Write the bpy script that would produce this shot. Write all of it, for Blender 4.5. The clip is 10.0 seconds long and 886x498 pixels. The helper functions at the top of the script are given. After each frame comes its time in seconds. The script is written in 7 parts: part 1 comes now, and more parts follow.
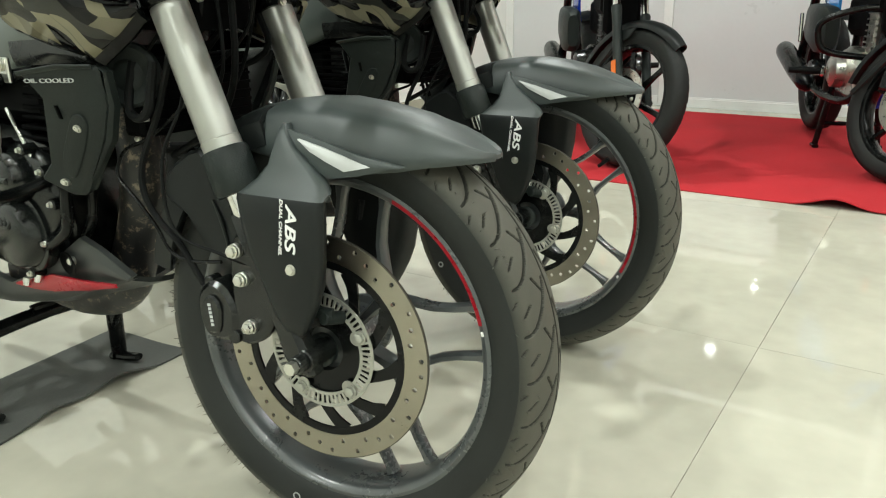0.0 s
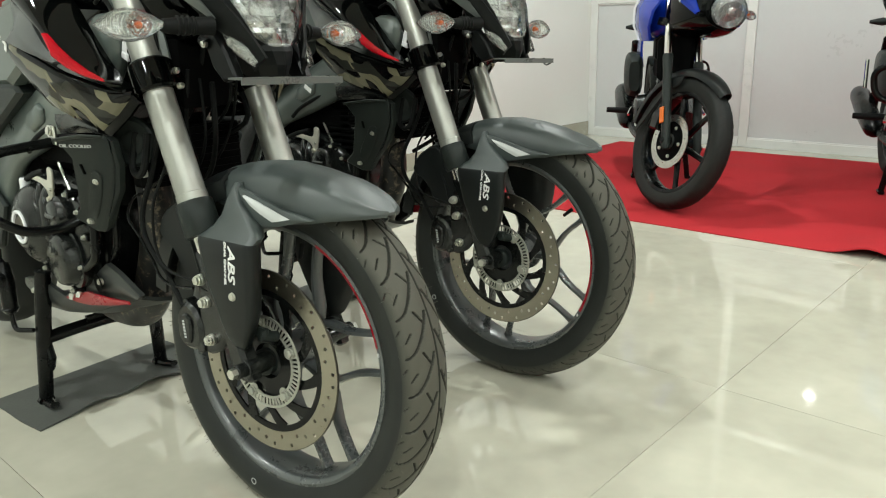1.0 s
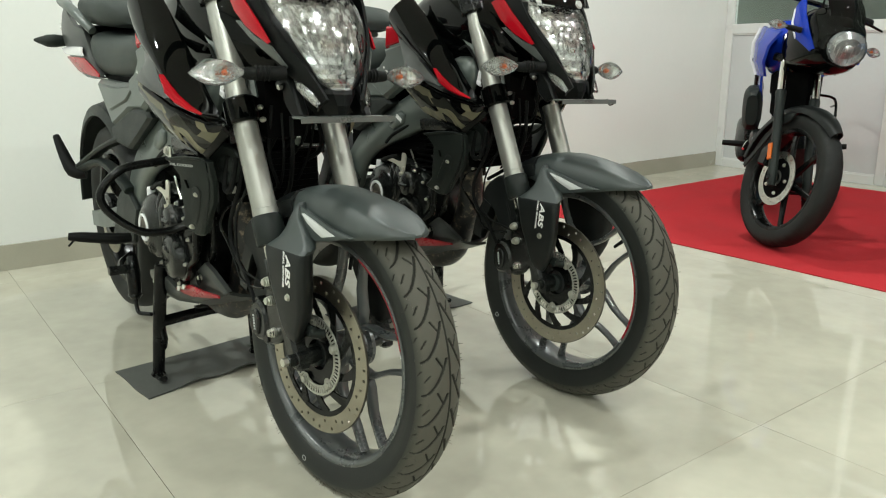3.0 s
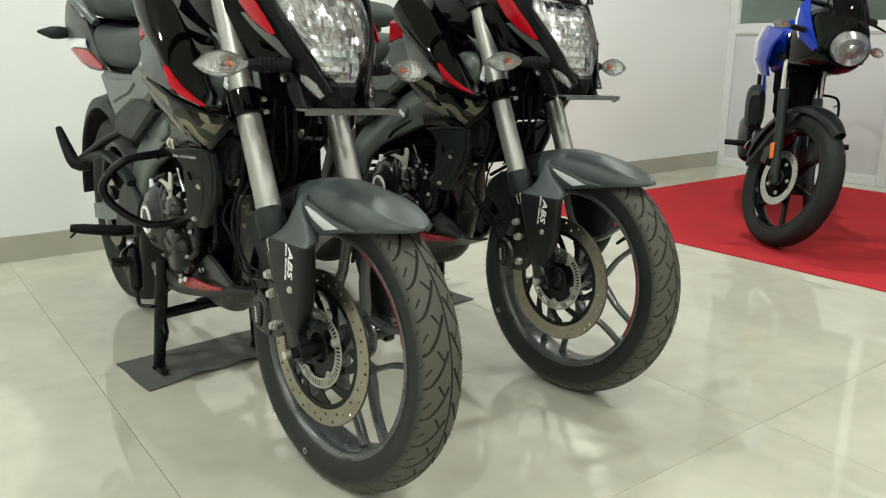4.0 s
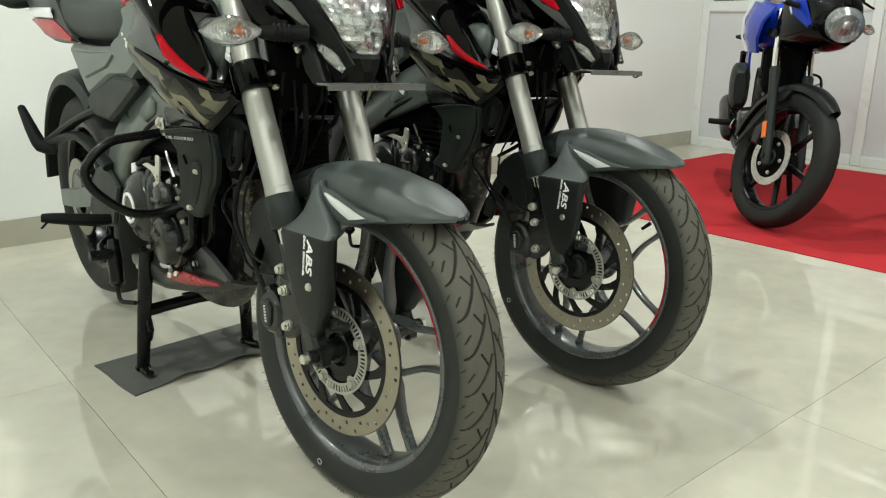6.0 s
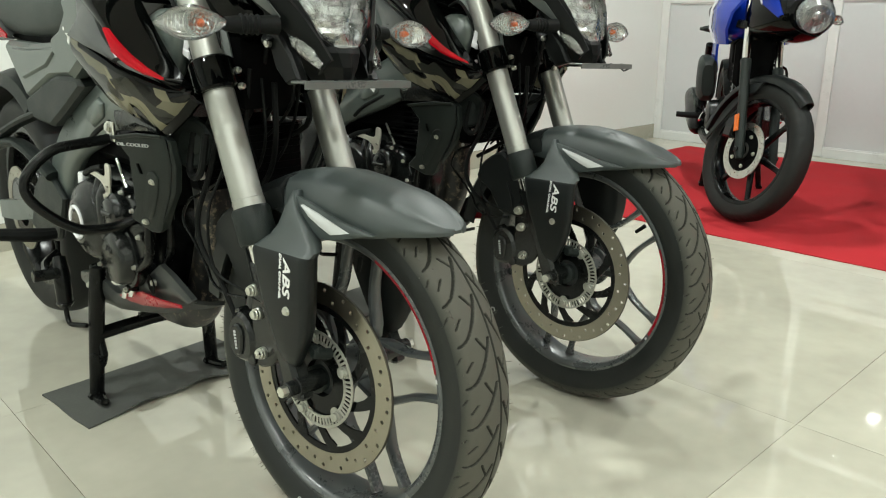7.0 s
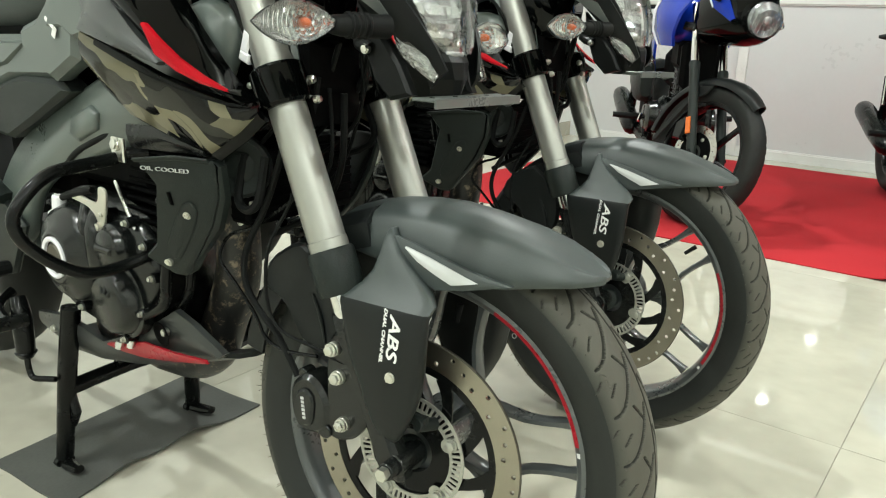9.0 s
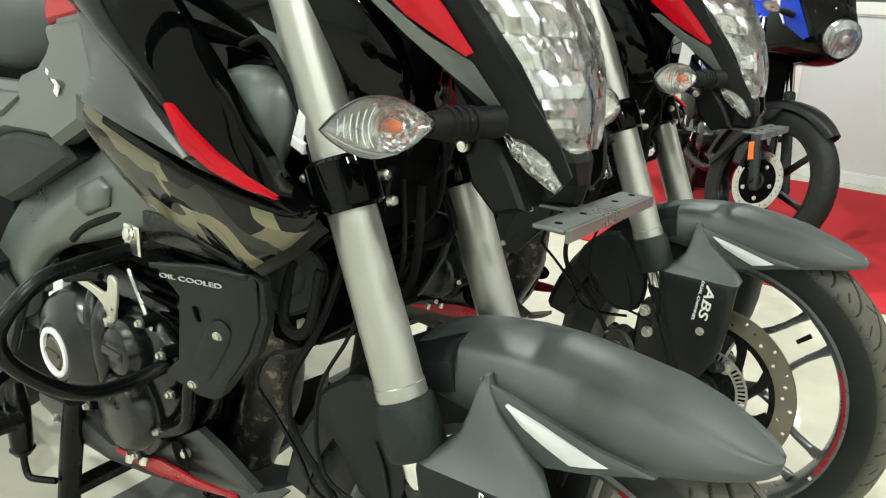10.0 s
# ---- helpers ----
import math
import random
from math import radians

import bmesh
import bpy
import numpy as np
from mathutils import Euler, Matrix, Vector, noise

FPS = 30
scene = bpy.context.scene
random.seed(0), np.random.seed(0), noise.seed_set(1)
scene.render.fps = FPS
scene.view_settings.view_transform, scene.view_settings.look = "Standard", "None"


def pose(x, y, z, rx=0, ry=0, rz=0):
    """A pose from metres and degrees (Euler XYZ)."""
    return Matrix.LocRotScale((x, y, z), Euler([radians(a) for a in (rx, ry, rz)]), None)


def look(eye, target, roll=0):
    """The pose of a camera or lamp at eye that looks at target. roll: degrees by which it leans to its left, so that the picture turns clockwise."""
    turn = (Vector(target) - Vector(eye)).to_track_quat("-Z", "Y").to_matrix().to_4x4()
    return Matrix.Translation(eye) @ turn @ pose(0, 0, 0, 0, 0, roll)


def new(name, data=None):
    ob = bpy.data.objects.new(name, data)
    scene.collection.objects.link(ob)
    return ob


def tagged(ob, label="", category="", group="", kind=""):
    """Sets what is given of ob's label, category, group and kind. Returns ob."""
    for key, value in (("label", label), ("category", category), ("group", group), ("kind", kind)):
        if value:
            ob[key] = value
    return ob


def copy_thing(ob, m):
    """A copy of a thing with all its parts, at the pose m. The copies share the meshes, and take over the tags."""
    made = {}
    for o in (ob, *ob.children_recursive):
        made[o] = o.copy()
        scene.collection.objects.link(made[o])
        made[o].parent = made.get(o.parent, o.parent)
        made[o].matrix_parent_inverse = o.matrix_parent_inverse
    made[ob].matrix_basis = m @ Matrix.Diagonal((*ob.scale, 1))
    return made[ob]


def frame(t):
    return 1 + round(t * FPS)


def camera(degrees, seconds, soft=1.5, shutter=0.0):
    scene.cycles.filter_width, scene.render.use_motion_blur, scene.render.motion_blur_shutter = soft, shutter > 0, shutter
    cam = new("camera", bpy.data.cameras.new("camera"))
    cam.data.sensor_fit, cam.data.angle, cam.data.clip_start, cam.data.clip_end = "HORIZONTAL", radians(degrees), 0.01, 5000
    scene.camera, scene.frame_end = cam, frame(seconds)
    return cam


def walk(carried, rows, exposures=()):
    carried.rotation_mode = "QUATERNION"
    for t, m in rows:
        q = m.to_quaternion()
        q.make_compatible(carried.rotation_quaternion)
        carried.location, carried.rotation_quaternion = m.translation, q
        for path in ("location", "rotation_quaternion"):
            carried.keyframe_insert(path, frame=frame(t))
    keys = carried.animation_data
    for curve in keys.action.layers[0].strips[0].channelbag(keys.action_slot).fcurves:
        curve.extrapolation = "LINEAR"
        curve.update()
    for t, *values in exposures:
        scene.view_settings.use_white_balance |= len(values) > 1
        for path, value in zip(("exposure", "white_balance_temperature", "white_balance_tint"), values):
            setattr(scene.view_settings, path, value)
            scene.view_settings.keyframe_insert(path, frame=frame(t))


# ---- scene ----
cam = camera(60.0, 10.0, soft=1.15)
PATH = [
    (0, (0.184, 0.187, 0.726), (0.035, 2.082, 0.103), -0.8),
    (0.5, (0.367, 0.099, 0.764), (0.071, 1.987, 0.175), -1.1),
    (1, (0.509, 0.027, 0.803), (0.056, 1.898, 0.258), -1.3),
    (1.5, (0.62, -0.022, 0.83), (0.016, 1.813, 0.315), -1.6),
    (2, (0.699, -0.051, 0.848), (-0.01, 1.751, 0.347), -1.4),
    (2.5, (0.744, -0.063, 0.855), (-0.038, 1.71, 0.362), -0.9),
    (4, (0.74, -0.071, 0.845), (-0.062, 1.691, 0.344), 0.3),
    (4.5, (0.699, -0.062, 0.843), (-0.075, 1.71, 0.334), 0.7),
    (5, (0.655, -0.052, 0.839), (-0.091, 1.728, 0.316), 0.8),
    (6.5, (0.515, 0.049, 0.82), (-0.132, 1.858, 0.264), 0.3),
    (7, (0.467, 0.105, 0.818), (-0.116, 1.935, 0.259), 0.1),
    (7.5, (0.41, 0.149, 0.82), (-0.077, 2.006, 0.259), 0.3),
    (8, (0.326, 0.186, 0.812), (-0.045, 2.07, 0.255), 0.7),
    (8.5, (0.197, 0.191, 0.812), (-0.097, 2.087, 0.248), 1.3),
    (9, (0.11, 0.22, 0.83), (-0.159, 2.116, 0.253), 1.8),
    (9.5, (0.031, 0.326, 0.892), (-0.251, 2.217, 0.303), 2.5),
    (10, (-0.019, 0.461, 0.905), (-0.329, 2.343, 0.302), 2.9),
]
walk(cam, [(t, look(eye, target, roll)) for t, eye, target, roll in PATH], exposures=[(0.0, 0.44), (1.0, 0.32), (2.5, 0.20), (4.0, 0.16), (5.0, 0.18), (6.5, 0.26), (7.5, 0.36), (8.2, 0.45), (9.0, 0.55), (10.0, 0.70)])

# The room's own axes: U runs along the partition, V towards it.
ROOM = pose(0, 0, 0, 0, 0, -28.7)
CEILING = 3.0

# ---- light ----
world = bpy.data.worlds.new("world")
world.use_nodes = True
world.node_tree.nodes["Background"].inputs[0].default_value = (0.9, 0.95, 1.0, 1)
world.node_tree.nodes["Background"].inputs[1].default_value = 0.05
scene.world = world

LAMPS = [(u, v) for v in (-2.73, -0.53, 1.67, 3.87, 8.27, 10.47) for u in (-1.68, 0.9, 3.4)]
for u, v in LAMPS:
    data = bpy.data.lights.new("downlight_lamp", "AREA")
    data.shape, data.size, data.color = "DISK", 0.10, (0.935, 1.0, 0.95)
    data.energy = 30.0 * (0.90 if u < -1 else 0.84) * {3.87: 1.25, 1.67: 0.74 if u > 0 else 1.1}.get(v, 1.15)
    if v > 5.5:
        data.energy = 5.0
    lamp = new("downlight_lamp", data)
    lamp.matrix_world = ROOM @ pose(u, v, CEILING - 0.016)


# ---- materials ----
def material(name, colour, rough=0.5, metal=0.0, vary=0.12, scale=14.0, fine=180.0, bump=0.0, coat=0.0, spec=0.5, rough_vary=0.08, island=0.0):
    """A surface with its colour, with variation at two scales and a fine relief."""
    m = bpy.data.materials.new(name)
    m.use_nodes = True
    nodes, links = m.node_tree.nodes, m.node_tree.links
    b = nodes["Principled BSDF"]
    co = nodes.new("ShaderNodeTexCoord")
    big, small = nodes.new("ShaderNodeTexNoise"), nodes.new("ShaderNodeTexNoise")
    big.inputs["Scale"].default_value, small.inputs["Scale"].default_value = scale, fine
    big.inputs["Detail"].default_value, small.inputs["Detail"].default_value = 4, 2
    links.new(co.outputs["Object"], big.inputs["Vector"])
    links.new(co.outputs["Object"], small.inputs["Vector"])
    mixed = nodes.new("ShaderNodeMath")
    mixed.operation = "MULTIPLY_ADD"
    mixed.inputs[1].default_value = 0.35
    links.new(small.outputs["Fac"], mixed.inputs[0])
    links.new(big.outputs["Fac"], mixed.inputs[2])
    ramp = nodes.new("ShaderNodeMapRange")
    ramp.inputs["From Min"].default_value, ramp.inputs["From Max"].default_value = 0.4, 0.95
    ramp.inputs["To Min"].default_value, ramp.inputs["To Max"].default_value = 1 - vary, 1 + vary
    links.new(mixed.outputs[0], ramp.inputs["Value"])
    tone = nodes.new("ShaderNodeVectorMath")
    tone.operation = "SCALE"
    tone.inputs[0].default_value = colour
    links.new(ramp.outputs["Result"], tone.inputs["Scale"])
    links.new(tone.outputs[0], b.inputs["Base Color"])
    gloss = nodes.new("ShaderNodeMapRange")
    gloss.inputs["From Min"].default_value, gloss.inputs["From Max"].default_value = 0.4, 0.95
    gloss.inputs["To Min"].default_value, gloss.inputs["To Max"].default_value = max(rough - rough_vary, 0.02), min(rough + rough_vary, 1.0)
    links.new(mixed.outputs[0], gloss.inputs["Value"])
    links.new(gloss.outputs["Result"], b.inputs["Roughness"])
    b.inputs["Metallic"].default_value = metal
    b.inputs["Coat Weight"].default_value = coat
    b.inputs["Coat Roughness"].default_value = 0.03
    b.inputs["Specular IOR Level"].default_value = spec
    if bump:
        n = nodes.new("ShaderNodeBump")
        n.inputs["Strength"].default_value, n.inputs["Distance"].default_value = bump, 0.002
        links.new(small.outputs["Fac"], n.inputs["Height"])
        links.new(n.outputs["Normal"], b.inputs["Normal"])
    return m


def glass(name, tint=(1, 1, 1), rough=0.02, ior=1.45):
    m = bpy.data.materials.new(name)
    m.use_nodes = True
    b = m.node_tree.nodes["Principled BSDF"]
    b.inputs["Base Color"].default_value = (*tint, 1)
    b.inputs["Roughness"].default_value, b.inputs["IOR"].default_value = rough, ior
    b.inputs["Transmission Weight"].default_value = 1
    return m


def clear(name, tint=(1, 1, 1), sheen=0.06, ripple=0.0):
    """A thin clear skin: it lets light straight through and shines a little, more at a slant."""
    m = bpy.data.materials.new(name)
    m.use_nodes = True
    nodes, links = m.node_tree.nodes, m.node_tree.links
    nodes.remove(nodes["Principled BSDF"])
    see, shine, mix, fres, add = nodes.new("ShaderNodeBsdfTransparent"), nodes.new("ShaderNodeBsdfGlossy"), nodes.new("ShaderNodeMixShader"), nodes.new("ShaderNodeFresnel"), nodes.new("ShaderNodeMath")
    see.inputs["Color"].default_value = (*tint, 1)
    shine.inputs["Roughness"].default_value = 0.06
    add.inputs[1].default_value = sheen
    if ripple:
        co, cell, bump = nodes.new("ShaderNodeTexCoord"), nodes.new("ShaderNodeTexVoronoi"), nodes.new("ShaderNodeBump")
        cell.inputs["Scale"].default_value = ripple
        bump.inputs["Strength"].default_value, bump.inputs["Distance"].default_value = 0.55, 0.002
        links.new(co.outputs["Object"], cell.inputs["Vector"])
        links.new(cell.outputs["Distance"], bump.inputs["Height"])
        links.new(bump.outputs["Normal"], shine.inputs["Normal"])
    links.new(fres.outputs[0], add.inputs[0])
    links.new(add.outputs[0], mix.inputs["Fac"])
    links.new(see.outputs[0], mix.inputs[1])
    links.new(shine.outputs[0], mix.inputs[2])
    links.new(mix.outputs[0], nodes["Material Output"].inputs["Surface"])
    return m


def emitter(name, colour, strength):
    m = bpy.data.materials.new(name)
    m.use_nodes = True
    b = m.node_tree.nodes["Principled BSDF"]
    b.inputs["Base Color"].default_value = (*colour, 1)
    b.inputs["Emission Color"].default_value = (*colour, 1)
    b.inputs["Emission Strength"].default_value = strength
    return m


def tile_material():
    """Polished vitrified floor tiles with faint clouds and a small change from tile to tile."""
    m = material("polished_tile", (0.478, 0.460, 0.378), rough=0.028, vary=0.14, scale=3.0, fine=16.0, spec=0.68, rough_vary=0.012)
    nodes, links = m.node_tree.nodes, m.node_tree.links
    b = nodes["Principled BSDF"]
    info, hue = nodes.new("ShaderNodeObjectInfo"), nodes.new("ShaderNodeHueSaturation")
    span = nodes.new("ShaderNodeMapRange")
    span.inputs["To Min"].default_value, span.inputs["To Max"].default_value = 0.965, 1.03
    links.new(info.outputs["Random"], span.inputs["Value"])
    links.new(span.outputs["Result"], hue.inputs["Value"])
    links.new(b.inputs["Base Color"].links[0].from_socket, hue.inputs["Color"])
    links.new(hue.outputs["Color"], b.inputs["Base Color"])
    return m


def camouflage():
    """Gloss panel printed with olive, khaki and black patches."""
    m = bpy.data.materials.new("camouflage_panel")
    m.use_nodes = True
    nodes, links = m.node_tree.nodes, m.node_tree.links
    b = nodes["Principled BSDF"]
    co, v = nodes.new("ShaderNodeTexCoord"), nodes.new("ShaderNodeTexVoronoi")
    wobble, add = nodes.new("ShaderNodeTexNoise"), nodes.new("ShaderNodeMixRGB")
    wobble.inputs["Scale"].default_value = 9
    add.inputs["Fac"].default_value = 0.09
    links.new(co.outputs["Object"], wobble.inputs["Vector"])
    links.new(co.outputs["Object"], add.inputs["Color1"])
    links.new(wobble.outputs["Color"], add.inputs["Color2"])
    v.inputs["Scale"].default_value = 30
    stretch = nodes.new("ShaderNodeVectorMath")
    stretch.operation, stretch.inputs[1].default_value = "MULTIPLY", (0.62, 0.5, 2.1)
    slope = nodes.new("ShaderNodeVectorRotate")
    slope.rotation_type, slope.inputs["Angle"].default_value = "Y_AXIS", radians(-32)
    links.new(add.outputs["Color"], slope.inputs["Vector"])
    links.new(slope.outputs["Vector"], stretch.inputs[0])
    links.new(stretch.outputs["Vector"], v.inputs["Vector"])
    ramp = nodes.new("ShaderNodeValToRGB")
    ramp.color_ramp.interpolation = "CONSTANT"
    e = ramp.color_ramp.elements
    e[0].position, e[0].color = 0.0, (0.003, 0.003, 0.003, 1)
    e[1].position, e[1].color = 0.20, (0.125, 0.115, 0.076, 1)
    x = e.new(0.46)
    x.color = (0.024, 0.024, 0.020, 1)
    x = e.new(0.68)
    x.color = (0.165, 0.150, 0.098, 1)
    grey = nodes.new("ShaderNodeSeparateColor")
    links.new(v.outputs["Color"], grey.inputs["Color"])
    links.new(grey.outputs[0], ramp.inputs["Fac"])
    links.new(ramp.outputs["Color"], b.inputs["Base Color"])
    b.inputs["Roughness"].default_value, b.inputs["Specular IOR Level"].default_value = 0.07, 0.3
    return m


def mud_black():
    """Black enamel splashed with dried mud."""
    m = material("muddy_black", (0.018, 0.018, 0.017), rough=0.42, vary=0.3, scale=18, fine=120)
    nodes, links = m.node_tree.nodes, m.node_tree.links
    b = nodes["Principled BSDF"]
    co, n, ramp, mix = nodes.new("ShaderNodeTexCoord"), nodes.new("ShaderNodeTexNoise"), nodes.new("ShaderNodeValToRGB"), nodes.new("ShaderNodeMixRGB")
    n.inputs["Scale"].default_value, n.inputs["Detail"].default_value, n.inputs["Roughness"].default_value = 42, 6, 0.75
    links.new(co.outputs["Object"], n.inputs["Vector"])
    ramp.color_ramp.elements[0].position, ramp.color_ramp.elements[1].position = 0.535, 0.63
    links.new(n.outputs["Fac"], ramp.inputs["Fac"])
    links.new(ramp.outputs["Color"], mix.inputs["Fac"])
    links.new(b.inputs["Base Color"].links[0].from_socket, mix.inputs["Color1"])
    mix.inputs["Color2"].default_value = (0.22, 0.175, 0.12, 1)
    links.new(mix.outputs["Color"], b.inputs["Base Color"])
    return m


TILE = tile_material()
GROUT = material("grout", (0.46, 0.44, 0.37), rough=0.3)
WALL = material("white_wall_paint", (0.715, 0.73, 0.70), rough=0.55, vary=0.025, scale=1.3, fine=60, bump=0.06)
SKIRT = material("beige_skirting_tile", (0.36, 0.345, 0.28), rough=0.22, vary=0.06, scale=3)
CEIL = material("ceiling_paint", (0.80, 0.80, 0.77), rough=0.8, vary=0.02, scale=1)
PANEL = material("grey_laminate", (0.55, 0.565, 0.565), rough=0.33, vary=0.03, scale=2.2, fine=40)
ALU = material("white_powder_coated_aluminium", (0.66, 0.67, 0.65), rough=0.32, vary=0.03)
PANE = glass("window_glass", (0.86, 0.93, 0.9), 0.0, 1.45)
BACKWALL = material("far_room_paint", (0.17, 0.19, 0.165), rough=0.7, vary=0.05, scale=1.0)
CARPET = material("red_carpet", (0.40, 0.022, 0.028), rough=0.95, vary=0.13, scale=3.0, fine=420, bump=0.7, spec=0.15)
MAT = material("grey_rubber_mat", (0.070, 0.073, 0.066), rough=0.7, vary=0.3, scale=7, fine=160, bump=0.2)
FITTING = material("white_lamp_rim", (0.85, 0.85, 0.82), rough=0.4)
GLOW = emitter("lamp_diffuser", (1.0, 0.98, 0.9), 3.0)

def tyre_rubber():
    """Black rubber, its running surface greyed by dust."""
    m = material("tyre_rubber", (0.026, 0.0285, 0.025), rough=0.55, vary=0.25, scale=9, fine=260, bump=0.12, spec=0.25)
    nodes, links = m.node_tree.nodes, m.node_tree.links
    b = nodes["Principled BSDF"]
    co, flat, size, span, mix = nodes.new("ShaderNodeTexCoord"), nodes.new("ShaderNodeVectorMath"), nodes.new("ShaderNodeVectorMath"), nodes.new("ShaderNodeMapRange"), nodes.new("ShaderNodeMixRGB")
    flat.operation, flat.inputs[1].default_value = "MULTIPLY", (1, 0, 1)
    size.operation = "LENGTH"
    links.new(co.outputs["Object"], flat.inputs[0])
    links.new(flat.outputs["Vector"], size.inputs[0])
    span.inputs["From Min"].default_value, span.inputs["From Max"].default_value = 0.262, 0.280
    links.new(size.outputs["Value"], span.inputs["Value"])
    links.new(span.outputs["Result"], mix.inputs["Fac"])
    links.new(b.inputs["Base Color"].links[0].from_socket, mix.inputs["Color1"])
    mix.inputs["Color2"].default_value = (0.080, 0.077, 0.062, 1)
    links.new(mix.outputs["Color"], b.inputs["Base Color"])
    return m


RUBBER = tyre_rubber()
RUBBER_OFF = material("black_rubber", (0.006, 0.0066, 0.0063), rough=0.6, vary=0.15, spec=0.12)
# On the fork guards this also holds the shade of the upright face.
GUARDBLACK = material("satin_black_guard_plastic", (0.0085, 0.0102, 0.0098), rough=0.4, vary=0.1, fine=420, bump=0.05, spec=0.26)
DULLRUBBER = material("plain_tyre_rubber", (0.011, 0.012, 0.011), rough=0.6, vary=0.2, fine=260, spec=0.25)
FINGREY = material("dark_grey_satin_plastic", (0.034, 0.037, 0.035), rough=0.34, vary=0.1, scale=8, fine=420, bump=0.04, spec=0.45)
MASK = material("black_lamp_mask_plastic", (0.0045, 0.0052, 0.0050), rough=0.36, vary=0.1, fine=420, bump=0.05, spec=0.16)
MATTE = material("satin_black_plastic", (0.034, 0.043, 0.0410), rough=0.45, vary=0.1, scale=9, fine=420, bump=0.05, spec=0.55)
TEXTURED = material("textured_black_plastic", (0.0125, 0.0165, 0.0148), rough=0.45, vary=0.15, fine=500, bump=0.25, spec=0.22)
GLOSSY = material("gloss_black_paint", (0.001, 0.0013, 0.0012), rough=0.03, vary=0.1, coat=0, rough_vary=0.01, spec=0.20)
GREYPLASTIC = material("matte_grey_plastic", (0.078, 0.094, 0.086), rough=0.34, vary=0.1, scale=8, fine=420, bump=0.05, spec=0.8)
SATINGREY = material("satin_grey_paint", (0.079, 0.088, 0.082), rough=0.30, vary=0.08, scale=8, fine=300, spec=0.75)
FRAMEGREY = material("frame_grey_paint", (0.076, 0.093, 0.084), rough=0.33, vary=0.1, scale=10, fine=260, spec=0.8)
ENAMEL = material("black_enamel", (0.0035, 0.0040, 0.0038), rough=0.24, vary=0.2, scale=20, fine=200, spec=0.22)
ENGINE = material("black_engine_casting", (0.0065, 0.0075, 0.007), rough=0.18, vary=0.25, scale=24, fine=400, bump=0.15, spec=0.45, rough_vary=0.05)
# Near-black; fillers, slots and inner fins carry their shade in this colour.
DARK = material("dark_metal_and_recess_shade", (0.0016, 0.0017, 0.0017), rough=0.6, vary=0.2, spec=0.04)
FORK = material("champagne_anodised_tube", (0.37, 0.372, 0.34), rough=0.36, metal=0.72, vary=0.03, scale=12, fine=260, rough_vary=0.02)
CHROME = material("chrome", (0.72, 0.72, 0.70), rough=0.08, metal=1.0, vary=0.03, rough_vary=0.03)
STEEL = material("brushed_steel", (0.55, 0.545, 0.50), rough=0.3, metal=1.0, vary=0.08, scale=30)
ROTOR = material("machined_disc_steel", (0.35, 0.325, 0.265), rough=0.34, metal=1.0, vary=0.06, scale=16, fine=420, bump=0.06)
ROTOR_EDGE = material("disc_edge_steel", (0.12, 0.11, 0.09), rough=0.5, metal=0.9)
ZINC = material("zinc_plated_steel", (0.66, 0.655, 0.60), rough=0.32, metal=1.0, vary=0.08)
SATINZINC = material("pale_passivated_steel", (0.60, 0.58, 0.50), rough=0.42, metal=0.6, vary=0.06)
TONE = material("pale_tone_ring", (0.42, 0.42, 0.375), rough=0.42, metal=0.7, vary=0.06)
RIM = material("dark_grey_alloy_paint", (0.058, 0.064, 0.064), rough=0.3, vary=0.1, scale=10, spec=0.85)
RED = material("gloss_red_film", (0.38, 0.003, 0.010), rough=0.12, vary=0.04, coat=0.0, spec=0.3)
DULLRED = material("satin_red_film", (0.33, 0.009, 0.019), rough=0.3, vary=0.06)
SILVERFILM = material("grey_reflective_film", (0.45, 0.46, 0.45), rough=0.4, vary=0.05)
WHITE = material("white_print", (0.80, 0.80, 0.78), rough=0.5, vary=0.02)
BRIGHT = material("silvered_reflector", (0.90, 0.91, 0.90), rough=0.1, metal=0.92, vary=0.04, rough_vary=0.05)
CAMO = camouflage()
MUDDY = mud_black()
LENS = clear("clear_lens", (0.97, 0.98, 0.98), 0.05)
PRISMLENS = clear("prismatic_clear_lens", (0.95, 0.96, 0.96), 0.07, 150.0)
REFLECTOR = material("lamp_reflector", (0.92, 0.94, 0.94), rough=0.14, metal=1.0, vary=0.04, rough_vary=0.08)
AMBER = material("amber_bulb", (0.55, 0.095, 0.012), rough=0.25, vary=0.05)
ORANGE = material("orange_reflector", (0.60, 0.13, 0.015), rough=0.25, vary=0.05)
SEAT = material("grey_seat_vinyl", (0.035, 0.043, 0.039), rough=0.58, vary=0.1, scale=10, fine=600, bump=0.25, spec=0.35)
BLUE = material("gloss_blue_paint", (0.005, 0.030, 0.33), rough=0.16, vary=0.06, coat=0.0, spec=0.25)
SKYBLUE = material("light_blue_paint", (0.03, 0.24, 0.62), rough=0.15, vary=0.05, coat=1.0)
PEARL = material("white_gloss_film", (0.78, 0.78, 0.80), rough=0.2, vary=0.03, coat=0.5)
FILM = clear("clear_plastic_film", (0.98, 0.98, 0.97), 0.20)
# Darker copy of the reflector: dark reflections between facets put into its colour.
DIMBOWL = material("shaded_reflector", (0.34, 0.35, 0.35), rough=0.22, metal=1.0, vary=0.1)
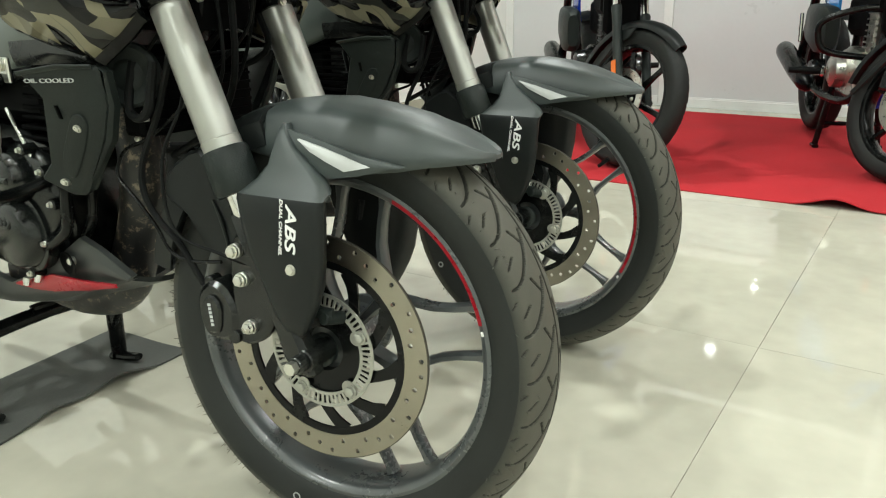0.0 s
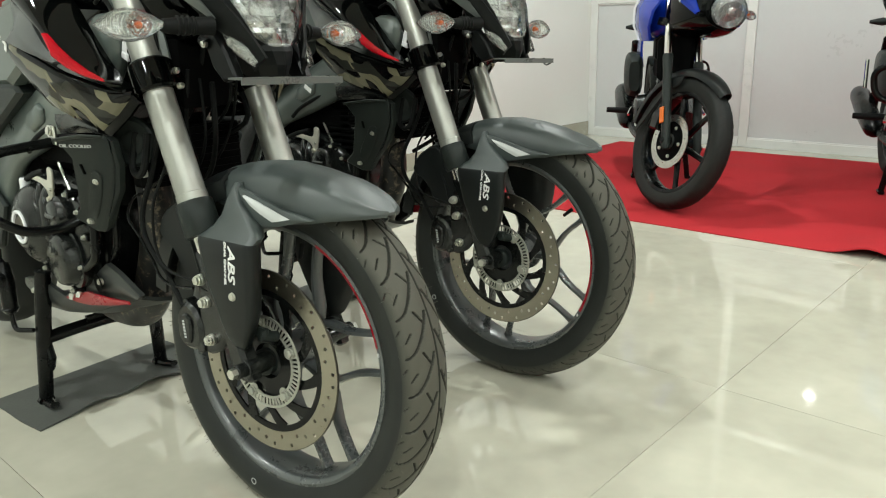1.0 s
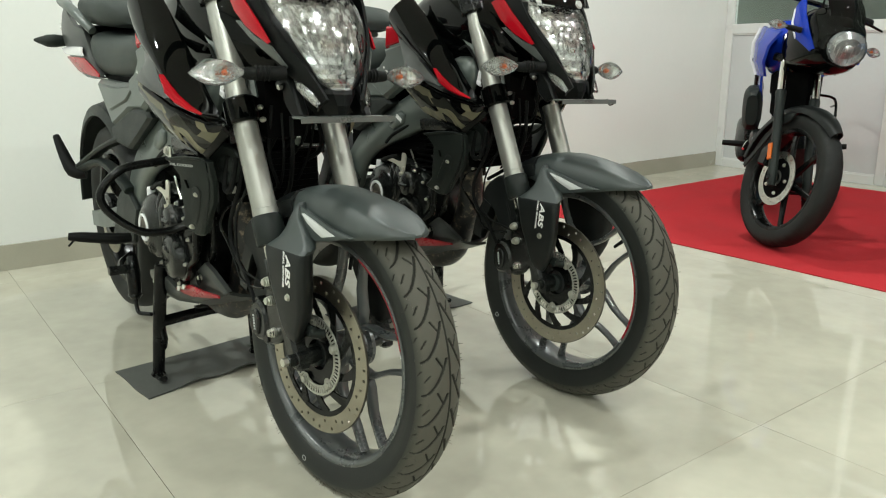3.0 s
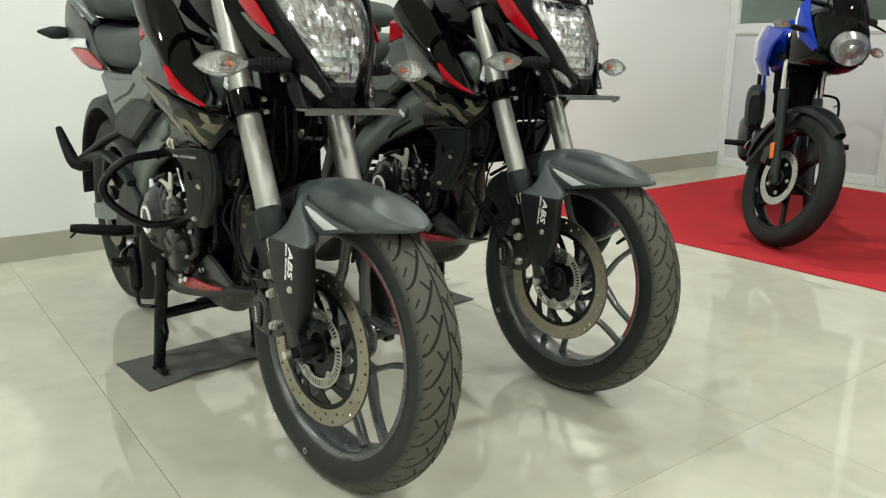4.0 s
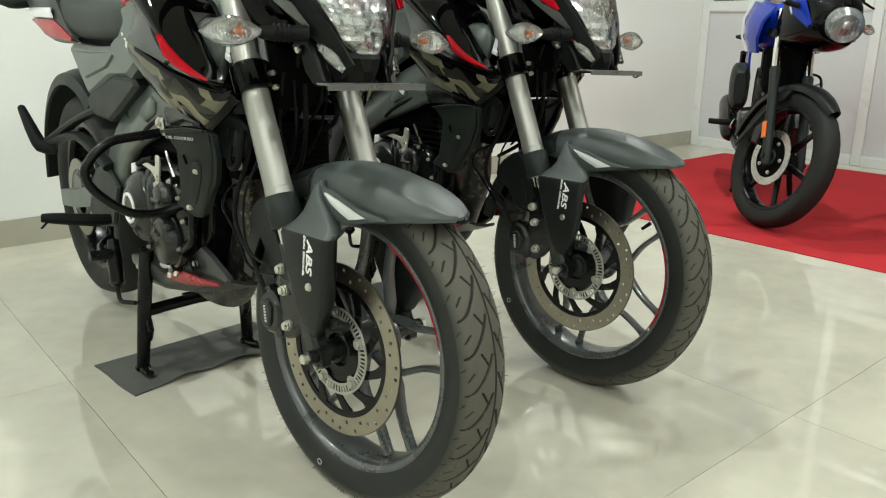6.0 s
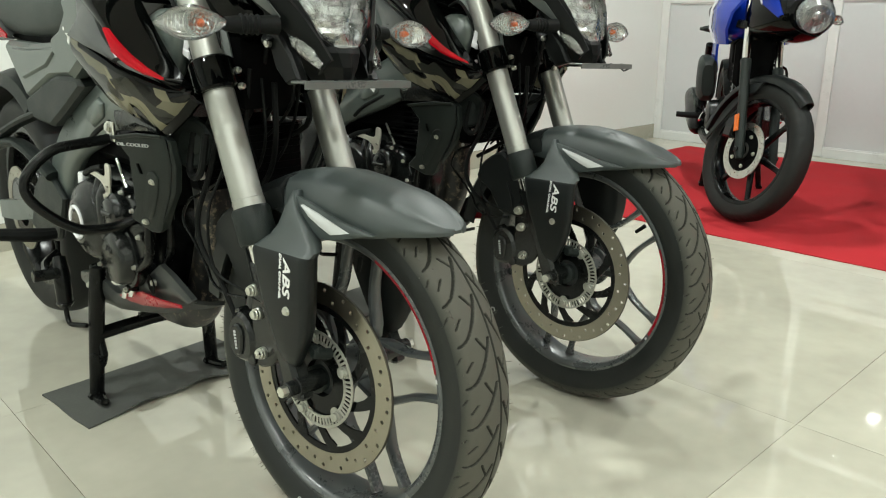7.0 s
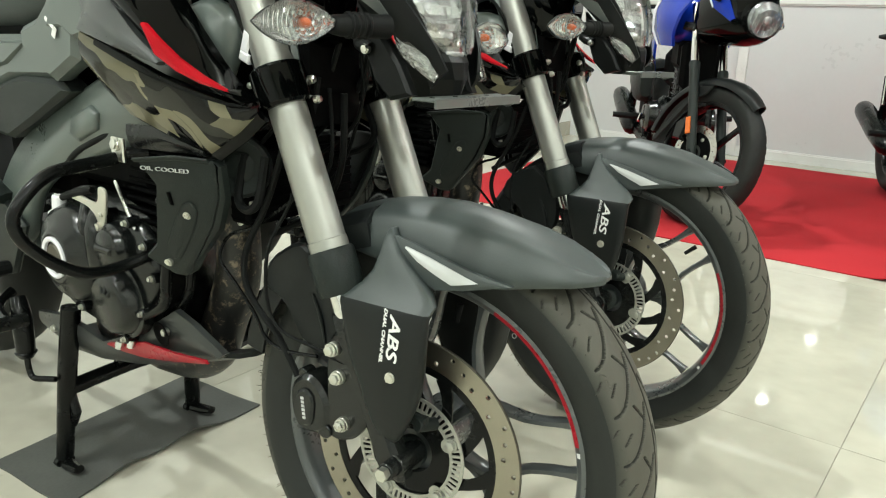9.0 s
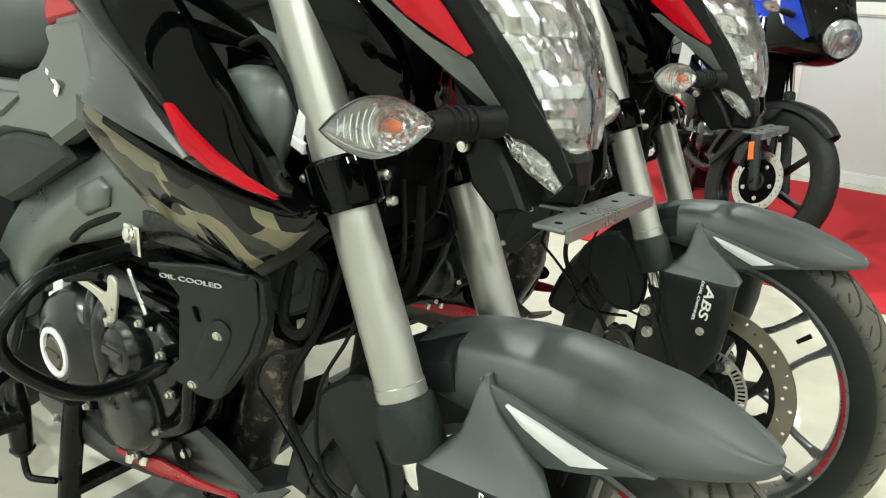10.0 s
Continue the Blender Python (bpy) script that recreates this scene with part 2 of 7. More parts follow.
def crystal():
    """Silvered lamp back pressed into small facets."""
    m = material("faceted_pilot_silver", (0.62, 0.63, 0.62), rough=0.16, metal=0.85, vary=0.3, scale=60, fine=200)
    nodes, links = m.node_tree.nodes, m.node_tree.links
    co, cells, bump = nodes.new("ShaderNodeTexCoord"), nodes.new("ShaderNodeTexVoronoi"), nodes.new("ShaderNodeBump")
    cells.inputs["Scale"].default_value = 190.0
    bump.inputs["Strength"].default_value, bump.inputs["Distance"].default_value = 1.0, 0.004
    links.new(co.outputs["Object"], cells.inputs["Vector"])
    links.new(cells.outputs["Distance"], bump.inputs["Height"])
    links.new(bump.outputs["Normal"], nodes["Principled BSDF"].inputs["Normal"])
    return m


PILOTSILVER = crystal()
LAMPWHITE = material("frosted_lamp_silver", (0.36, 0.37, 0.37), rough=0.22, metal=0.6, vary=0.25, scale=40, fine=160)
SIDEWALL = material("tyre_sidewall_rubber", (0.017, 0.019, 0.0175), rough=0.5, vary=0.2, scale=9, fine=240, bump=0.05, spec=0.3)
# Groove rubber without dust, the shade of the cuts put into its colour.
GROOVE_SHADE = material("tread_groove_shade", (0.033, 0.033, 0.028), rough=0.7, vary=0.15, spec=0.1)


# ---- shape helpers ----
class Shape:
    """Collects vertices and faces of one part."""

    def __init__(self):
        self.v, self.f = [], []

    def add(self, verts, faces):
        n = len(self.v)
        self.v += [Vector(p) for p in verts]
        self.f += [tuple(i + n for i in f) for f in faces]
        return self

    def moved(self, m):
        self.v = [m @ p for p in self.v]
        return self

    def mirrored(self):
        """The same with its mirror image across the bike's middle."""
        n = len(self.v)
        self.v += [Vector((p.x, -p.y, p.z)) for p in self.v]
        self.f += [tuple(i + n for i in reversed(f)) for f in self.f]
        return self

    def flip(self):
        self.v = [Vector((p.x, -p.y, p.z)) for p in self.v]
        self.f = [tuple(reversed(f)) for f in self.f]
        return self

    def copy(self):
        s = Shape()
        s.v, s.f = [p.copy() for p in self.v], list(self.f)
        return s

    def join(self, other):
        return self.add(other.v, other.f)

    def loft(self, rings, closed=True, caps=True):
        """A skin over rings with as many points each."""
        n, k = len(rings[0]), len(rings)
        verts = [p for r in rings for p in r]
        faces = []
        for i in range(k - 1):
            for j in range(n if closed else n - 1):
                a, b = i * n + j, i * n + (j + 1) % n
                faces.append((a, b, b + n, a + n))
        if caps and closed:
            faces += [tuple(reversed(range(n))), tuple(range((k - 1) * n, k * n))]
        return self.add(verts, faces)

    def lathe(self, profile, n=48, centre=(0, 0, 0), start=0.0, end=360.0, closed_profile=False):
        """Turns (radius, y) about the y axis through centre."""
        full = abs(end - start) >= 359.9
        k = n if full else n + 1
        c, p = Vector(centre), len(profile)
        verts = []
        for i in range(k):
            a = radians(start + (end - start) * i / n)
            verts += [c + Vector((r * math.cos(a), y, r * math.sin(a))) for r, y in profile]
        faces = []
        for i in range(n):
            i2 = (i + 1) % k
            for j in range(p if closed_profile else p - 1):
                j2 = (j + 1) % p
                faces.append((i * p + j, i * p + j2, i2 * p + j2, i2 * p + j))
        if not full and closed_profile:
            faces += [tuple(range(p)), tuple(reversed(range(n * p, (n + 1) * p)))]
        return self.add(verts, faces)

    def tube(self, path, radius, n=10, smooth=4, flat=1.0):
        """A round bar along a path, which runs smoothly through its points. radius: one, or one for each point."""
        pts = [Vector(p) for p in path]
        rad = list(radius) if isinstance(radius, (list, tuple)) else [radius] * len(pts)
        if smooth > 1 and len(pts) > 2:
            out, ro = [], []
            for i in range(len(pts) - 1):
                p0, p1, p2, p3 = pts[max(i - 1, 0)], pts[i], pts[i + 1], pts[min(i + 2, len(pts) - 1)]
                for s in range(smooth):
                    t = s / smooth
                    out.append(0.5 * (2 * p1 + (p2 - p0) * t + (2 * p0 - 5 * p1 + 4 * p2 - p3) * t * t + (3 * p1 - p0 - 3 * p2 + p3) * t ** 3))
                    ro.append(rad[i] + (rad[i + 1] - rad[i]) * t)
            pts, rad = out + [pts[-1]], ro + [rad[-1]]
        rings, side = [], None
        for i, p in enumerate(pts):
            d = (pts[min(i + 1, len(pts) - 1)] - pts[max(i - 1, 0)]).normalized()
            if side is None:
                side = d.cross(Vector((0, 0, 1)) if abs(d.z) < 0.9 else Vector((0, 1, 0))).normalized()
            side = (side - d * side.dot(d)).normalized()
            up = d.cross(side)
            rings.append([p + rad[i] * (math.cos(2 * math.pi * j / n) * side + flat * math.sin(2 * math.pi * j / n) * up) for j in range(n)])
        return self.loft(rings)

    def prism(self, outline, y0, y1, bevel=0.003):
        """A plate with its outline (x, z), from y0 to y1, its rims bevelled."""
        pts = [Vector((x, z)) for x, z in outline]
        area = sum(a.x * b.y - b.x * a.y for a, b in zip(pts, pts[1:] + pts[:1]))
        if area < 0:
            pts.reverse()
        k = len(pts)

        def inset(d):
            out = []
            for i in range(k):
                a, b, c = pts[i - 1], pts[i], pts[(i + 1) % k]
                n1 = Vector((-(b - a).y, (b - a).x)).normalized()
                n2 = Vector((-(c - b).y, (c - b).x)).normalized()
                n = (n1 + n2) / max(1 + n1.dot(n2), 0.4)
                out.append(b + n * d)
            return out
        lo, hi = min(y0, y1), max(y0, y1)
        bevel = min(bevel, (hi - lo) * 0.45)
        levels = [(lo, bevel), (lo + bevel, 0), (hi - bevel, 0), (hi, bevel)]
        rings = [[(p.x, y, p.y) for p in reversed(inset(d))] for y, d in levels]
        return self.loft(rings)

    def sheet(self, first, second, rows=4, bulge=0.0, thick=0.005, out=(0, -1, 0)):
        """A curved panel between two space curves with as many points, bulging along out."""
        o = Vector(out)
        a, b = [Vector(p) for p in first], [Vector(p) for p in second]
        grid = []
        for r in range(rows + 1):
            t = r / rows
            grid.append([p * (1 - t) + q * t + o * bulge * 4 * t * (1 - t) for p, q in zip(a, b)])
        k, n = len(a), rows + 1
        top = [p for row in grid for p in row]
        verts = top + [p - o * thick for p in top]
        m, faces = len(top), []
        for r in range(rows):
            for c in range(k - 1):
                i = r * k + c
                faces.append((i, i + 1, i + k + 1, i + k))
                faces.append((m + i, m + i + k, m + i + k + 1, m + i + 1))
        rim = [c for c in range(k)] + [r * k + k - 1 for r in range(1, n)] + [rows * k + c for c in range(k - 2, -1, -1)] + [r * k for r in range(rows - 1, 0, -1)]
        for i, j in zip(rim, rim[1:] + rim[:1]):
            faces.append((j, i, m + i, m + j))
        return self.add(verts, faces)

    def box(self, size, centre=(0, 0, 0), bevel=0.003):
        x, y, z = size[0] / 2, size[1] / 2, size[2] / 2
        s = Shape().prism([(-x, -z), (x, -z), (x, z), (-x, z)], -y, y, min(bevel, x * 0.6, z * 0.6))
        return self.add([p + Vector(centre) for p in s.v], s.f)

    def rod(self, a, b, radius, n=14, bevel=0.0015):
        """A straight bar with chamfered ends."""
        a, b = Vector(a), Vector(b)
        d = (b - a).normalized()
        e = min(bevel, radius * 0.5)
        return self.tube([a, a + d * e, b - d * e, b], [radius - e, radius, radius, radius - e], n, 1)

    def hexbolt(self, at, out, radius=0.007, height=0.006):
        """A flanged hexagon bolt head that stands on at and points along out."""
        a, o = Vector(at), Vector(out).normalized()
        self.tube([a - o * 0.004, a + o * height * 0.3], [radius * 1.25, radius * 1.25], 14, 1)
        self.tube([a + o * height * 0.3, a + o * height * 0.9, a + o * height], [radius, radius, radius * 0.8], 6, 1)
        return self

    def bm(self):
        b = bmesh.new()
        vs = [b.verts.new(p) for p in self.v]
        for f in self.f:
            if len(set(f)) > 2:
                try:
                    b.faces.new([vs[i] for i in f])
                except ValueError:
                    pass
        return b


def mesh_of(name, bm, mat, smooth=0.62):
    bmesh.ops.recalc_face_normals(bm, faces=bm.faces[:])
    for f in bm.faces:
        f.smooth = True
    for e in bm.edges:
        e.smooth = len(e.link_faces) == 2 and e.calc_face_angle(0) < smooth
    me = bpy.data.meshes.new(name)
    bm.to_mesh(me)
    bm.free()
    me.materials.append(mat)
    return me


def part(name, shape, mat, parent=None, label="", smooth=0.62):
    """Links a shape as ONE mesh object under a thing or a part."""
    bm = shape.bm() if isinstance(shape, Shape) else shape
    ob = new(name, mesh_of(name, bm, mat, smooth))
    ob.parent = parent
    if label:
        ob["label"] = label
    return ob


def thing(name, label, category, group="", m=None, kind=""):
    ob = new(name)
    ob.empty_display_size = 0.1
    if m is not None:
        ob.matrix_world = m
    return tagged(ob, label, category, group, kind)


def solid(name, shape, mat, label, category, m=None, kind="", group=""):
    """A top-level thing that is one mesh."""
    ob = part(name, shape, mat)
    if m is not None:
        ob.matrix_world = m
    return tagged(ob, label, category, group, kind)


def letters(text, size, depth=0.0006, shear=0.0, bold=0.0):
    """Lettering as a flat shape in x and z, facing -y, its middle at the origin."""
    c = bpy.data.curves.new("lettering", "FONT")
    c.body, c.size, c.extrude, c.shear, c.offset, c.align_x, c.align_y = text, size, depth, shear, bold, "CENTER", "CENTER"
    ob = new("lettering", c)
    me = ob.evaluated_get(bpy.context.evaluated_depsgraph_get()).to_mesh()
    s = Shape().add([(p.co.x, -p.co.z, p.co.y) for p in me.vertices], [tuple(f.vertices) for f in me.polygons])
    ob.to_mesh_clear()
    bpy.data.objects.remove(ob)
    bpy.data.curves.remove(c)
    return s


# ---- the room ----
def block(u0, u1, v0, v1, z0, z1, bevel=0.002):
    return Shape().box((u1 - u0, v1 - v0, z1 - z0), ((u0 + u1) / 2, (v0 + v1) / 2, (z0 + z1) / 2), bevel)


LEFT, RIGHT, FRONT, GLAZED, BACK = -2.78, 5.0, -4.6, 5.53, 11.6
floor = solid("floor", block(LEFT - 0.2, RIGHT + 0.2, FRONT - 0.2, BACK + 0.2, -0.15, -0.0035), GROUT, "polished cream floor tiles with thin dark joints", "floor", ROOM, "structure")
solid("ceiling", block(LEFT - 0.2, RIGHT + 0.2, FRONT - 0.2, BACK + 0.2, CEILING, CEILING + 0.12), CEIL, "plain white ceiling with round downlights", "ceiling", ROOM, "structure")
solid("wall_west", block(LEFT - 0.15, LEFT - 0.012, FRONT, GLAZED + 0.03, -0.01, CEILING), WALL, "plain off-white painted showroom wall", "wall", ROOM, "structure")
# Unseen walls, added to close the room with white for light and reflections.
solid("wall_east", block(RIGHT, RIGHT + 0.15, FRONT, BACK, -0.01, CEILING), WALL, "plain off-white painted showroom wall", "wall", ROOM, "structure")
solid("wall_south", block(LEFT - 0.15, RIGHT + 0.15, FRONT - 0.15, FRONT, -0.01, CEILING), WALL, "plain off-white painted showroom wall", "wall", ROOM, "structure")
solid("wall_north", block(LEFT - 0.15, RIGHT + 0.15, BACK, BACK + 0.15, -0.01, CEILING), BACKWALL, "plain grey-green wall of the room behind the glass", "wall", ROOM, "structure")
solid("wall_far", block(LEFT - 0.15, LEFT - 0.012, GLAZED + 0.032, BACK, -0.01, CEILING), BACKWALL, "plain grey-green wall of the room behind the glass", "wall", ROOM, "structure")
skirt = block(LEFT - 0.012, LEFT, FRONT, GLAZED - 0.002, -0.003, 0.105, 0.004)
solid("baseboard", skirt, SKIRT, "beige-grey skirting tile along the white wall", "baseboard", ROOM, "structure")


def partition():
    """Aluminium partition: grey panels below, glass above the middle rail."""
    p = thing("partition", "white aluminium partition with grey lower panels and glass above", "partition", m=ROOM, kind="structure")
    posts = [LEFT - 0.012, -1.60, 0.0, 1.6, 3.2]
    width = 0.062
    for i, u in enumerate(posts):
        part("mullion", block(u, u + width, GLAZED, GLAZED + 0.05, 0.0, CEILING - 0.002, 0.003), ALU, p)
    for i, u in enumerate(posts):
        a, b = u + width + 0.001, (posts[i + 1] if i + 1 < len(posts) else RIGHT) - 0.001
        part("bottom_rail", block(a, b, GLAZED - 0.004, GLAZED + 0.05, -0.002, 0.058, 0.003), ALU, p)
        part("middle_rail", block(a, b, GLAZED - 0.004, GLAZED + 0.05, 0.975, 1.045, 0.003), ALU, p)
        part("top_rail", block(a, b, GLAZED - 0.004, GLAZED + 0.05, 2.1, 2.16, 0.003), ALU, p)
        part("panel", block(a, b, GLAZED + 0.012, GLAZED + 0.03, 0.058, 0.975, 0.001), PANEL, p)
        pane = part("pane", block(a, b, GLAZED + 0.018, GLAZED + 0.024, 1.045, 2.1, 0.001), PANE, p)
        pane.visible_shadow = False
        upper = part("pane", block(a, b, GLAZED + 0.018, GLAZED + 0.024, 2.16, CEILING - 0.002, 0.001), PANE, p)
        upper.visible_shadow = False
        bead = Shape()
        for z0, z1 in ((0.058, 0.066), (0.967, 0.975)):
            bead.join(block(a, b, GLAZED + 0.002, GLAZED + 0.012, z0, z1, 0.001))
        part("bead", bead, ALU, p)
    return p


partition()


def downlight(u, v):
    d = thing("downlight", "round recessed white ceiling downlight, switched on", "downlight", "downlights in the ceiling", ROOM @ pose(u, v, CEILING))
    ring = Shape().lathe([(0.056, 0), (0.078, 0), (0.078, 0.006), (0.072, 0.012), (0.060, 0.012), (0.056, 0.004)], 40, closed_profile=True)
    part("ring", ring.moved(pose(0, 0, 0, -90)), FITTING, d)
    disc = Shape().lathe([(0.0, 0.003), (0.0555, 0.003), (0.0555, 0.0), (0.0, 0.0)], 40, closed_profile=True)
    part("diffuser", disc.moved(pose(0, 0, -0.002, -90)), GLOW, d)
    return d


for u, v in LAMPS:
    downlight(u, v)


def carpet():
    """Thin runner whose near rim has lifted into a fold."""
    nu, nv, u0, u1, v0, v1 = 260, 60, -2.37, 4.6, 3.185, 5.31
    top = []
    for j in range(nv + 1):
        for i in range(nu + 1):
            u, v = u0 + (u1 - u0) * i / nu, v0 + (v1 - v0) * j / nv
            h = 0.004 + 0.0016 * noise.noise((u * 2.2, v * 2.2, 0)) + 0.0012 * noise.noise((u * 6, v * 6, 3))
            h += 0.034 * math.exp(-((u + 0.20) / 0.085) ** 2) * math.exp(-((v - v0) / 0.30) ** 2)
            h += 0.014 * math.exp(-((u - 0.06) / 0.09) ** 2) * math.exp(-((v - v0) / 0.25) ** 2)
            wob = 0.006 * noise.noise((u * 1.6, 5, 0)) if j == 0 else 0
            top.append((u, v + wob, max(h, 0.002)))
    s, w = Shape(), nu + 1
    faces = [(j * w + i, j * w + i + 1, (j + 1) * w + i + 1, (j + 1) * w + i) for j in range(nv) for i in range(nu)]
    m = len(top)
    rim = list(range(w)) + [j * w + nu for j in range(1, nv + 1)] + [nv * w + i for i in range(nu - 1, -1, -1)] + [j * w for j in range(nv - 1, 0, -1)]
    low = [(top[i][0], top[i][1], max(top[i][2] - 0.004, 0.0005)) for i in rim]
    k = len(rim)
    faces += [(rim[(a + 1) % k], rim[a], m + a, m + (a + 1) % k) for a in range(k)]
    s.add(top + low, faces)
    return solid("carpet", s, CARPET, "thin red carpet runner with a lifted fold at its rim", "carpet", ROOM)


carpet()


def mat(m, name_label):
    """Rubber mat under a centre stand, its front rim wavy."""
    nu, nv = 16, 40
    top = []
    for j in range(nv + 1):
        for i in range(nu + 1):
            x, y = i / nu, j / nv
            wave = 0.016 * math.exp(-((y - 0.62) / 0.13) ** 2) * x ** 2 + 0.010 * math.exp(-((y - 0.30) / 0.1) ** 2) * x ** 3
            top.append((-0.22 + 0.232 * x - 0.012 * math.sin(5 * y) * x, -0.005 + 0.45 * y + 0.002 * math.sin(7 * x), 0.0045 + wave + 0.0006 * noise.noise((x * 4, y * 9, 1))))
    w = nu + 1
    faces = [(j * w + i, j * w + i + 1, (j + 1) * w + i + 1, (j + 1) * w + i) for j in range(nv) for i in range(nu)]
    n = len(top)
    rim = list(range(w)) + [j * w + nu for j in range(1, nv + 1)] + [nv * w + i for i in range(nu - 1, -1, -1)] + [j * w for j in range(nv - 1, 0, -1)]
    low = [(top[i][0], top[i][1], max(top[i][2] - 0.004, 0.0004)) for i in rim]
    k = len(rim)
    faces += [(rim[(a + 1) % k], rim[a], n + a, n + (a + 1) % k) for a in range(k)]
    return solid("rubber_mat", Shape().add(top + low, faces), MAT, name_label, "mat", m, group="mats under the stands")


BLACK_ONE = pose(-0.0224, 1.130, 0, 0, 0, -28.5)
BLACK_TWO = pose(0.252, 1.773, 0, 0, 0, -29.6)
WHEEL_ONE = pose(-0.0205, 1.1415, 0.2895, 0, 0, -21.6) @ pose(0, 0, 0, -3.7)
WHEEL_TWO = pose(0.2655, 1.779, 0.2905, 0, 0, -25.0) @ pose(0, 0, 0, -3.9)
mat(pose(-0.69, 1.264, 0, 0, 0, -23.5), "worn grey rubber mat under the stand, one edge wavy")
mat(pose(-0.69 + 0.268, 1.264 + 0.64, 0, 0, 0, -23.5), "worn grey rubber mat under the stand, one edge wavy")


# ---- motorcycles: x ahead of the front axle, y to the rider's left, z up from the floor ----
def steering(degrees, rake, behind, axle=0.296):
    """The turn of all that hangs on the steering head."""
    axis = Vector((-math.sin(radians(rake)), 0, math.cos(radians(rake))))
    o = Matrix.Translation((-behind, 0, axle))
    return o @ Matrix.Rotation(radians(degrees), 4, axis) @ o.inverted()


def tread_tyre(stand, radius=0.297, half=0.049, bead=0.219, pitches=30, deep=0.0040):
    """Tyre, pressed flat where it stands on the floor, with cut grooves: long sweeping ones, short ticks between them, and a centre line."""
    per, across = 76, 128
    length = 2 * math.pi * radius / pitches
    lines = [((0.00, 0.78), (0.03, 0.66), (0.12, 0.54), (0.30, 0.41), (0.55, 0.27), (0.82, 0.15), (1.02, 0.08)), ((1.08, 0.36), (0.76, 0.19)), ((0.40, 0.72), (0.60, 0.56)), ((0.62, 0.92), (0.74, 0.80)), ((0.0, 0.0), (0.5, 0.0), (1.0, 0.0))]
    cell = np.zeros((per, across + 1))
    ys = np.linspace(-1, 1, across + 1)
    for i in range(per):
        for j, y in enumerate(ys):
            px, py = (i / per + (0.5 if y > 0 else 0.0)) % 1.0 * length, abs(y) * half
            best = 9.0
            for n, line in enumerate(lines):
                for (a0, b0), (a1, b1) in zip(line, line[1:]):
                    for wrap in (-1, 0, 1):
                        ax, ay, bx, by = (a0 + wrap) * length, b0 * half, (a1 + wrap) * length, b1 * half
                        t = max(0, min(1, ((px - ax) * (bx - ax) + (py - ay) * (by - ay)) / ((bx - ax) ** 2 + (by - ay) ** 2)))
                        d = math.hypot(px - ax - t * (bx - ax), py - ay - t * (by - ay)) / (0.0016 if n == 0 else 0.0010)
                        best = min(best, d)
            cell[i, j] = deep * max(0.0, min(1.0, (1.35 - best) * 1.8))
    n = per * pitches
    verts = []
    prof = []
    for j, y in enumerate(ys):
        yy = half * math.sin(y * 1.45) / math.sin(1.45)
        prof.append((radius - 0.032 * (1 - math.cos(y * 1.45)) / (1 - math.cos(1.45)), yy))
    side = [(radius - 0.036, half * 1.0), (radius - 0.042, half * 1.0), (bead + 0.03, half * 0.98), (bead + 0.016, half * 0.9), (bead + 0.006, half * 0.80), (bead + 0.004, half * 0.76), (bead - 0.004, half * 0.7)]
    ring = [(r, -y) for r, y in reversed(side)] + prof + side
    k, lead = len(ring), len(side)
    for i in range(n):
        a = 2 * math.pi * i / n
        c, s = math.cos(a), math.sin(a)
        for j, (r, y) in enumerate(ring):
            q = j - lead
            d = cell[i % per, q] if 0 <= q <= across else 0.0
            verts.append((c * (r - d), y, s * (r - d)))
    v = np.array(verts)
    turn, centre = np.array(stand.to_3x3()), np.array(stand.translation)
    placed = v @ turn.T + centre
    under = np.maximum(0.0006 - placed[:, 2], 0.0)
    placed[:, 2] += under
    spread = np.sign(v[:, 1]) * 0.3 * under
    verts = (placed - centre) @ turn
    verts[:, 1] += spread
    verts = verts.tolist()
    idx = np.arange(n * k).reshape(n, k)
    nxt = np.roll(idx, -1, axis=0)
    faces = np.stack([idx[:, :-1], nxt[:, :-1], nxt[:, 1:], idx[:, 1:]], axis=-1).reshape(-1, 4)
    me = bpy.data.meshes.new("tyre")
    me.from_pydata(verts, [], faces.tolist())
    me.polygons.foreach_set("use_smooth", [True] * len(me.polygons))
    me.update()
    me.materials.append(RUBBER)
    me.materials.append(GROOVE_SHADE)
    me.materials.append(SIDEWALL)
    # Faces inside the cuts take the darker groove rubber.
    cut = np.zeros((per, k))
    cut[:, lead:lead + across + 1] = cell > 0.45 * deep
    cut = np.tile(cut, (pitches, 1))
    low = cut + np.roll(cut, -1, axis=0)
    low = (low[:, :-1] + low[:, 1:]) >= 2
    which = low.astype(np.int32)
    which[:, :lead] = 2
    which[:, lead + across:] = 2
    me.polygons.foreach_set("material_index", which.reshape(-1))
    return me


def plain_tyre(radius, half, bead, n=72):
    prof = [(bead - 0.004, -half * 0.7), (bead + 0.006, -half * 0.8), (bead + 0.02, -half * 0.95), (radius - 0.045, -half), (radius - 0.03, -half * 0.98)]
    prof += [(radius - 0.026 * (abs(y) ** 2.2), half * y) for y in (-0.9, -0.7, -0.45, -0.2, 0, 0.2, 0.45, 0.7, 0.9)]
    prof += [(r, -y) for r, y in reversed(prof[:5])]
    return Shape().lathe(prof, n)


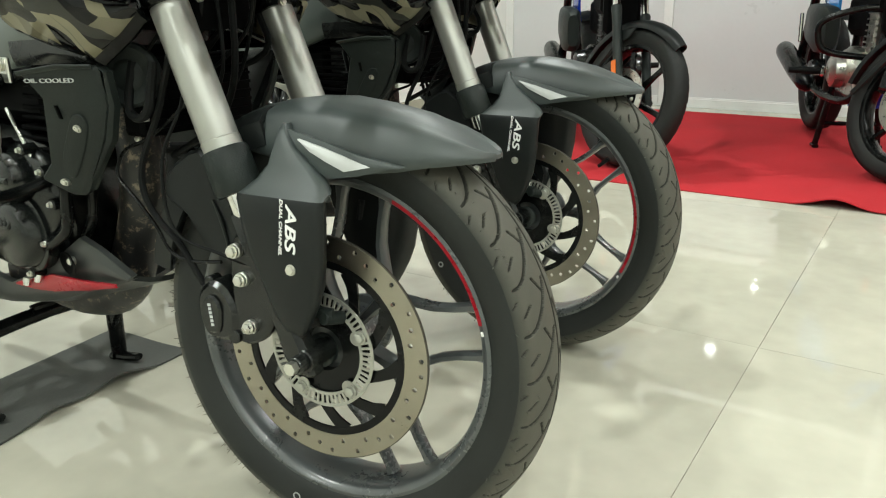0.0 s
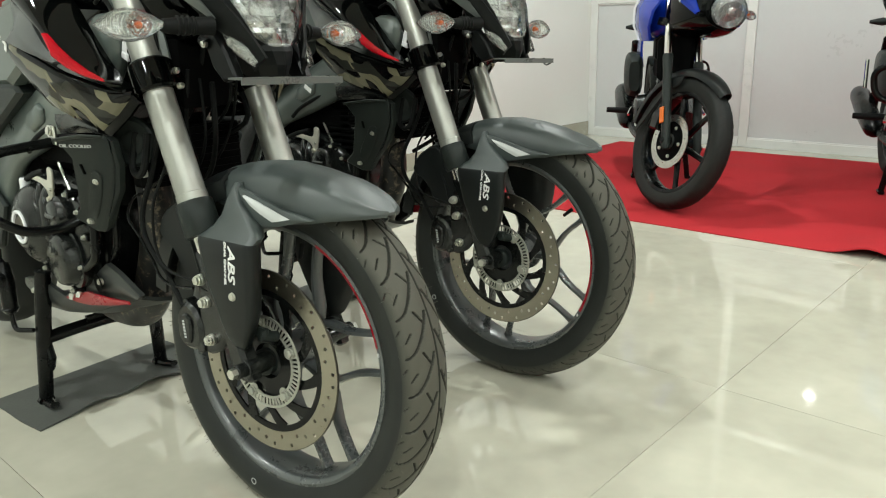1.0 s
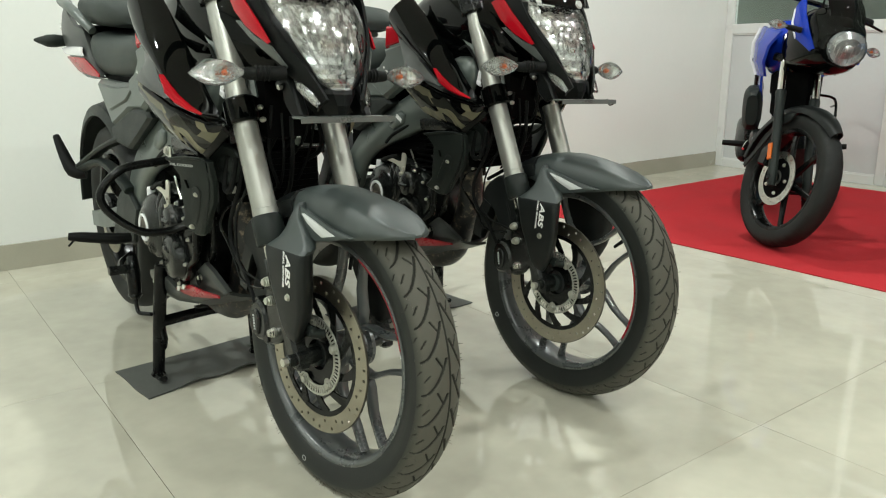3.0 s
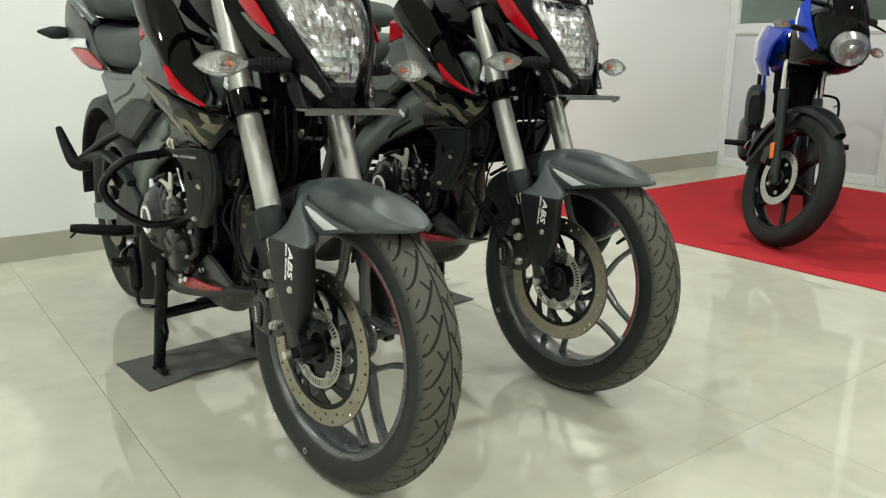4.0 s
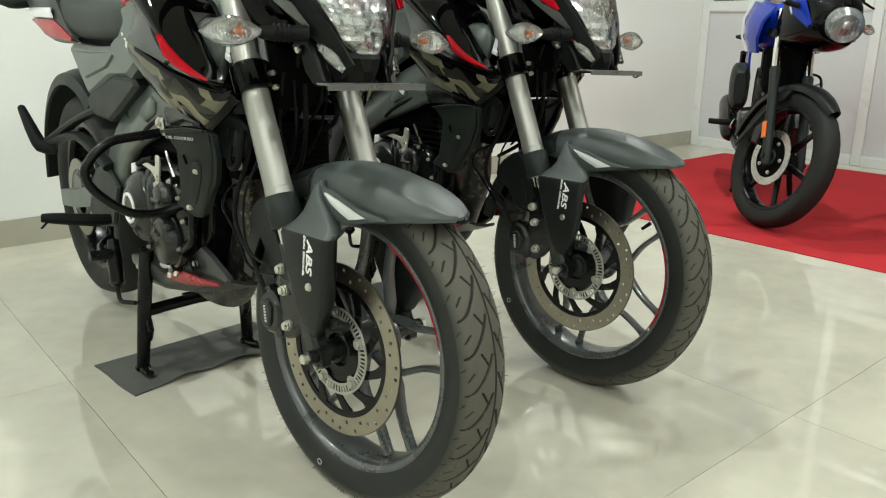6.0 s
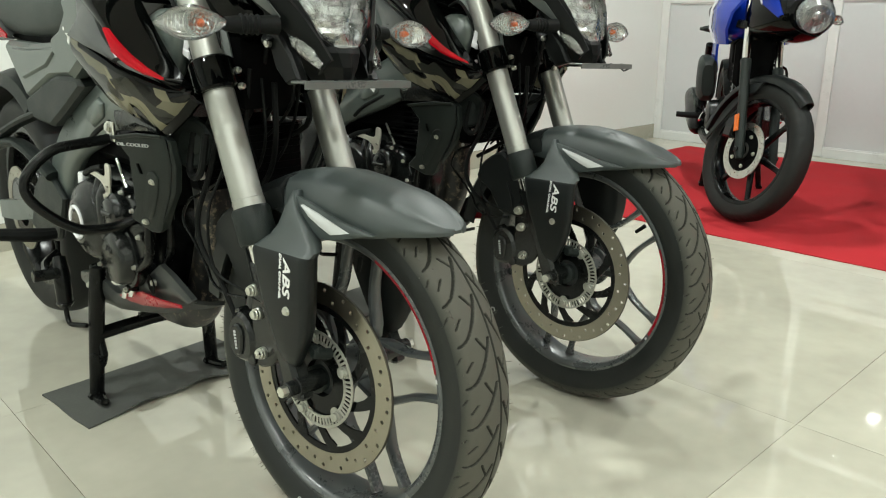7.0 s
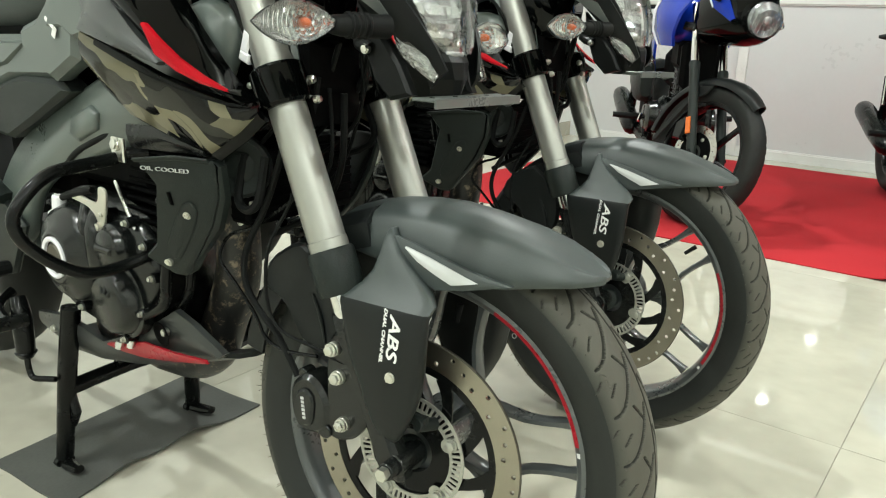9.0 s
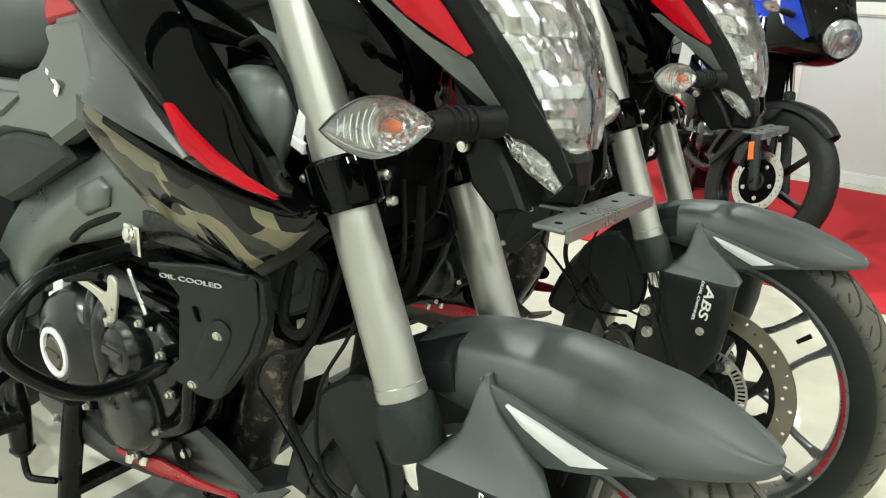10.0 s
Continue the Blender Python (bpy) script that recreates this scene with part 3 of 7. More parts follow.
def hairs(radius, half, count, seed):
    """The thin rubber vent hairs that a new tyre still carries."""
    rnd, s = random.Random(seed), Shape()
    for i in range(count):
        a, y = rnd.uniform(0, 6.283), rnd.choice((-1, 1)) * rnd.uniform(0.55, 1.0)
        q = y * 1.45
        r = radius - 0.032 * (1 - math.cos(q)) / (1 - math.cos(1.45)) - 0.002
        yy = half * math.sin(q) / math.sin(1.45)
        base = Vector((r * math.cos(a), yy, r * math.sin(a)))
        out = Vector((math.cos(a), 1.2 * y, math.sin(a))).normalized() + Vector((rnd.uniform(-0.4, 0.4), rnd.uniform(-0.3, 0.3), rnd.uniform(-0.4, 0.4)))
        out = out.normalized() * rnd.uniform(0.004, 0.010)
        s.tube([base, base + out], [0.0006, 0.0003], 3, 1)
    return s


def drilled_ring(r0, r1, y0, y1, count, holes, hole):
    """Flat brake ring with holes through it, at radii that take turns."""
    s = Shape()
    step = 2 * math.pi / count
    for i in range(count):
        a0, a1 = i * step, (i + 1) * step
        rh, am = holes[i % len(holes)], (i + 0.5) * step
        edge = [(r0, a0), (r0, am), (r0, a1), ((r0 + r1) / 2, a1), (r1, a1), (r1, am), (r1, a0), ((r0 + r1) / 2, a0)]
        rim = [(r * math.cos(a), r * math.sin(a)) for r, a in edge]
        cx, cz = rh * math.cos(am), rh * math.sin(am)
        inner = []
        for x, z in rim:
            d = math.hypot(x - cx, z - cz)
            inner.append((cx + hole * (x - cx) / d, cz + hole * (z - cz) / d))
        v = [(x, y, z) for y in (y0, y1) for x, z in rim + inner]
        f = []
        for j in range(8):
            k = (j + 1) % 8
            f += [(j, k, 8 + k, 8 + j), (16 + k, 16 + j, 24 + j, 24 + k), (8 + j, 8 + k, 24 + k, 24 + j)]
        f += [(1, 0, 16, 17), (2, 1, 17, 18), (5, 4, 20, 21), (6, 5, 21, 22)]
        s.add(v, f)
    return s


def merged(shape, distance=0.00005):
    b = shape.bm()
    bmesh.ops.remove_doubles(b, verts=b.verts[:], dist=distance)
    return b


def alloy_rim(bead=0.219, half=0.040, n=96, slim=0.0):
    prof = [(bead + 0.007, -half), (bead + 0.007, -half + 0.004), (bead - 0.004 + slim * 0.6, -half + 0.009), (bead - 0.010 + slim, -0.018), (bead - 0.010 + slim, 0.018), (bead - 0.004 + slim * 0.6, half - 0.009), (bead + 0.007, half - 0.004), (bead + 0.007, half)]
    inner = [(bead - 0.010 + slim, half - 0.002), (bead - 0.0135 + slim, half - 0.007), (bead - 0.016 + slim, half - 0.016)]
    prof += [(bead + 0.002, half + 0.001)] + inner + [(bead - 0.018 + slim, 0.0)] + [(r, -y) for r, y in reversed(inner)] + [(bead + 0.002, -half - 0.001)]
    return Shape().lathe(prof, n, closed_profile=True)


def twin_spoke(r0, r1, spread0, spread1, wide, thick, sign):
    """One arm of a pair: straight out of the hub, then kinked before it meets the rim."""
    rings = []
    for t in (0, 0.12, 0.3, 0.5, 0.7, 0.86, 1.0):
        r = r0 + (r1 - r0) * t
        a = sign * (spread0 + (spread1 - spread0) * (t ** 0.7) - 1.6 * math.sin(math.pi * t) * (0.6 - t))
        c, s = math.cos(radians(a)), math.sin(radians(a))
        w = wide * (1.25 - 0.45 * t + 0.55 * max(0, t - 0.82) * 3)
        h = thick * (1.15 - 0.3 * t)
        p, q = Vector((r * c, 0, r * s)), Vector((-s, 0, c))
        ring = [(-1, -0.55), (-0.55, -1), (0.55, -1), (1, -0.55), (1, 0.55), (0.55, 1), (-0.55, 1), (-1, 0.55)]
        rings.append([p + q * (w * x) + Vector((0, h * y, 0)) for x, y in ring])
    return Shape().loft(rings)


def forked_arm(sign, wide=0.0056, thick=0.0115):
    """One arm of a forked spoke: out of the hub beside its twin, then bent away to meet the rim."""
    line = [(0.036, 35.0), (0.066, 34.4), (0.086, 32.4), (0.104, 26.4), (0.122, 19.0), (0.142, 13.8), (0.165, 11.2), (0.190, 9.8), (0.2060, 9.2)]
    pts = [Vector((r * math.cos(radians(sign * a)), 0, r * math.sin(radians(sign * a)))) for r, a in line]
    rings = []
    for i, p in enumerate(pts):
        d = (pts[min(i + 1, len(pts) - 1)] - pts[max(i - 1, 0)]).normalized()
        q, t = Vector((-d.z, 0, d.x)), i / (len(pts) - 1)
        w = wide * (1.12 - 0.25 * t + (0.75 if i == len(pts) - 1 else 0.15 if i == len(pts) - 2 else 0.0))
        h = thick * (1.2 - 0.35 * t)
        ring = [(-1, -0.45), (-0.5, -1), (0.5, -1), (1, -0.45), (1, 0.45), (0.5, 1), (-0.5, 1), (-1, 0.45)]
        rings.append([p + q * (w * x) + Vector((0, h * y, 0)) for x, y in ring])
    return Shape().loft(rings)


def black_front_wheel(bike, stand):
    wheel = part("front_wheel", alloy_rim(slim=0.0065), RIM, bike, "dark grey alloy wheel with split spokes")
    wheel.matrix_basis = BLACK_ONE.inverted() @ stand
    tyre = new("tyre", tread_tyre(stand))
    tyre.parent = wheel
    tyre["label"] = "black tyre with angled tread grooves"
    tagged(part("rubber_hair", hairs(0.297, 0.049, 420, 3), RUBBER, wheel), kind="stuff")
    for k in range(5):
        for sign in (-1, 1):
            part("spoke", forked_arm(sign).moved(Matrix.Rotation(-radians(10.8 + 72 * k), 4, "Y")), RIM, wheel)
    hub = Shape().lathe([(0.0, -0.046), (0.040, -0.046), (0.046, -0.040), (0.046, -0.030), (0.036, -0.022), (0.033, 0.0), (0.036, 0.03), (0.044, 0.036), (0.044, 0.044), (0.0, 0.044)], 40)
    part("hub", hub, RIM, wheel)
    disc = part("brake_disc", merged(drilled_ring(0.1205, 0.1520, -0.0650, -0.0605, 44, (0.1440, 0.1312, 0.1376, 0.1440, 0.1292), 0.0034)), ROTOR, wheel, "drilled steel brake disc", smooth=0.5)
    edge = Shape().lathe([(0.1520, -0.0650), (0.1532, -0.0644), (0.1532, -0.0611), (0.1520, -0.0605)], 96)
    part("disc_edge", edge, ROTOR_EDGE, wheel)
    carrier = Shape().lathe([(0.1105, -0.0642), (0.1210, -0.0642), (0.1210, -0.0606), (0.1105, -0.0606)], 72, closed_profile=True)
    carrier.lathe([(0.030, -0.0650), (0.060, -0.0650), (0.062, -0.0630), (0.062, -0.0550), (0.030, -0.0510)], 48, closed_profile=True)
    for k in range(10):
        a0 = 36 * k + 8
        rings = []
        for t in (0, 0.25, 0.5, 0.75, 1):
            r, a = 0.059 + 0.054 * t, radians(a0 + 26 * t)
            w = 0.0105 - 0.0035 * math.sin(math.pi * t)
            p, q = Vector((r * math.cos(a), 0, r * math.sin(a))), Vector((-math.sin(a + 0.5), 0, math.cos(a + 0.5)))
            rings.append([p - q * w + Vector((0, -0.0640, 0)), p + q * w + Vector((0, -0.0640, 0)), p + q * w + Vector((0, -0.0608, 0)), p - q * w + Vector((0, -0.0608, 0))])
        part("carrier_arm", Shape().loft(rings), ENAMEL, wheel)
    part("disc_carrier", carrier, ENAMEL, wheel, "black slotted disc carrier")
    tone = Shape().lathe([(0.0585, -0.0700), (0.0625, -0.0700), (0.0625, -0.0680), (0.0585, -0.0680)], 72, closed_profile=True)
    tone.lathe([(0.0745, -0.0700), (0.0785, -0.0700), (0.0785, -0.0680), (0.0745, -0.0680)], 72, closed_profile=True)
    for k in range(60):
        bar = Shape().box((0.0125, 0.002, 0.0036), (0.0685, -0.0690, 0), 0.0004)
        tone.join(bar.moved(Matrix.Rotation(radians(6 * k), 4, "Y")))
    part("tone_ring", tone, TONE, wheel, "pale slotted sensor ring")
    for k in range(5):
        a = 2 * math.pi * (k + 0.35) / 5
        lug = Shape().hexbolt((0.0655 * math.cos(a), -0.0705, 0.0655 * math.sin(a)), (0, -1, 0), 0.0072, 0.0072)
        part("disc_bolt", lug.tube([(0.060 * math.cos(a), -0.0695, 0.060 * math.sin(a)), (0.060 * math.cos(a), -0.0710, 0.060 * math.sin(a))], 0.0095, 14, 1), TONE, wheel)
    cap = Shape().lathe([(0.0, -0.0790), (0.019, -0.0770), (0.022, -0.0745), (0.022, -0.0630), (0.0, -0.0630)], 36)
    part("hub_cap", cap, TEXTURED, wheel)
    arc = Shape().lathe([(0.2152, -0.0388), (0.2212, -0.0419), (0.2212, -0.0411), (0.2152, -0.0380)], 44, start=16, end=66, closed_profile=True)
    part("rim_tape", arc, DULLRED, wheel, "red rim tape")
    part("rim_mark", Shape().lathe([(0.2160, -0.0393), (0.2205, -0.0417), (0.2205, -0.0409), (0.2160, -0.0385)], 6, start=12.5, end=14, closed_profile=True), WHITE, wheel)
    part("valve_stem", Shape().tube([(0.190, -0.004, 0), (0.165, -0.006, 0)], [0.0045, 0.0036], 10, 1).moved(Matrix.Rotation(-radians(82.8), 4, "Y")), RUBBER_OFF, wheel)
    part("tyre_mark", Shape().lathe([(0.0045, -0.0005), (0.0062, -0.0005), (0.0062, 0.0), (0.0045, 0.0)], 20, closed_profile=True).moved(Matrix.Translation((-0.062, -0.0512, -0.243))), SILVERFILM, wheel)
    return wheel


TANRAKE = 0.42


def leg(z, y, ahead=0.0):
    """A point on the axis of a fork leg."""
    return Vector((-0.003 - TANRAKE * (z - 0.296) + ahead, y, z))


def black_fork(bike, m):
    for y in (-0.098, 0.103):
        tube = Shape().rod(leg(0.548, y), leg(0.975, y), 0.0240, 28, 0.002)
        tube.rod(leg(0.545, y), leg(0.562, y), 0.0249, 28, 0.002)
        part("fork_tube", tube.moved(m), FORK, bike, "satin champagne-silver fork tube")
        cap = Shape().tube([leg(0.497, y), leg(0.502, y), leg(0.545, y), leg(0.549, y)], [0.0278, 0.0298, 0.0298, 0.0272], 28, 1)
        part("fork_seal", cap.moved(m), TEXTURED, bike)
        part("stanchion", Shape().rod(leg(0.462, y), leg(0.50, y), 0.0185, 24).moved(m), CHROME, bike, "chrome fork stanchion")
        s = -1 if y < 0 else 1
        foot = Shape().loft([[leg(z, y) + Vector((a * w, b * d, 0)) for a, b in ((-1, -0.6), (-0.6, -1), (0.6, -1), (1, -0.6), (1, 0.6), (0.6, 1), (-0.6, 1), (-1, 0.6))] for z, w, d in ((0.274, 0.010, 0.009), (0.280, 0.018, 0.014), (0.296, 0.0215, 0.0155), (0.320, 0.0195, 0.0155), (0.36, 0.0185, 0.0165), (0.40, 0.0190, 0.0185), (0.468, 0.0195, 0.0195), (0.472, 0.018, 0.018))])
        part("axle_clamp", foot.moved(m), ENGINE, bike, "black cast fork foot")
        axle = Shape().rod((0.006, y * 0.6, 0.296), (0.006, y + s * 0.014, 0.296), 0.016, 20)
        axle.rod((0.006, y + s * 0.010, 0.296), (0.006, y + s * 0.030, 0.296), 0.0115, 20)
        part("spindle", axle.moved(m), ENGINE, bike)
        nut = Shape().tube([(0.006, y + s * 0.026, 0.296), (0.006, y + s * 0.040, 0.296)], [0.0085, 0.0085], 6, 1)
        part("axle_nut", nut.moved(m), ZINC, bike, "zinc axle nut")
        clampring = Shape().rod(leg(0.716, y), leg(0.762, y), 0.0345, 28, 0.004)
        clampring.tube([leg(0.74, y) + Vector((0.0, 0, 0)), leg(0.74, y * 0.45) + Vector((-0.02, 0, 0.0)), leg(0.74, 0) + Vector((-0.035, 0, 0))], [0.026, 0.024, 0.026], 12, 3, 0.8)
        part("lower_clamp", clampring.moved(m), GLOSSY, bike, "black triple clamp")
        pinch = Shape()
        for z in (0.727, 0.75):
            pinch.hexbolt(leg(z, y) + Vector((0.034, -s * 0.022, 0)), (1, -s * 0.25, 0.2), 0.0042, 0.005)
        part("pinch_bolt", pinch.moved(m), ZINC, bike)
        top = Shape().rod(leg(0.94, y), leg(0.985, y), 0.034, 24, 0.004)
        part("upper_clamp", top.moved(m), ENAMEL, bike)
    part("steering_head", Shape().rod(leg(0.72, 0, -0.04), leg(0.97, 0, -0.04), 0.034, 20).moved(m), DARK, bike)
    bar = Shape().tube([leg(0.99, y, -0.02 - 0.25 * abs(y) ** 1.3) + Vector((0, 0, 0.03)) for y in (-0.36, -0.24, -0.12, 0.0, 0.12, 0.24, 0.36)], 0.011, 12, 3)
    part("handlebar", bar.moved(m), ENAMEL, bike)


def fender(bike, m):
    """Beaked front mudguard on two arms."""
    xs = [-0.135, -0.11, -0.075, -0.035, 0.01, 0.06, 0.11, 0.146, 0.172, 0.190, 0.202, 0.209]
    top = [0.588, 0.597, 0.605, 0.610, 0.6115, 0.606, 0.596, 0.583, 0.571, 0.562, 0.556, 0.553]
    edge = [0.548, 0.546, 0.542, 0.538, 0.534, 0.531, 0.538, 0.545, 0.548, 0.550, 0.551, 0.551]
    half = [0.060, 0.066, 0.070, 0.072, 0.073, 0.072, 0.070, 0.063, 0.053, 0.041, 0.027, 0.011]
    outer, inner = [], []
    for x, t, e, w in zip(xs, top, edge, half):
        row = []
        for k in range(21):
            q = -1 + 2 * k / 20
            y = w * math.sin(q * math.pi / 2) if abs(q) < 1 else w * q
            drop = 1 - math.cos(q * math.pi / 2) ** 0.9
            crease = 0.004 * math.exp(-((abs(q) - 0.55) / 0.09) ** 2)
            row.append(Vector((x, y, t - (t - e) * drop ** 1.15 + crease)))
        outer.append(row)
        inner.append([p + Vector((0, -p.y * 0.05, -0.0045)) for p in row])
    s = Shape()
    s.loft(outer, closed=False)
    s.loft([list(reversed(r)) for r in inner], closed=False)
    n, k = len(outer), 21
    rim_o = [outer[0][j] for j in range(k)] + [outer[i][k - 1] for i in range(1, n)] + [outer[n - 1][j] for j in range(k - 2, -1, -1)] + [outer[i][0] for i in range(n - 2, 0, -1)]
    rim_i = [inner[0][j] for j in range(k)] + [inner[i][k - 1] for i in range(1, n)] + [inner[n - 1][j] for j in range(k - 2, -1, -1)] + [inner[i][0] for i in range(n - 2, 0, -1)]
    s.loft([rim_o, rim_i], caps=False)
    over = m @ Matrix.Translation((0.002, 0.008, 0.0))
    part("front_fender", merged(s.moved(over), 0.0003), MATTE, bike, "satin dark grey beaked front mudguard", smooth=0.9)
    for side in (-1, 1):
        arm = Shape()
        levels = [(0.326, -0.008, 0.004, 0.108, 0.092), (0.334, -0.017, 0.013, 0.114, 0.088), (0.350, -0.027, 0.022, 0.118, 0.083), (0.370, -0.036, 0.032, 0.1205, 0.078), (0.392, -0.044, 0.040, 0.122, 0.074), (0.425, -0.060, 0.0455, 0.1235, 0.072), (0.462, -0.071, 0.0475, 0.1245, 0.070), (0.496, -0.0785, 0.0490, 0.1245, 0.069),
                  (0.5025, -0.0790, 0.0505, 0.1215, 0.068), (0.510, -0.069, 0.0530, 0.1145, 0.067), (0.519, -0.0580, 0.0440, 0.107, 0.065), (0.535, -0.0470, 0.0180, 0.098, 0.063), (0.557, -0.0425, -0.0130, 0.088, 0.060), (0.573, -0.042, -0.030, 0.078, 0.058), (0.582, -0.041, -0.036, 0.070, 0.056)]
        rings = []
        for z, x0, x1, yo, yi in levels:
            w, d = x1 - x0, yo - yi
            pts = [(0.0, 0.0), (0.0, 0.72), (0.015, 0.88), (0.05, 0.97), (0.11, 1.0), (0.5, 1.0), (0.87, 1.0), (0.95, 0.97), (0.985, 0.90), (0.99, 0.78), (0.88, 0.35), (0.66, 0.0)]
            rings.append([Vector((x0 + w * a, side * (yi + d * b), z)) for a, b in pts])
        # One moulding; its lit neck and shaded guard are told by two colours.
        arm.loft(rings[:9])
        part("guard_neck", Shape().loft(rings[8:]).moved(m), MATTE, bike, smooth=0.95)
        part("fork_guard", arm.moved(m), GUARDBLACK, bike, "satin black fork guard lettered ABS" if side < 0 else "satin black fork guard", smooth=0.95)
        cheek = Shape()
        a = [(-0.045, side * 0.070, 0.577), (-0.005, side * 0.0745, 0.571), (0.035, side * 0.077, 0.562), (0.075, side * 0.077, 0.552), (0.128, side * 0.071, 0.5425)]
        b = [(-0.035, side * 0.076, 0.560), (0.000, side * 0.082, 0.539), (0.035, side * 0.084, 0.523), (0.072, side * 0.081, 0.529), (0.120, side * 0.072, 0.5405)]
        cheek.sheet(a, b, 4, 0.002, 0.006, (0, side, 0))
        part("fender_cheek", cheek.moved(m), MATTE, bike)
        film = Shape()
        a = [(-0.010, side * 0.0810, 0.5665), (0.024, side * 0.0822, 0.5590), (0.055, side * 0.0820, 0.5505), (0.089, side * 0.0795, 0.5405)]
        b = [(-0.008, side * 0.0815, 0.5650), (0.010, side * 0.0850, 0.5530), (0.034, side * 0.0865, 0.5430), (0.057, side * 0.0850, 0.5335)]
        film.sheet(a, b, 3, 0.0015, 0.004, (0, side, 0))
        part("fender_stripe", film.moved(m), SILVERFILM, bike, "grey reflective stripe")
        part("guard_bolt", Shape().hexbolt((0.0045, side * 0.1230, 0.418), (0, side, 0), 0.0056, 0.005).moved(m), ZINC, bike)
    turn = Matrix.Rotation(radians(96), 4, "Y")
    word = letters("ABS", 0.0310, shear=0.2, bold=0.0004).moved(Matrix.Diagonal((1.06, 1, 0.68, 1)))
    part("lettering", word.moved(m @ Matrix.Translation((0.0075, -0.1252, 0.4690)) @ Matrix.Rotation(radians(1.5), 4, "X") @ turn), WHITE, bike, "white letters ABS")
    small = letters("DUAL CHANNEL", 0.0098, shear=0.2, bold=0.00015).moved(Matrix.Diagonal((0.94, 1, 0.62, 1)))
    part("lettering", small.moved(m @ Matrix.Translation((-0.0062, -0.1252, 0.4690)) @ Matrix.Rotation(radians(1.5), 4, "X") @ turn), WHITE, bike, "white letters DUAL CHANNEL")
    # the black inner guard that runs on behind the fork
    rows = []
    for k in range(13):
        a = radians(106 + 5.0 * k)
        r = 0.306
        w = 0.062 + 0.010 * math.sin(math.pi * k / 12)
        c, s = math.cos(a), math.sin(a)
        rows.append([Vector((r * c * f, y, 0.296 + r * s * f)) for y, f in ((-w, 0.87), (-w, 0.97), (-w * 0.7, 1.02), (0, 1.035), (w * 0.7, 1.02), (w, 0.97), (w, 0.87), (w - 0.005, 0.87), (w - 0.005, 0.96), (0, 1.02), (-w + 0.005, 0.96), (-w + 0.005, 0.87))])
    part("rear_guard", Shape().loft(rows).moved(m), GUARDBLACK, bike, "black inner mudguard behind the fork")
    plate = Shape().prism(soft([(-0.228, 0.512), (-0.243, 0.474), (-0.204, 0.455), (-0.188, 0.432), (-0.166, 0.401), (-0.120, 0.405), (-0.105, 0.440), (-0.112, 0.500), (-0.148, 0.528), (-0.176, 0.546)], 1), -0.080, -0.066, 0.005)
    plate.tube([(-0.150, -0.081, 0.478), (-0.136, -0.082, 0.450), (-0.128, -0.081, 0.415)], [0.0015, 0.0028, 0.0015], 8, 3)
    part("side_guard", plate.moved(m), GUARDBLACK, bike)


def soft(outline, times=2):
    """The same outline with its corners cut round."""
    for k in range(times):
        out = []
        for (x0, z0), (x1, z1) in zip(outline, outline[1:] + outline[:1]):
            out += [(x0 * 0.78 + x1 * 0.22, z0 * 0.78 + z1 * 0.22), (x0 * 0.22 + x1 * 0.78, z0 * 0.22 + z1 * 0.78)]
        outline = out
    return outline


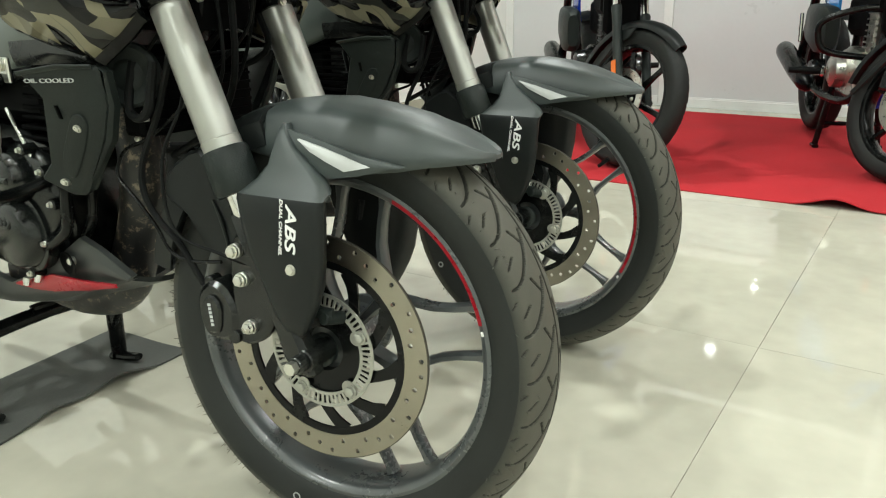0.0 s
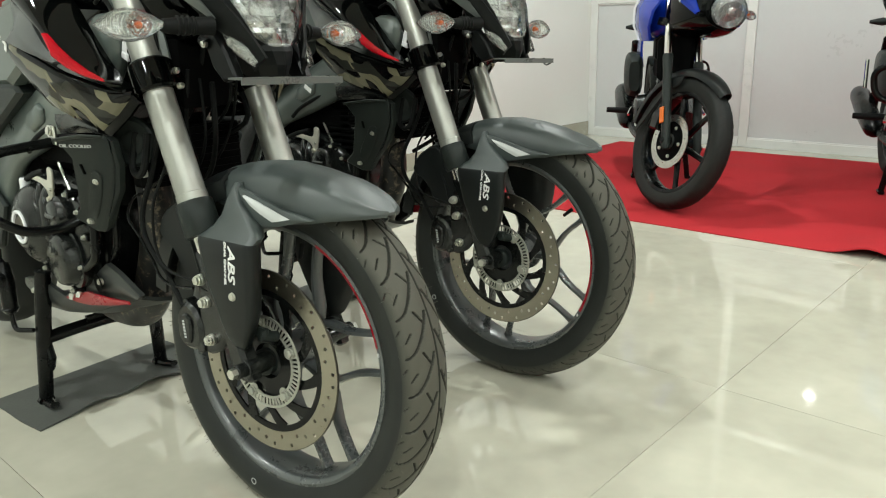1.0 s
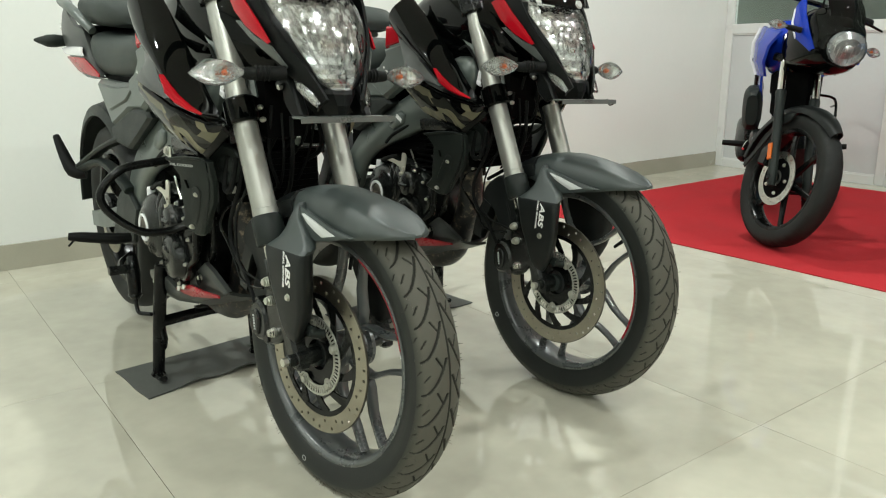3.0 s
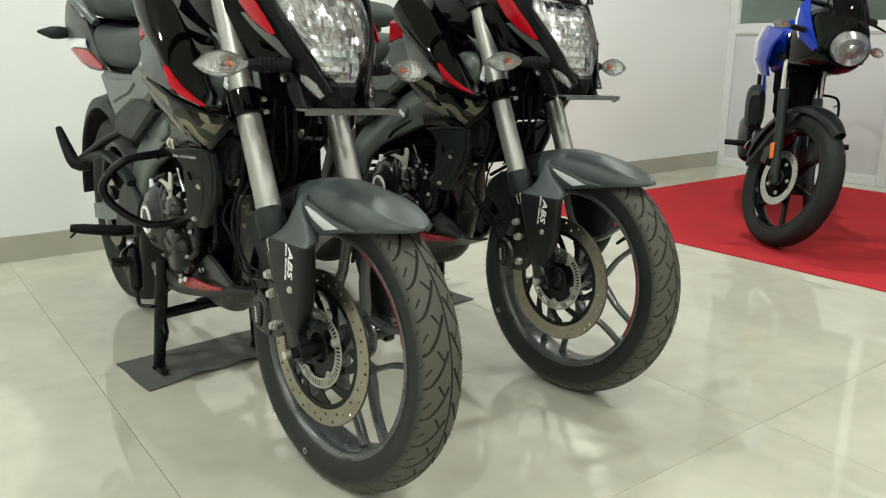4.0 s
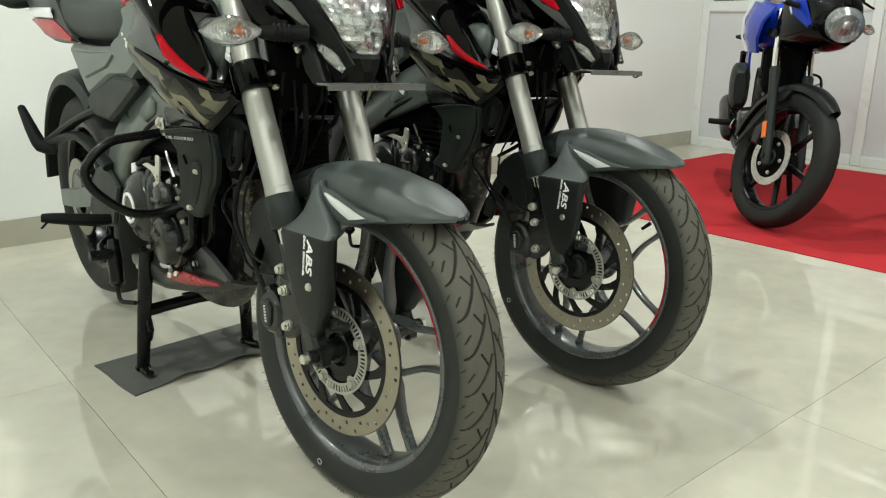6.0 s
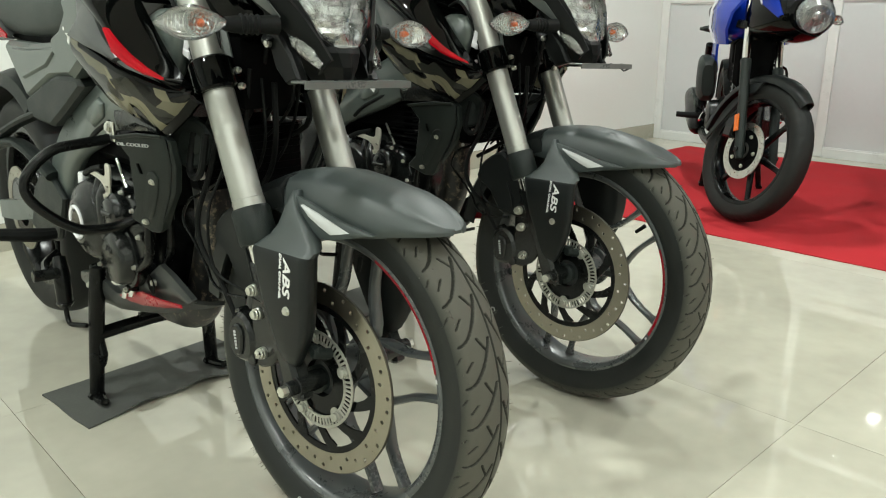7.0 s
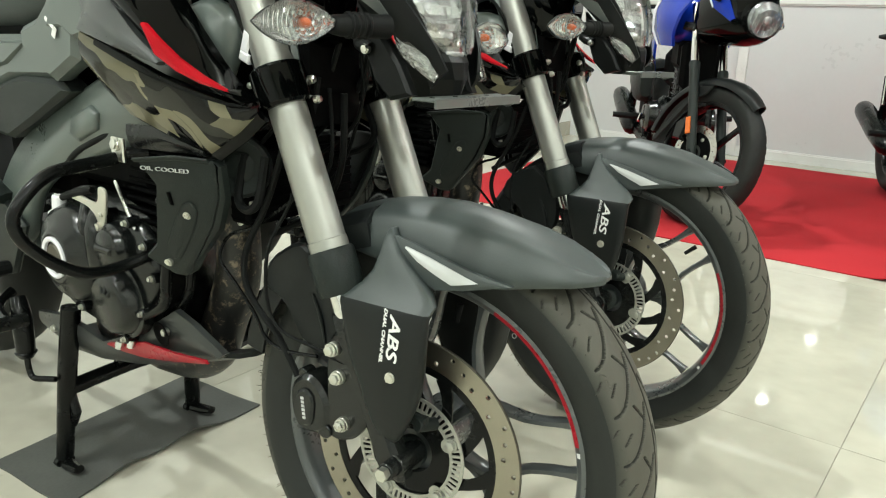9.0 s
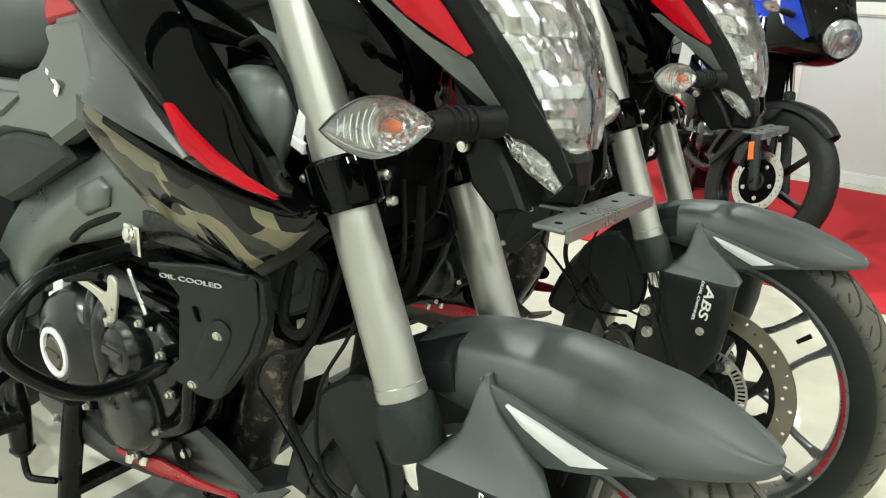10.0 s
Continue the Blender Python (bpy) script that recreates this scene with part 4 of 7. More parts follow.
def caliper(bike, m):
    s = Shape().prism(soft([(-0.164, 0.322), (-0.164, 0.358), (-0.140, 0.380), (-0.116, 0.372), (-0.100, 0.348), (-0.098, 0.316), (-0.112, 0.298), (-0.150, 0.296)]), -0.110, -0.066, 0.006)
    s.prism(soft([(-0.154, 0.318), (-0.150, 0.352), (-0.134, 0.362), (-0.119, 0.350), (-0.122, 0.312), (-0.138, 0.306)], 1), -0.115, -0.104, 0.003)
    s.rod((-0.106, -0.108, 0.306), (-0.106, -0.078, 0.306), 0.010, 14).rod((-0.150, -0.100, 0.372), (-0.150, -0.080, 0.372), 0.008, 12)
    part("caliper", s.moved(m), ENGINE, bike, "black two-pot brake caliper")
    arm = Shape().prism(soft([(-0.105, 0.300), (-0.110, 0.440), (-0.070, 0.452), (-0.035, 0.430), (-0.030, 0.360), (-0.055, 0.310), (-0.085, 0.296)]), -0.104, -0.088, 0.004)
    part("caliper_bracket", arm.moved(m), ENGINE, bike)
    for x, z in ((-0.094, 0.424), (-0.085, 0.388), (-0.076, 0.326)):
        b = Shape().rod((x, -0.09, z), (x, -0.111, z), 0.0095, 16)
        b.hexbolt((x, -0.111, z), (0, -1, 0), 0.0070, 0.008)
        part("caliper_bolt", b.moved(m), ZINC, bike, "zinc flange bolt")
    mark = Shape()
    for k in range(6):
        mark.box((0.0038, 0.001, 0.0052), (-0.0135 + 0.0054 * k, 0, 0), 0.0003)
    mark.moved(Matrix.Translation((-0.135, -0.1155, 0.334)) @ Matrix.Rotation(radians(82), 4, "Y"))
    part("caliper_mark", mark.moved(m), SILVERFILM, bike, "small illegible light mark")
    hose = Shape().tube([(-0.19, -0.075, 0.76), (-0.186, -0.092, 0.684), (-0.206, -0.095, 0.616), (-0.224, -0.095, 0.576), (-0.247, -0.096, 0.534), (-0.256, -0.097, 0.503), (-0.251, -0.098, 0.473), (-0.231, -0.098, 0.445), (-0.198, -0.098, 0.418), (-0.176, -0.098, 0.389), (-0.160, -0.098, 0.366)], 0.0045, 8, 5)
    part("brake_hose", hose.moved(m), RUBBER_OFF, bike, "black brake hose")
    plug = Shape().box((0.014, 0.012, 0.026), (0, 0, 0), 0.002).box((0.018, 0.014, 0.012), (0.003, 0, -0.018), 0.002)
    part("plug", plug.moved(Matrix.Translation((-0.215, -0.112, 0.795)) @ Matrix.Rotation(radians(20), 4, "Y")), PEARL, bike, "ivory cable plug")
    lead = Shape().tube([(-0.30, -0.115, 0.86), (-0.265, -0.118, 0.868), (-0.235, -0.118, 0.84), (-0.222, -0.113, 0.81), (-0.208, -0.112, 0.775), (-0.19, -0.105, 0.72)], 0.0035, 8, 5)
    part("lead", lead, RUBBER_OFF, bike, "black lead to the plug")
    wire = Shape().tube([(-0.19, -0.08, 0.74), (-0.165, -0.10, 0.62), (-0.200, -0.112, 0.53), (-0.19, -0.112, 0.44), (-0.12, -0.104, 0.415), (-0.06, -0.10, 0.40), (0.02, -0.085, 0.36), (0.03, -0.075, 0.34)], 0.0024, 6, 5)
    second = Shape().tube([(-0.150, -0.070, 0.655), (-0.167, -0.080, 0.613), (-0.204, -0.082, 0.583), (-0.253, -0.084, 0.550), (-0.290, -0.086, 0.535), (-0.304, -0.090, 0.516), (-0.303, -0.094, 0.495), (-0.273, -0.096, 0.470), (-0.237, -0.098, 0.436), (-0.216, -0.098, 0.406), (-0.181, -0.098, 0.396), (-0.127, -0.098, 0.402)], 0.0026, 7, 5)
    part("sensor_lead", second.moved(m), ENAMEL, bike, "thin glossy black sensor lead")
    part("sensor_wire", wire.moved(m), RUBBER_OFF, bike, "thin black sensor wire")
    sensor = Shape().rod((0.028, -0.096, 0.352), (0.036, -0.066, 0.345), 0.0085, 14)
    sensor.box((0.04, 0.012, 0.014), (0.018, -0.088, 0.356), 0.003)
    part("speed_sensor", sensor.moved(m), TEXTURED, bike)


def indicator(bike, m, at, side, aim=22, scale=1.0):
    """Clear leaf-shaped turn lamp: dark back shell, clear front, amber bulb, rubber stalk."""
    base = m @ Matrix.Translation(at) @ Matrix.Diagonal((1, -side, 1, 1)) @ Matrix.Rotation(radians(-aim), 4, "Z") @ Matrix.Scale(scale, 4)

    def leaf(x0, x1, grow):
        rows = []
        for t in range(15):
            q = t / 14
            y = (-0.052 + 0.104 * q) * grow
            w = max(math.sin(math.pi * q) ** 0.85, 0.03) * (1.0 - 0.18 * (q - 0.5))
            rows.append([Vector((x0 + (x1 - x0) * w * math.cos(a), y, grow * 0.0245 * w * math.sin(a) + 0.004 * (q - 0.5))) for a in [math.pi * (k / 10 - 0.5) for k in range(11)]])
        return Shape().loft(rows, closed=False)
    part("indicator_housing", leaf(0.000, -0.024, 0.985).moved(base), MATTE, bike)
    part("indicator_reflector", leaf(0.003, -0.016, 0.97).moved(base), BRIGHT, bike)
    flutes = Shape()
    for r in (0.024, 0.029, 0.034, 0.039, 0.044, 0.049):
        reach = math.asin(min(0.9, 0.0235 * max(0.2, 1 - r / 0.066) / r))
        flutes.tube([(0.006 * (1 - r / 0.06), 0.012 - r * math.cos(a), r * math.sin(a)) for a in [reach * (k / 4 - 1) for k in range(9)]], 0.0006, 6, 1)
    part("lens_flutes", flutes.moved(base), BRIGHT, bike)
    cup = Shape().lathe([(0.006, -0.006), (0.013, -0.002), (0.0175, 0.006), (0.019, 0.0065), (0.0145, -0.004), (0.006, -0.009)], 20, closed_profile=True)
    part("indicator_cup", cup.moved(base @ Matrix.Translation((0.0, 0.012, 0.0)) @ Matrix.Rotation(radians(-90), 4, "Z")), PILOTSILVER, bike)
    lens = part("indicator_lens", leaf(0.002, 0.019, 1.0).moved(base), PRISMLENS, bike, "clear turn-signal lens")
    lens.visible_shadow = False
    bulb = Shape().tube([(-0.010, 0.012, 0), (-0.002, 0.012, 0), (0.004, 0.012, 0), (0.008, 0.012, 0), (0.010, 0.012, 0)], [0.0045, 0.0060, 0.0054, 0.0036, 0.001], 16, 1)
    part("indicator_bulb", bulb.moved(base), AMBER, bike, "amber bulb")
    stalk = Shape().tube([(-0.004, 0.045, 0.001), (-0.007, 0.060, 0.0), (-0.012, 0.125, 0.002)], [0.009, 0.0125, 0.0145], 14, 2)
    for y in (0.068, 0.076, 0.084, 0.092):
        stalk.rod((-0.009, y, 0.001), (-0.009, y + 0.004, 0.001), 0.0155, 14)
    part("indicator_stalk", stalk.moved(base), RUBBER_OFF, bike)


def headlamp(bike, m):
    """Wolf-eyed lamp unit with its mask, side wings and pilot lamps."""
    zs = [0.790, 0.800, 0.825, 0.860, 0.900, 0.940, 0.965]
    half = [0.026, 0.042, 0.056, 0.074, 0.091, 0.100, 0.088]
    nose = [0.000, 0.002, 0.001, -0.006, -0.022, -0.046, -0.066]
    rim = [-0.008, -0.014, -0.020, -0.034, -0.062, -0.096, -0.108]
    qs = [-1, -0.85, -0.6, -0.3, 0, 0.3, 0.6, 0.85, 1]
    front = [[Vector((r + (n - r) * (1 - abs(q) ** 2.4), w * q, z)) for q in qs] for z, w, n, r in zip(zs, half, nose, rim)]
    s = Shape()
    s.loft(front, closed=False)
    s.loft([[p + Vector((-0.004, 0, 0)) for p in reversed(r)] for r in front], closed=False)
    lens = part("headlamp_lens", s.moved(m), LENS, bike, "clear faceted headlamp lens")
    lens.visible_shadow = False
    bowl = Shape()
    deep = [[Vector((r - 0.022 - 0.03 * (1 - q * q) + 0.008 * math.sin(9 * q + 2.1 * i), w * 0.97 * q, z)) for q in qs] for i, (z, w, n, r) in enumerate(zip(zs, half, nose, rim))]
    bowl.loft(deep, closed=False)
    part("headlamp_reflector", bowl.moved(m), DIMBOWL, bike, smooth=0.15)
    rnd = random.Random(5)
    facets = Shape()
    levels = [0.799, 0.815, 0.832, 0.856, 0.884, 0.912, 0.936, 0.960]
    for r, (z0, z1) in enumerate(zip(levels, levels[1:])):
        count = (4, 3, 6, 9, 12, 14, 14)[r]
        for c in range(count):
            grid = []
            lean = [rnd.uniform(-0.004, 0.004), rnd.uniform(-0.006, 0.006), rnd.uniform(-0.009, 0.004)]
            for z, f in ((z0 + 0.0006, 0), ((z0 + z1) / 2, 0.5), (z1 - 0.0006, 1)):
                w = np.interp(z, zs, half) * 0.95
                for k in range(4):
                    y = w * (2 * (c + 0.985 * k / 3) / count - 1)
                    x = np.interp(z, zs, nose) - 0.020 - 3.4 * y * y - 0.004 * (1 - (k / 1.5 - 1) ** 2) + lean[0] * (k / 1.5 - 1) + lean[2] * (f - 0.5) + 0.004 * (4 * f * (1 - f))
                    grid.append(Vector((x, y, z)))
            facets.add(grid, [(4 * i + j, 4 * i + j + 1, 4 * i + j + 5, 4 * i + j + 4) for i in range(2) for j in range(3)])
    part("headlamp_facet", facets.moved(m), REFLECTOR, bike, "fluted silver headlamp reflector", smooth=0.3)
    dome = Shape().tube([(-0.07, 0, 0.862), (-0.036, 0, 0.860), (-0.026, 0, 0.859), (-0.022, 0, 0.859)], [0.016, 0.016, 0.011, 0.003], 18, 1)
    part("headlamp_bulb", dome.moved(m), CHROME, bike)
    frame_s = Shape()
    for sgn in (-1, 1):
        a = [(r + 0.004, sgn * w, z) for z, w, r in zip(zs, half, rim)]
        b = [(r - 0.010 - 0.02 * i / 6, sgn * (w + 0.014 + 0.003 * i), z - 0.004) for i, (z, w, r) in enumerate(zip(zs, half, rim))]
        frame_s.sheet(a, b, 2, 0.002, 0.006, (0.5, sgn * 0.8, 0))
    part("mask_frame", frame_s.moved(m), MASK, bike)
    chin = Shape()
    rows = []
    for z, w, x0, x1 in ((0.734, 0.014, -0.05, -0.002), (0.742, 0.020, -0.06, 0.006), (0.760, 0.032, -0.07, 0.010), (0.780, 0.046, -0.08, 0.008), (0.790, 0.050, -0.09, 0.002), (0.797, 0.048, -0.09, -0.008)):
        rows.append([Vector((x0, -w, z)), Vector((x1 - 0.030, -w, z)), Vector((x1 - 0.004, -w * 0.45, z)), Vector((x1, -0.002, z)), Vector((x1, 0.002, z)), Vector((x1 - 0.004, w * 0.45, z)), Vector((x1 - 0.030, w, z)), Vector((x0, w, z))])
    chin.loft(rows)
    part("mask_chin", chin.moved(m), MASK, bike, "satin black lamp mask chin", smooth=0.2)
    edge = [front[0][k] + Vector((0.001, 0, -0.001)) for k in range(1, 8)]
    part("lens_rim", Shape().tube(edge, 0.0030, 8, 3).moved(m), LAMPWHITE, bike, "pale lower rim of the lamp glass")
    for sgn in (-1, 1):
        pilot = Shape()
        a = [(-0.045, sgn * 0.066, 0.808), (-0.026, sgn * 0.064, 0.800), (-0.006, sgn * 0.056, 0.785), (0.006, sgn * 0.049, 0.764)]
        b = [(-0.040, sgn * 0.068, 0.800), (-0.034, sgn * 0.068, 0.787), (-0.018, sgn * 0.062, 0.772), (0.002, sgn * 0.051, 0.757)]
        pilot.sheet(a, b, 3, 0.003, 0.004, (0.3, sgn, 0))
        part("pilot_lamp", pilot.copy().moved(m @ Matrix.Translation((0.004, sgn * 0.0085, 0))), PRISMLENS, bike, "clear pilot lamp")
        part("pilot_reflector", pilot.copy().moved(m @ Matrix.Translation((0.0005, sgn * 0.0055, 0))), PILOTSILVER, bike)
        ribs = Shape()
        for k in range(4):
            t = (k + 0.6) / 4.4
            p = Vector((-0.036 + 0.040 * t, sgn * (0.0735 - 0.016 * t), 0.800 - 0.040 * t))
            ribs.tube([p + Vector((0, 0, 0.004)), p + Vector((0.002, 0, -0.005))], 0.0015, 5, 1)
        part("pilot_rib", ribs.moved(m), BRIGHT, bike)
        cheek = Shape()
        a = [(-0.215, sgn * 0.120, 1.00), (-0.165, sgn * 0.126, 0.945), (-0.120, sgn * 0.122, 0.890), (-0.078, sgn * 0.110, 0.850), (-0.046, sgn * 0.090, 0.815), (-0.020, sgn * 0.064, 0.790), (-0.004, sgn * 0.052, 0.750)]
        b = [(-0.120, sgn * 0.120, 1.00), (-0.090, sgn * 0.118, 0.950), (-0.062, sgn * 0.108, 0.900), (-0.034, sgn * 0.090, 0.860), (-0.014, sgn * 0.068, 0.825), (0.002, sgn * 0.054, 0.796), (0.010, sgn * 0.040, 0.770)]
        cheek.sheet(a, b, 4, 0.003, 0.006, (0.2, sgn, 0))
        part("mask_wing", cheek.moved(m), MASK, bike, "satin black lamp mask wing")
        red = Shape()
        a = [(-0.190, sgn * 0.126, 0.965), (-0.150, sgn * 0.1300, 0.922), (-0.110, sgn * 0.128, 0.892), (-0.058, sgn * 0.118, 0.864)]
        b = [(-0.150, sgn * 0.1285, 0.975), (-0.112, sgn * 0.1290, 0.936), (-0.076, sgn * 0.1230, 0.898), (-0.052, sgn * 0.1165, 0.867)]
        red.sheet(a, b, 3, 0.002, 0.003, (0.2, sgn, 0))
        part("red_flash", red.moved(m), RED, bike, "red flash on the lamp mask")
        grey = Shape()
        a = [(-0.150, sgn * 0.128, 0.905), (-0.110, sgn * 0.1240, 0.876), (-0.075, sgn * 0.112, 0.850), (-0.040, sgn * 0.092, 0.822)]
        b = [(-0.135, sgn * 0.1290, 0.905), (-0.092, sgn * 0.1230, 0.878), (-0.056, sgn * 0.1110, 0.860), (-0.036, sgn * 0.0925, 0.826)]
        grey.sheet(a, b, 2, 0.001, 0.003, (0.2, sgn, 0))
        part("grey_flash", grey.moved(m), SATINGREY, bike)
        jaw = Shape().prism([(-0.092, 0.846), (-0.060, 0.812), (-0.030, 0.775), (-0.012, 0.742), (-0.042, 0.734), (-0.066, 0.756), (-0.084, 0.800)], sgn * 0.060, sgn * 0.080, 0.004)
        jaw.tube([(-0.10, sgn * 0.06, 0.80), (-0.085, sgn * 0.078, 0.795), (-0.068, sgn * 0.082, 0.790)], 0.008, 10, 3)
        part("mask_jaw", jaw.moved(m), MASK, bike)
        part("mask_screw", Shape().hexbolt((-0.072, sgn * 0.0870, 0.790), (0, sgn, 0), 0.0045, 0.004).moved(m), ZINC, bike)
        indicator(bike, m, (-0.070, sgn * 0.207, 0.813), sgn, 22 if sgn < 0 else -8, 0.93)
    visor = Shape().sheet([(-0.055, -0.085, 0.962), (-0.038, -0.04, 0.958), (-0.030, 0, 0.952), (-0.038, 0.04, 0.958), (-0.055, 0.085, 0.962)], [(-0.15, -0.09, 1.06), (-0.13, -0.05, 1.07), (-0.125, 0, 1.072), (-0.13, 0.05, 1.07), (-0.15, 0.09, 1.06)], 5, 0.012, 0.006, (1, 0, 0.4))
    part("visor", visor.moved(m), GLOSSY, bike)
    part("badge", Shape().tube([(-0.022, 0, 0.962), (-0.018, 0, 0.9635)], [0.011, 0.0095], 6, 1).moved(m), SILVERFILM, bike, "small grey badge")
    film = Shape()
    rows = []
    for i in range(41):
        z = zs[0] + (zs[-1] - zs[0]) * i / 40
        w, n, r = np.interp(z, zs, half), np.interp(z, zs, nose), np.interp(z, zs, rim)
        row = []
        for k in range(49):
            q = k / 24 - 1
            y = w * 1.02 * q
            fold = (1 - abs(noise.noise((y * 26 + z * 9, z * 17, 2.0)))) ** 4 * 0.0065 + (1 - abs(noise.noise((y * 60, z * 48 - y * 20, 7.0)))) ** 3 * 0.0022
            row.append(Vector((r + (n - r) * (1 - abs(q) ** 2.4) + 0.003 + fold, y, z)))
        rows.append(row)
    film.loft(rows, closed=False)
    wrap = part("lamp_film", film.moved(m), FILM, bike, "crinkled clear film over the lamp", smooth=0.45)
    wrap.visible_shadow = False
    # plate bracket below the lamp
    br = Shape().box((0.028, 0.200, 0.0035), (0.026, -0.014, 0.741), 0.001)
    br.box((0.003, 0.205, 0.010), (0.042, -0.012, 0.7375), 0.001)
    br.tube([(0.01, 0.095, 0.739), (0.02, 0.098, 0.728), (0.035, 0.096, 0.735)], 0.002, 6, 3)
    br.box((0.040, 0.030, 0.004), (-0.010, 0.0, 0.736), 0.001)
    part("plate_bracket", br.moved(m), SATINGREY, bike, "empty grey number plate bracket")
    for y in (-0.095, -0.045, 0.03, 0.075):
        part("plate_screw", Shape().hexbolt((0.026, y, 0.7425), (0, 0, 1), 0.003, 0.001).moved(m), DARK, bike)


def black_body(bike):
    tank_rows = []
    for x, zl, zt, w in ((-0.150, 0.80, 0.90, 0.060), (-0.20, 0.78, 0.965, 0.105), (-0.27, 0.77, 1.01, 0.135), (-0.36, 0.76, 1.035, 0.150), (-0.45, 0.76, 1.03, 0.150), (-0.54, 0.77, 0.99, 0.138), (-0.62, 0.78, 0.92, 0.110), (-0.68, 0.79, 0.86, 0.080)):
        ring = []
        for k in range(24):
            a = 2 * math.pi * k / 24
            c, s = math.cos(a), math.sin(a)
            y = w * math.copysign(abs(c) ** 0.7, c)
            z = (zl + zt) / 2 + (zt - zl) / 2 * math.copysign(abs(s) ** 0.75, s)
            ring.append(Vector((x, y * (0.72 + 0.28 * (z - zl) / (zt - zl)), z)))
        tank_rows.append(ring)
    part("fuel_tank", Shape().loft(tank_rows), GLOSSY, bike, "gloss black fuel tank", smooth=1.1)
    for sg in (-1, 1):
        wing = Shape()
        a = [(-0.47, sg * 0.158, 1.00), (-0.40, sg * 0.156, 0.945), (-0.345, sg * 0.152, 0.893), (-0.300, sg * 0.150, 0.850), (-0.260, sg * 0.148, 0.805), (-0.228, sg * 0.145, 0.770), (-0.196, sg * 0.143, 0.742), (-0.172, sg * 0.140, 0.730)]
        b = [(-0.53, sg * 0.184, 0.93), (-0.465, sg * 0.198, 0.895), (-0.400, sg * 0.203, 0.862), (-0.335, sg * 0.202, 0.826), (-0.285, sg * 0.198, 0.788), (-0.238, sg * 0.184, 0.757), (-0.200, sg * 0.164, 0.736), (-0.170, sg * 0.146, 0.722)]
        wing.sheet(a, b, 8, 0.022, 0.01, (0, sg, 0.15))
        part("tank_wing", wing, GLOSSY, bike, "gloss black tank side wing", smooth=1.1)
        camo = Shape()
        a = [(-0.412, sg * 0.216, 0.800), (-0.372, sg * 0.216, 0.789), (-0.335, sg * 0.210, 0.775), (-0.275, sg * 0.200, 0.754), (-0.228, sg * 0.180, 0.738), (-0.192, sg * 0.160, 0.726), (-0.170, sg * 0.148, 0.724)]
        b = [(-0.430, sg * 0.200, 0.758), (-0.408, sg * 0.190, 0.728), (-0.370, sg * 0.180, 0.698), (-0.300, sg * 0.172, 0.678), (-0.232, sg * 0.163, 0.662), (-0.190, sg * 0.152, 0.692), (-0.170, sg * 0.142, 0.714)]
        camo.sheet(a, b, 5, 0.006, 0.012, (0, sg, -0.1))
        band = Shape().sheet([(x, y + sg * 0.003, z + 0.004) for x, y, z in a[1:]], [(x + (p - x) * 0.06, y + (q - y) * 0.06 + sg * 0.0055, z + (r - z) * 0.06) for (x, y, z), (p, q, r) in zip(a[1:], b[1:])], 2, 0.001, 0.006, (0, sg, -0.1))
        part("cowl_band", band, GLOSSY, bike, "gloss black band over the camouflage", smooth=1.1)
        lip = Shape().sheet([(x, y - sg * 0.001, z + 0.003) for x, y, z in b[1:]], [(x + 0.003, y - sg * 0.012, z - 0.009) for x, y, z in b[1:]], 2, 0.002, 0.006, (0, sg, -0.3))
        part("cowl_lip", lip, GLOSSY, bike)
        part("tank_cowl", camo, CAMO, bike, "gloss cowl with olive camouflage pattern", smooth=1.1)
        skirt = Shape().sheet([(-0.428, sg * 0.155, 0.678), (-0.36, sg * 0.158, 0.682), (-0.30, sg * 0.166, 0.674), (-0.245, sg * 0.164, 0.664)], [(-0.422, sg * 0.153, 0.646), (-0.36, sg * 0.154, 0.650), (-0.30, sg * 0.159, 0.655), (-0.240, sg * 0.162, 0.657)], 3, 0.003, 0.006, (0, sg, 0))
        part("cowl_skirt", skirt, ENAMEL, bike, "dark lower edge of the tank cowl")
        red = Shape()
        a = [(-0.276, sg * 0.2125, 0.815), (-0.256, sg * 0.2080, 0.797), (-0.234, sg * 0.2000, 0.778), (-0.206, sg * 0.1900, 0.760), (-0.179, sg * 0.1785, 0.7455)]
        b = [(-0.278, sg * 0.2135, 0.811), (-0.256, sg * 0.2150, 0.781), (-0.230, sg * 0.2060, 0.763), (-0.203, sg * 0.1930, 0.750), (-0.177, sg * 0.1790, 0.7425)]
        red.sheet(a, b, 3, 0.003, 0.006, (0, sg, 0.2))
        part("red_stripe", red, RED, bike, "red stripe on the tank cowl")
        fin = Shape()
        a = [(-0.500, sg * 0.160, 0.905), (-0.463, sg * 0.170, 0.872), (-0.418, sg * 0.182, 0.856), (-0.374, sg * 0.193, 0.838), (-0.310, sg * 0.206, 0.804), (-0.250, sg * 0.212, 0.772)]
        b = [(-0.522, sg * 0.161, 0.895), (-0.490, sg * 0.174, 0.864), (-0.448, sg * 0.190, 0.825), (-0.404, sg * 0.224, 0.803), (-0.330, sg * 0.222, 0.786), (-0.252, sg * 0.213, 0.768)]
        fin.sheet(a, b, 4, 0.004, 0.012, (0, sg, 0.05))
        part("knee_fin", fin, FINGREY, bike, "matte grey tank fin")
        shoulder = Shape().prism([(-0.590, 0.862), (-0.579, 0.836), (-0.571, 0.806), (-0.522, 0.786), (-0.460, 0.800), (-0.470, 0.830), (-0.503, 0.876)], sg * 0.140, sg * 0.1675, 0.006)
        part("knee_shoulder", shoulder, GREYPLASTIC, bike, "matte grey panel above the knee cover")
